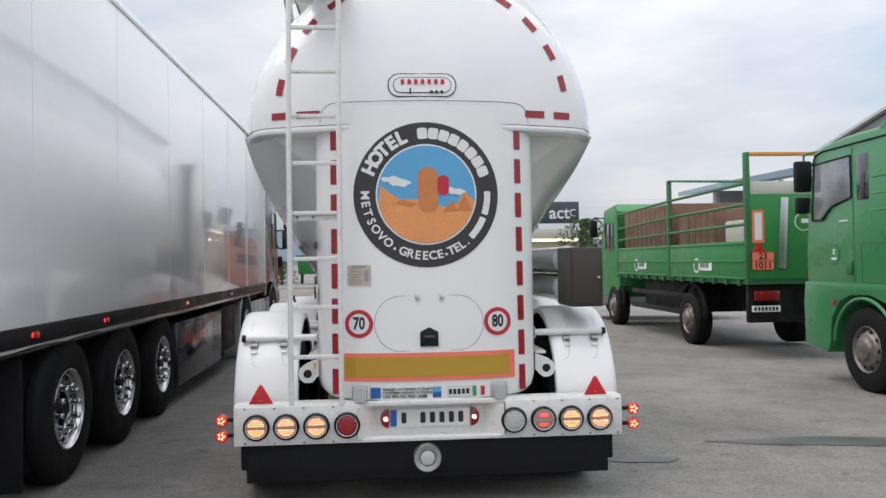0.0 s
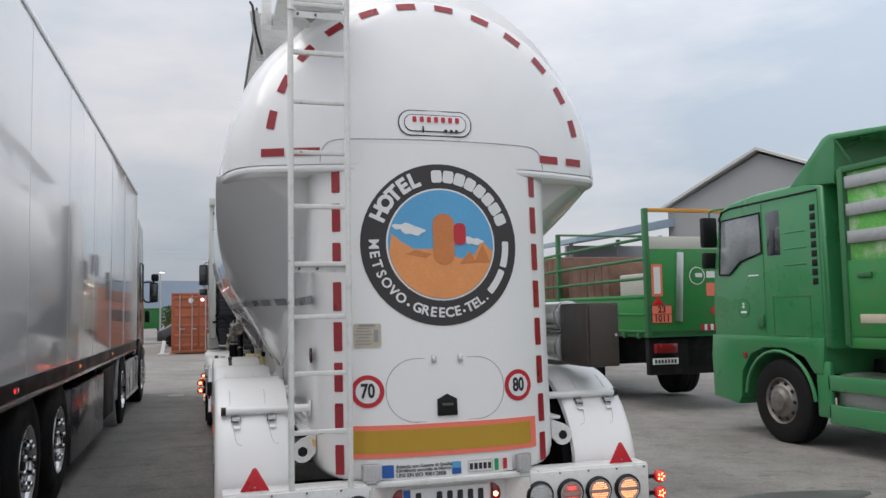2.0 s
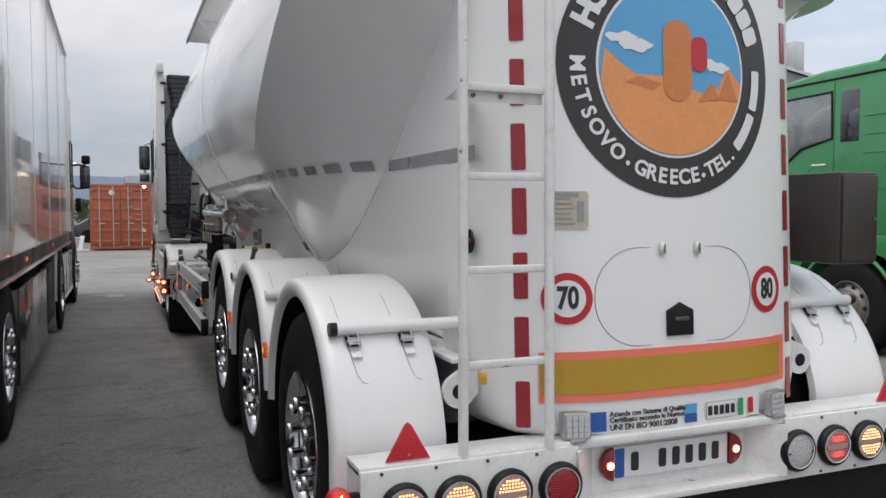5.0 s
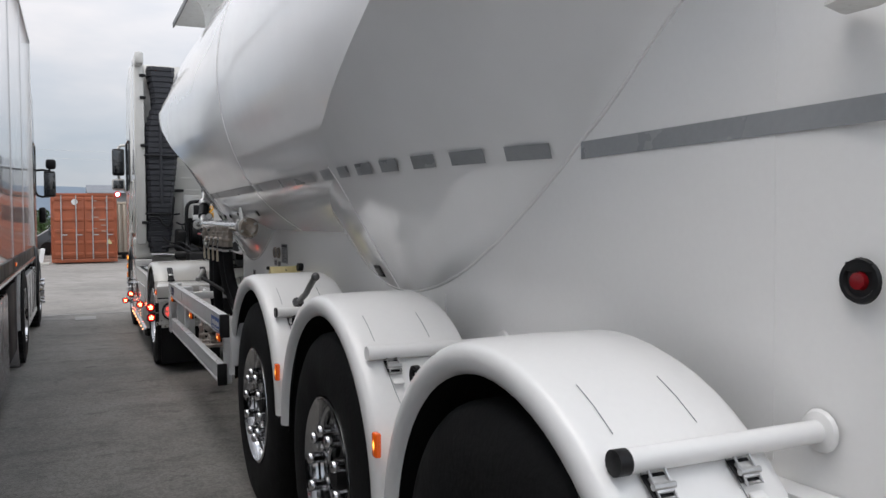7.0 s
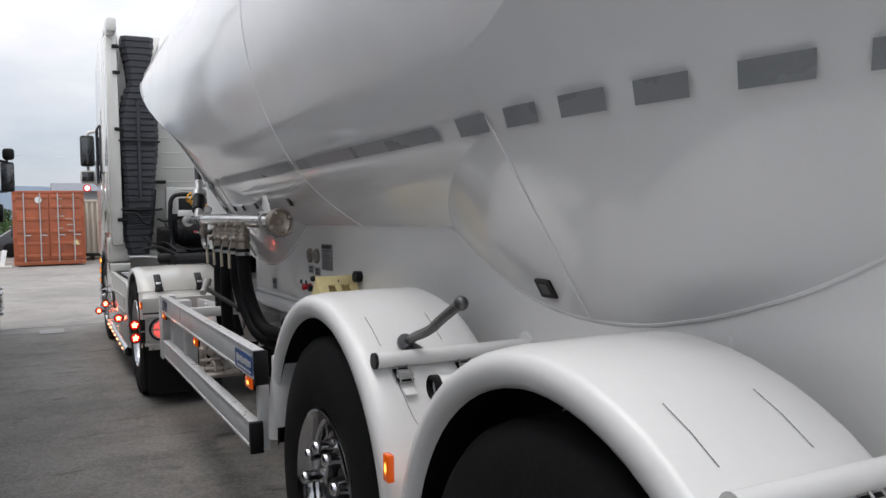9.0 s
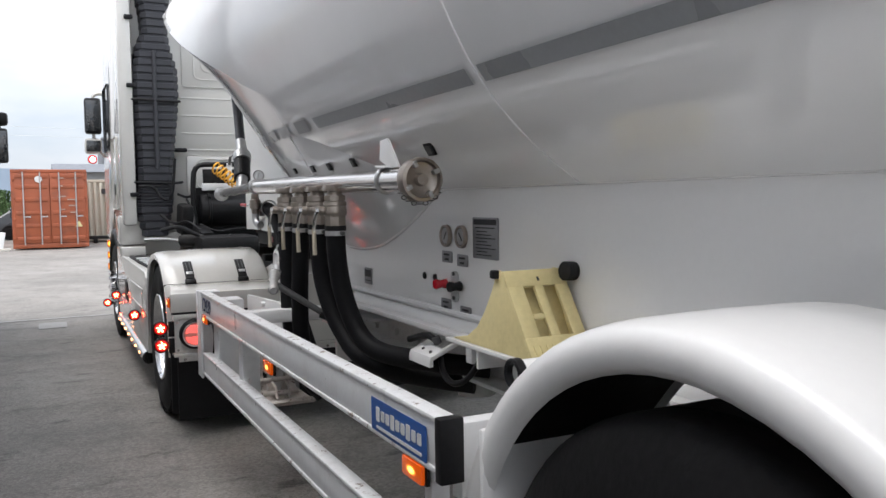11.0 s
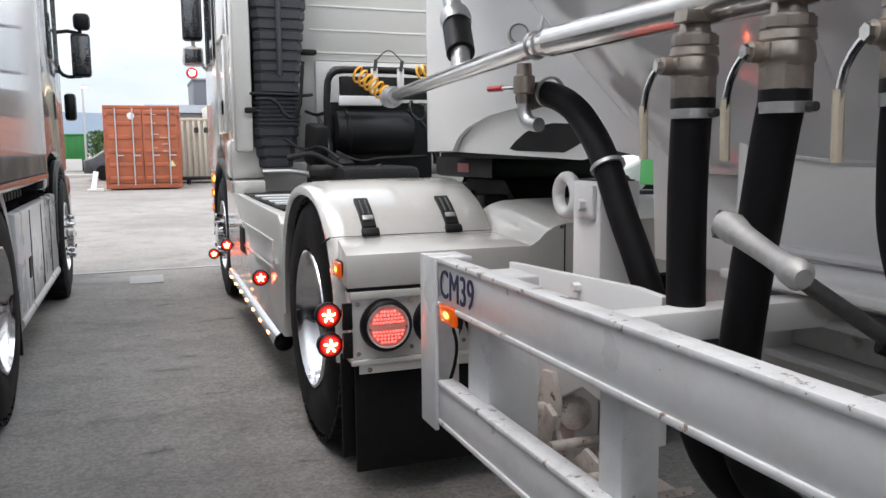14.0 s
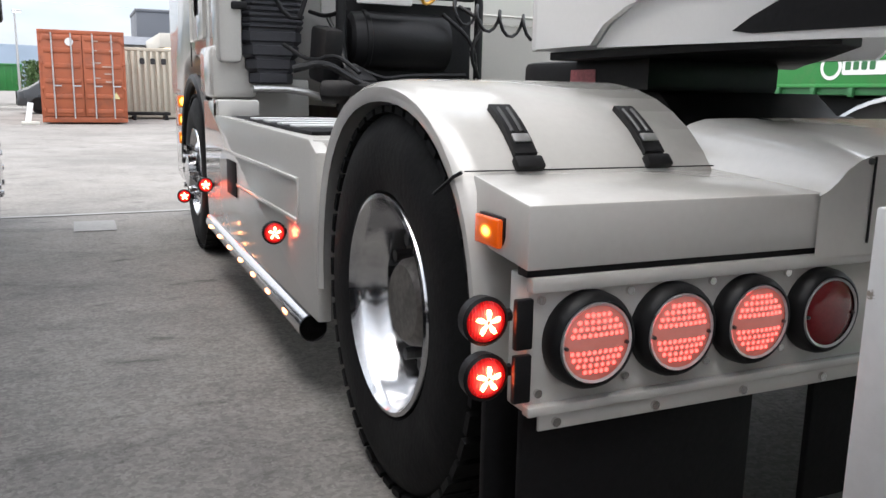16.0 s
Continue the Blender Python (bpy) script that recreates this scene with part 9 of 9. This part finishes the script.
for x, y, h in ((-4.32, 50, 4.41), (-16, 70, 8.0)):
    lp = thing("street_lamp", (x, y, 0), "slim grey street lamp with a lit head", "street lamp", "street lamps")
    part("pole", cyl(B(), (x, y, 0), (x, y, h), 0.07, 10, 0.04), CASTAL, lp)
    part("lamp_head", bx(B(), x - 0.1, x + 0.3, y - 0.08, y + 0.08, h, h + 0.1, 0.03), CASTAL, lp)
    part("lit_panel", bx(B(), x - 0.06, x + 0.26, y - 0.06, y + 0.06, h - 0.02, h), LAMPW, lp)
for x, y, h in ((-13.0, 66, 7.2),):
    up = thing("utility_pole", (x, y, 0), "wooden utility pole with thin cables", "pole")
    part("pole", cyl(B(), (x, y, 0), (x, y, h), 0.1, 8, 0.07), BARK, up)
    part("cable", tube(B(), [(x - 60, y, h + 2.2), (x - 30, y, h + 0.6), (x, y, h - 0.1), (x + 30, y, h - 0.6), (x + 60, y, h + 0.3)], 0.009, 5, 2), CASTAL, up)
    part("cable", tube(B(), [(x - 60, y, h + 1.4), (x - 30, y, h - 0.2), (x, y, h - 0.7), (x + 30, y, h - 1.2), (x + 60, y, h - 0.4)], 0.009, 5, 2), CASTAL, up)


def bush(x, y, w_, h, seed, tall=False):
    r = random.Random(seed)
    t = thing("roadside_tree" if tall else "roadside_bush", (x, y, 0), "dark green leafy tree by the road" if tall else "low dark green roadside shrub", "tree" if tall else "shrub", "roadside planting")
    bm = B()
    cyl(bm, (x, y, 0), (x, y, h * 0.6), 0.1 if tall else 0.05, 8, 0.04)
    for k in range(5):
        a = r.uniform(0, math.tau)
        cyl(bm, (x, y, h * r.uniform(0.25, 0.45)), (x + w_ * 0.4 * math.cos(a), y + w_ * 0.4 * math.sin(a), h * r.uniform(0.6, 0.85)), 0.04, 6, 0.015)
    part("trunk", bm, BARK, t)
    bm = B()
    for k in range(1300):
        a, q = r.uniform(0, math.tau), r.random() ** 0.5
        z = h * (0.25 + 0.75 * r.random() ** 0.8) if tall else h * r.random() ** 0.7
        rad = w_ / 2 * q * (1 - 0.55 * (z / h) ** 2) * (0.7 + 0.5 * math.sin(3 * a + seed))
        m = shift(x + rad * math.cos(a), y + rad * math.sin(a), z) @ Euler((r.uniform(0, 6), r.uniform(0, 6), 0)).to_matrix().to_4x4()
        sz = r.uniform(0.05, 0.12) * (h / 2.2) ** 0.5
        vs = [bm.verts.new(m @ Vector(p)) for p in ((-sz, 0, 0), (0, -sz * 0.45, 0.03), (sz, 0, 0), (0, sz * 0.45, 0.03))]
        bm.faces.new(vs)
    part("crown", bm, LEAF, t)


for i, (x, y, w_, h) in enumerate(((-3.9, 54, 1.7, 2.3), (-7.6, 56, 2.2, 1.8), (-8.8, 51, 3.0, 2.6), (-11.5, 52, 3.4, 2.2), (-2.6, 49.5, 2.4, 1.9), (0.0, 50, 2.6, 2.1), (-14.5, 53, 3.6, 3.0))):
    bush(x, y, w_, h, i)
for i, (x, y, w_, h) in enumerate(((-19, 60, 4, 5.2), (9.5, 66, 5, 4.6), (18, 55, 5, 4.5), (13.2, 47, 5, 4.2), (16.5, 46, 4.6, 3.9), (20.0, 45, 5, 4.4))):
    bush(x, y, w_, h, 20 + i, True)

# ring of distant hills; their haze is painted, not simulated
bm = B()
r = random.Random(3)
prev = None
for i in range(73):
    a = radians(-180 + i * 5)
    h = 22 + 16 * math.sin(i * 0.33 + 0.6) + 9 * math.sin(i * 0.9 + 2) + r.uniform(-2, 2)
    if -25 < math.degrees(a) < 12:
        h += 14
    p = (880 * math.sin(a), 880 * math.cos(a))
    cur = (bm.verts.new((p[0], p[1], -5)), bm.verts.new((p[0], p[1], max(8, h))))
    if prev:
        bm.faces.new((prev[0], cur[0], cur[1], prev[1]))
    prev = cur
single("backdrop", bm, MOUNT, "distant hills on the horizon, coloured pale blue for haze", "hills", "structure")
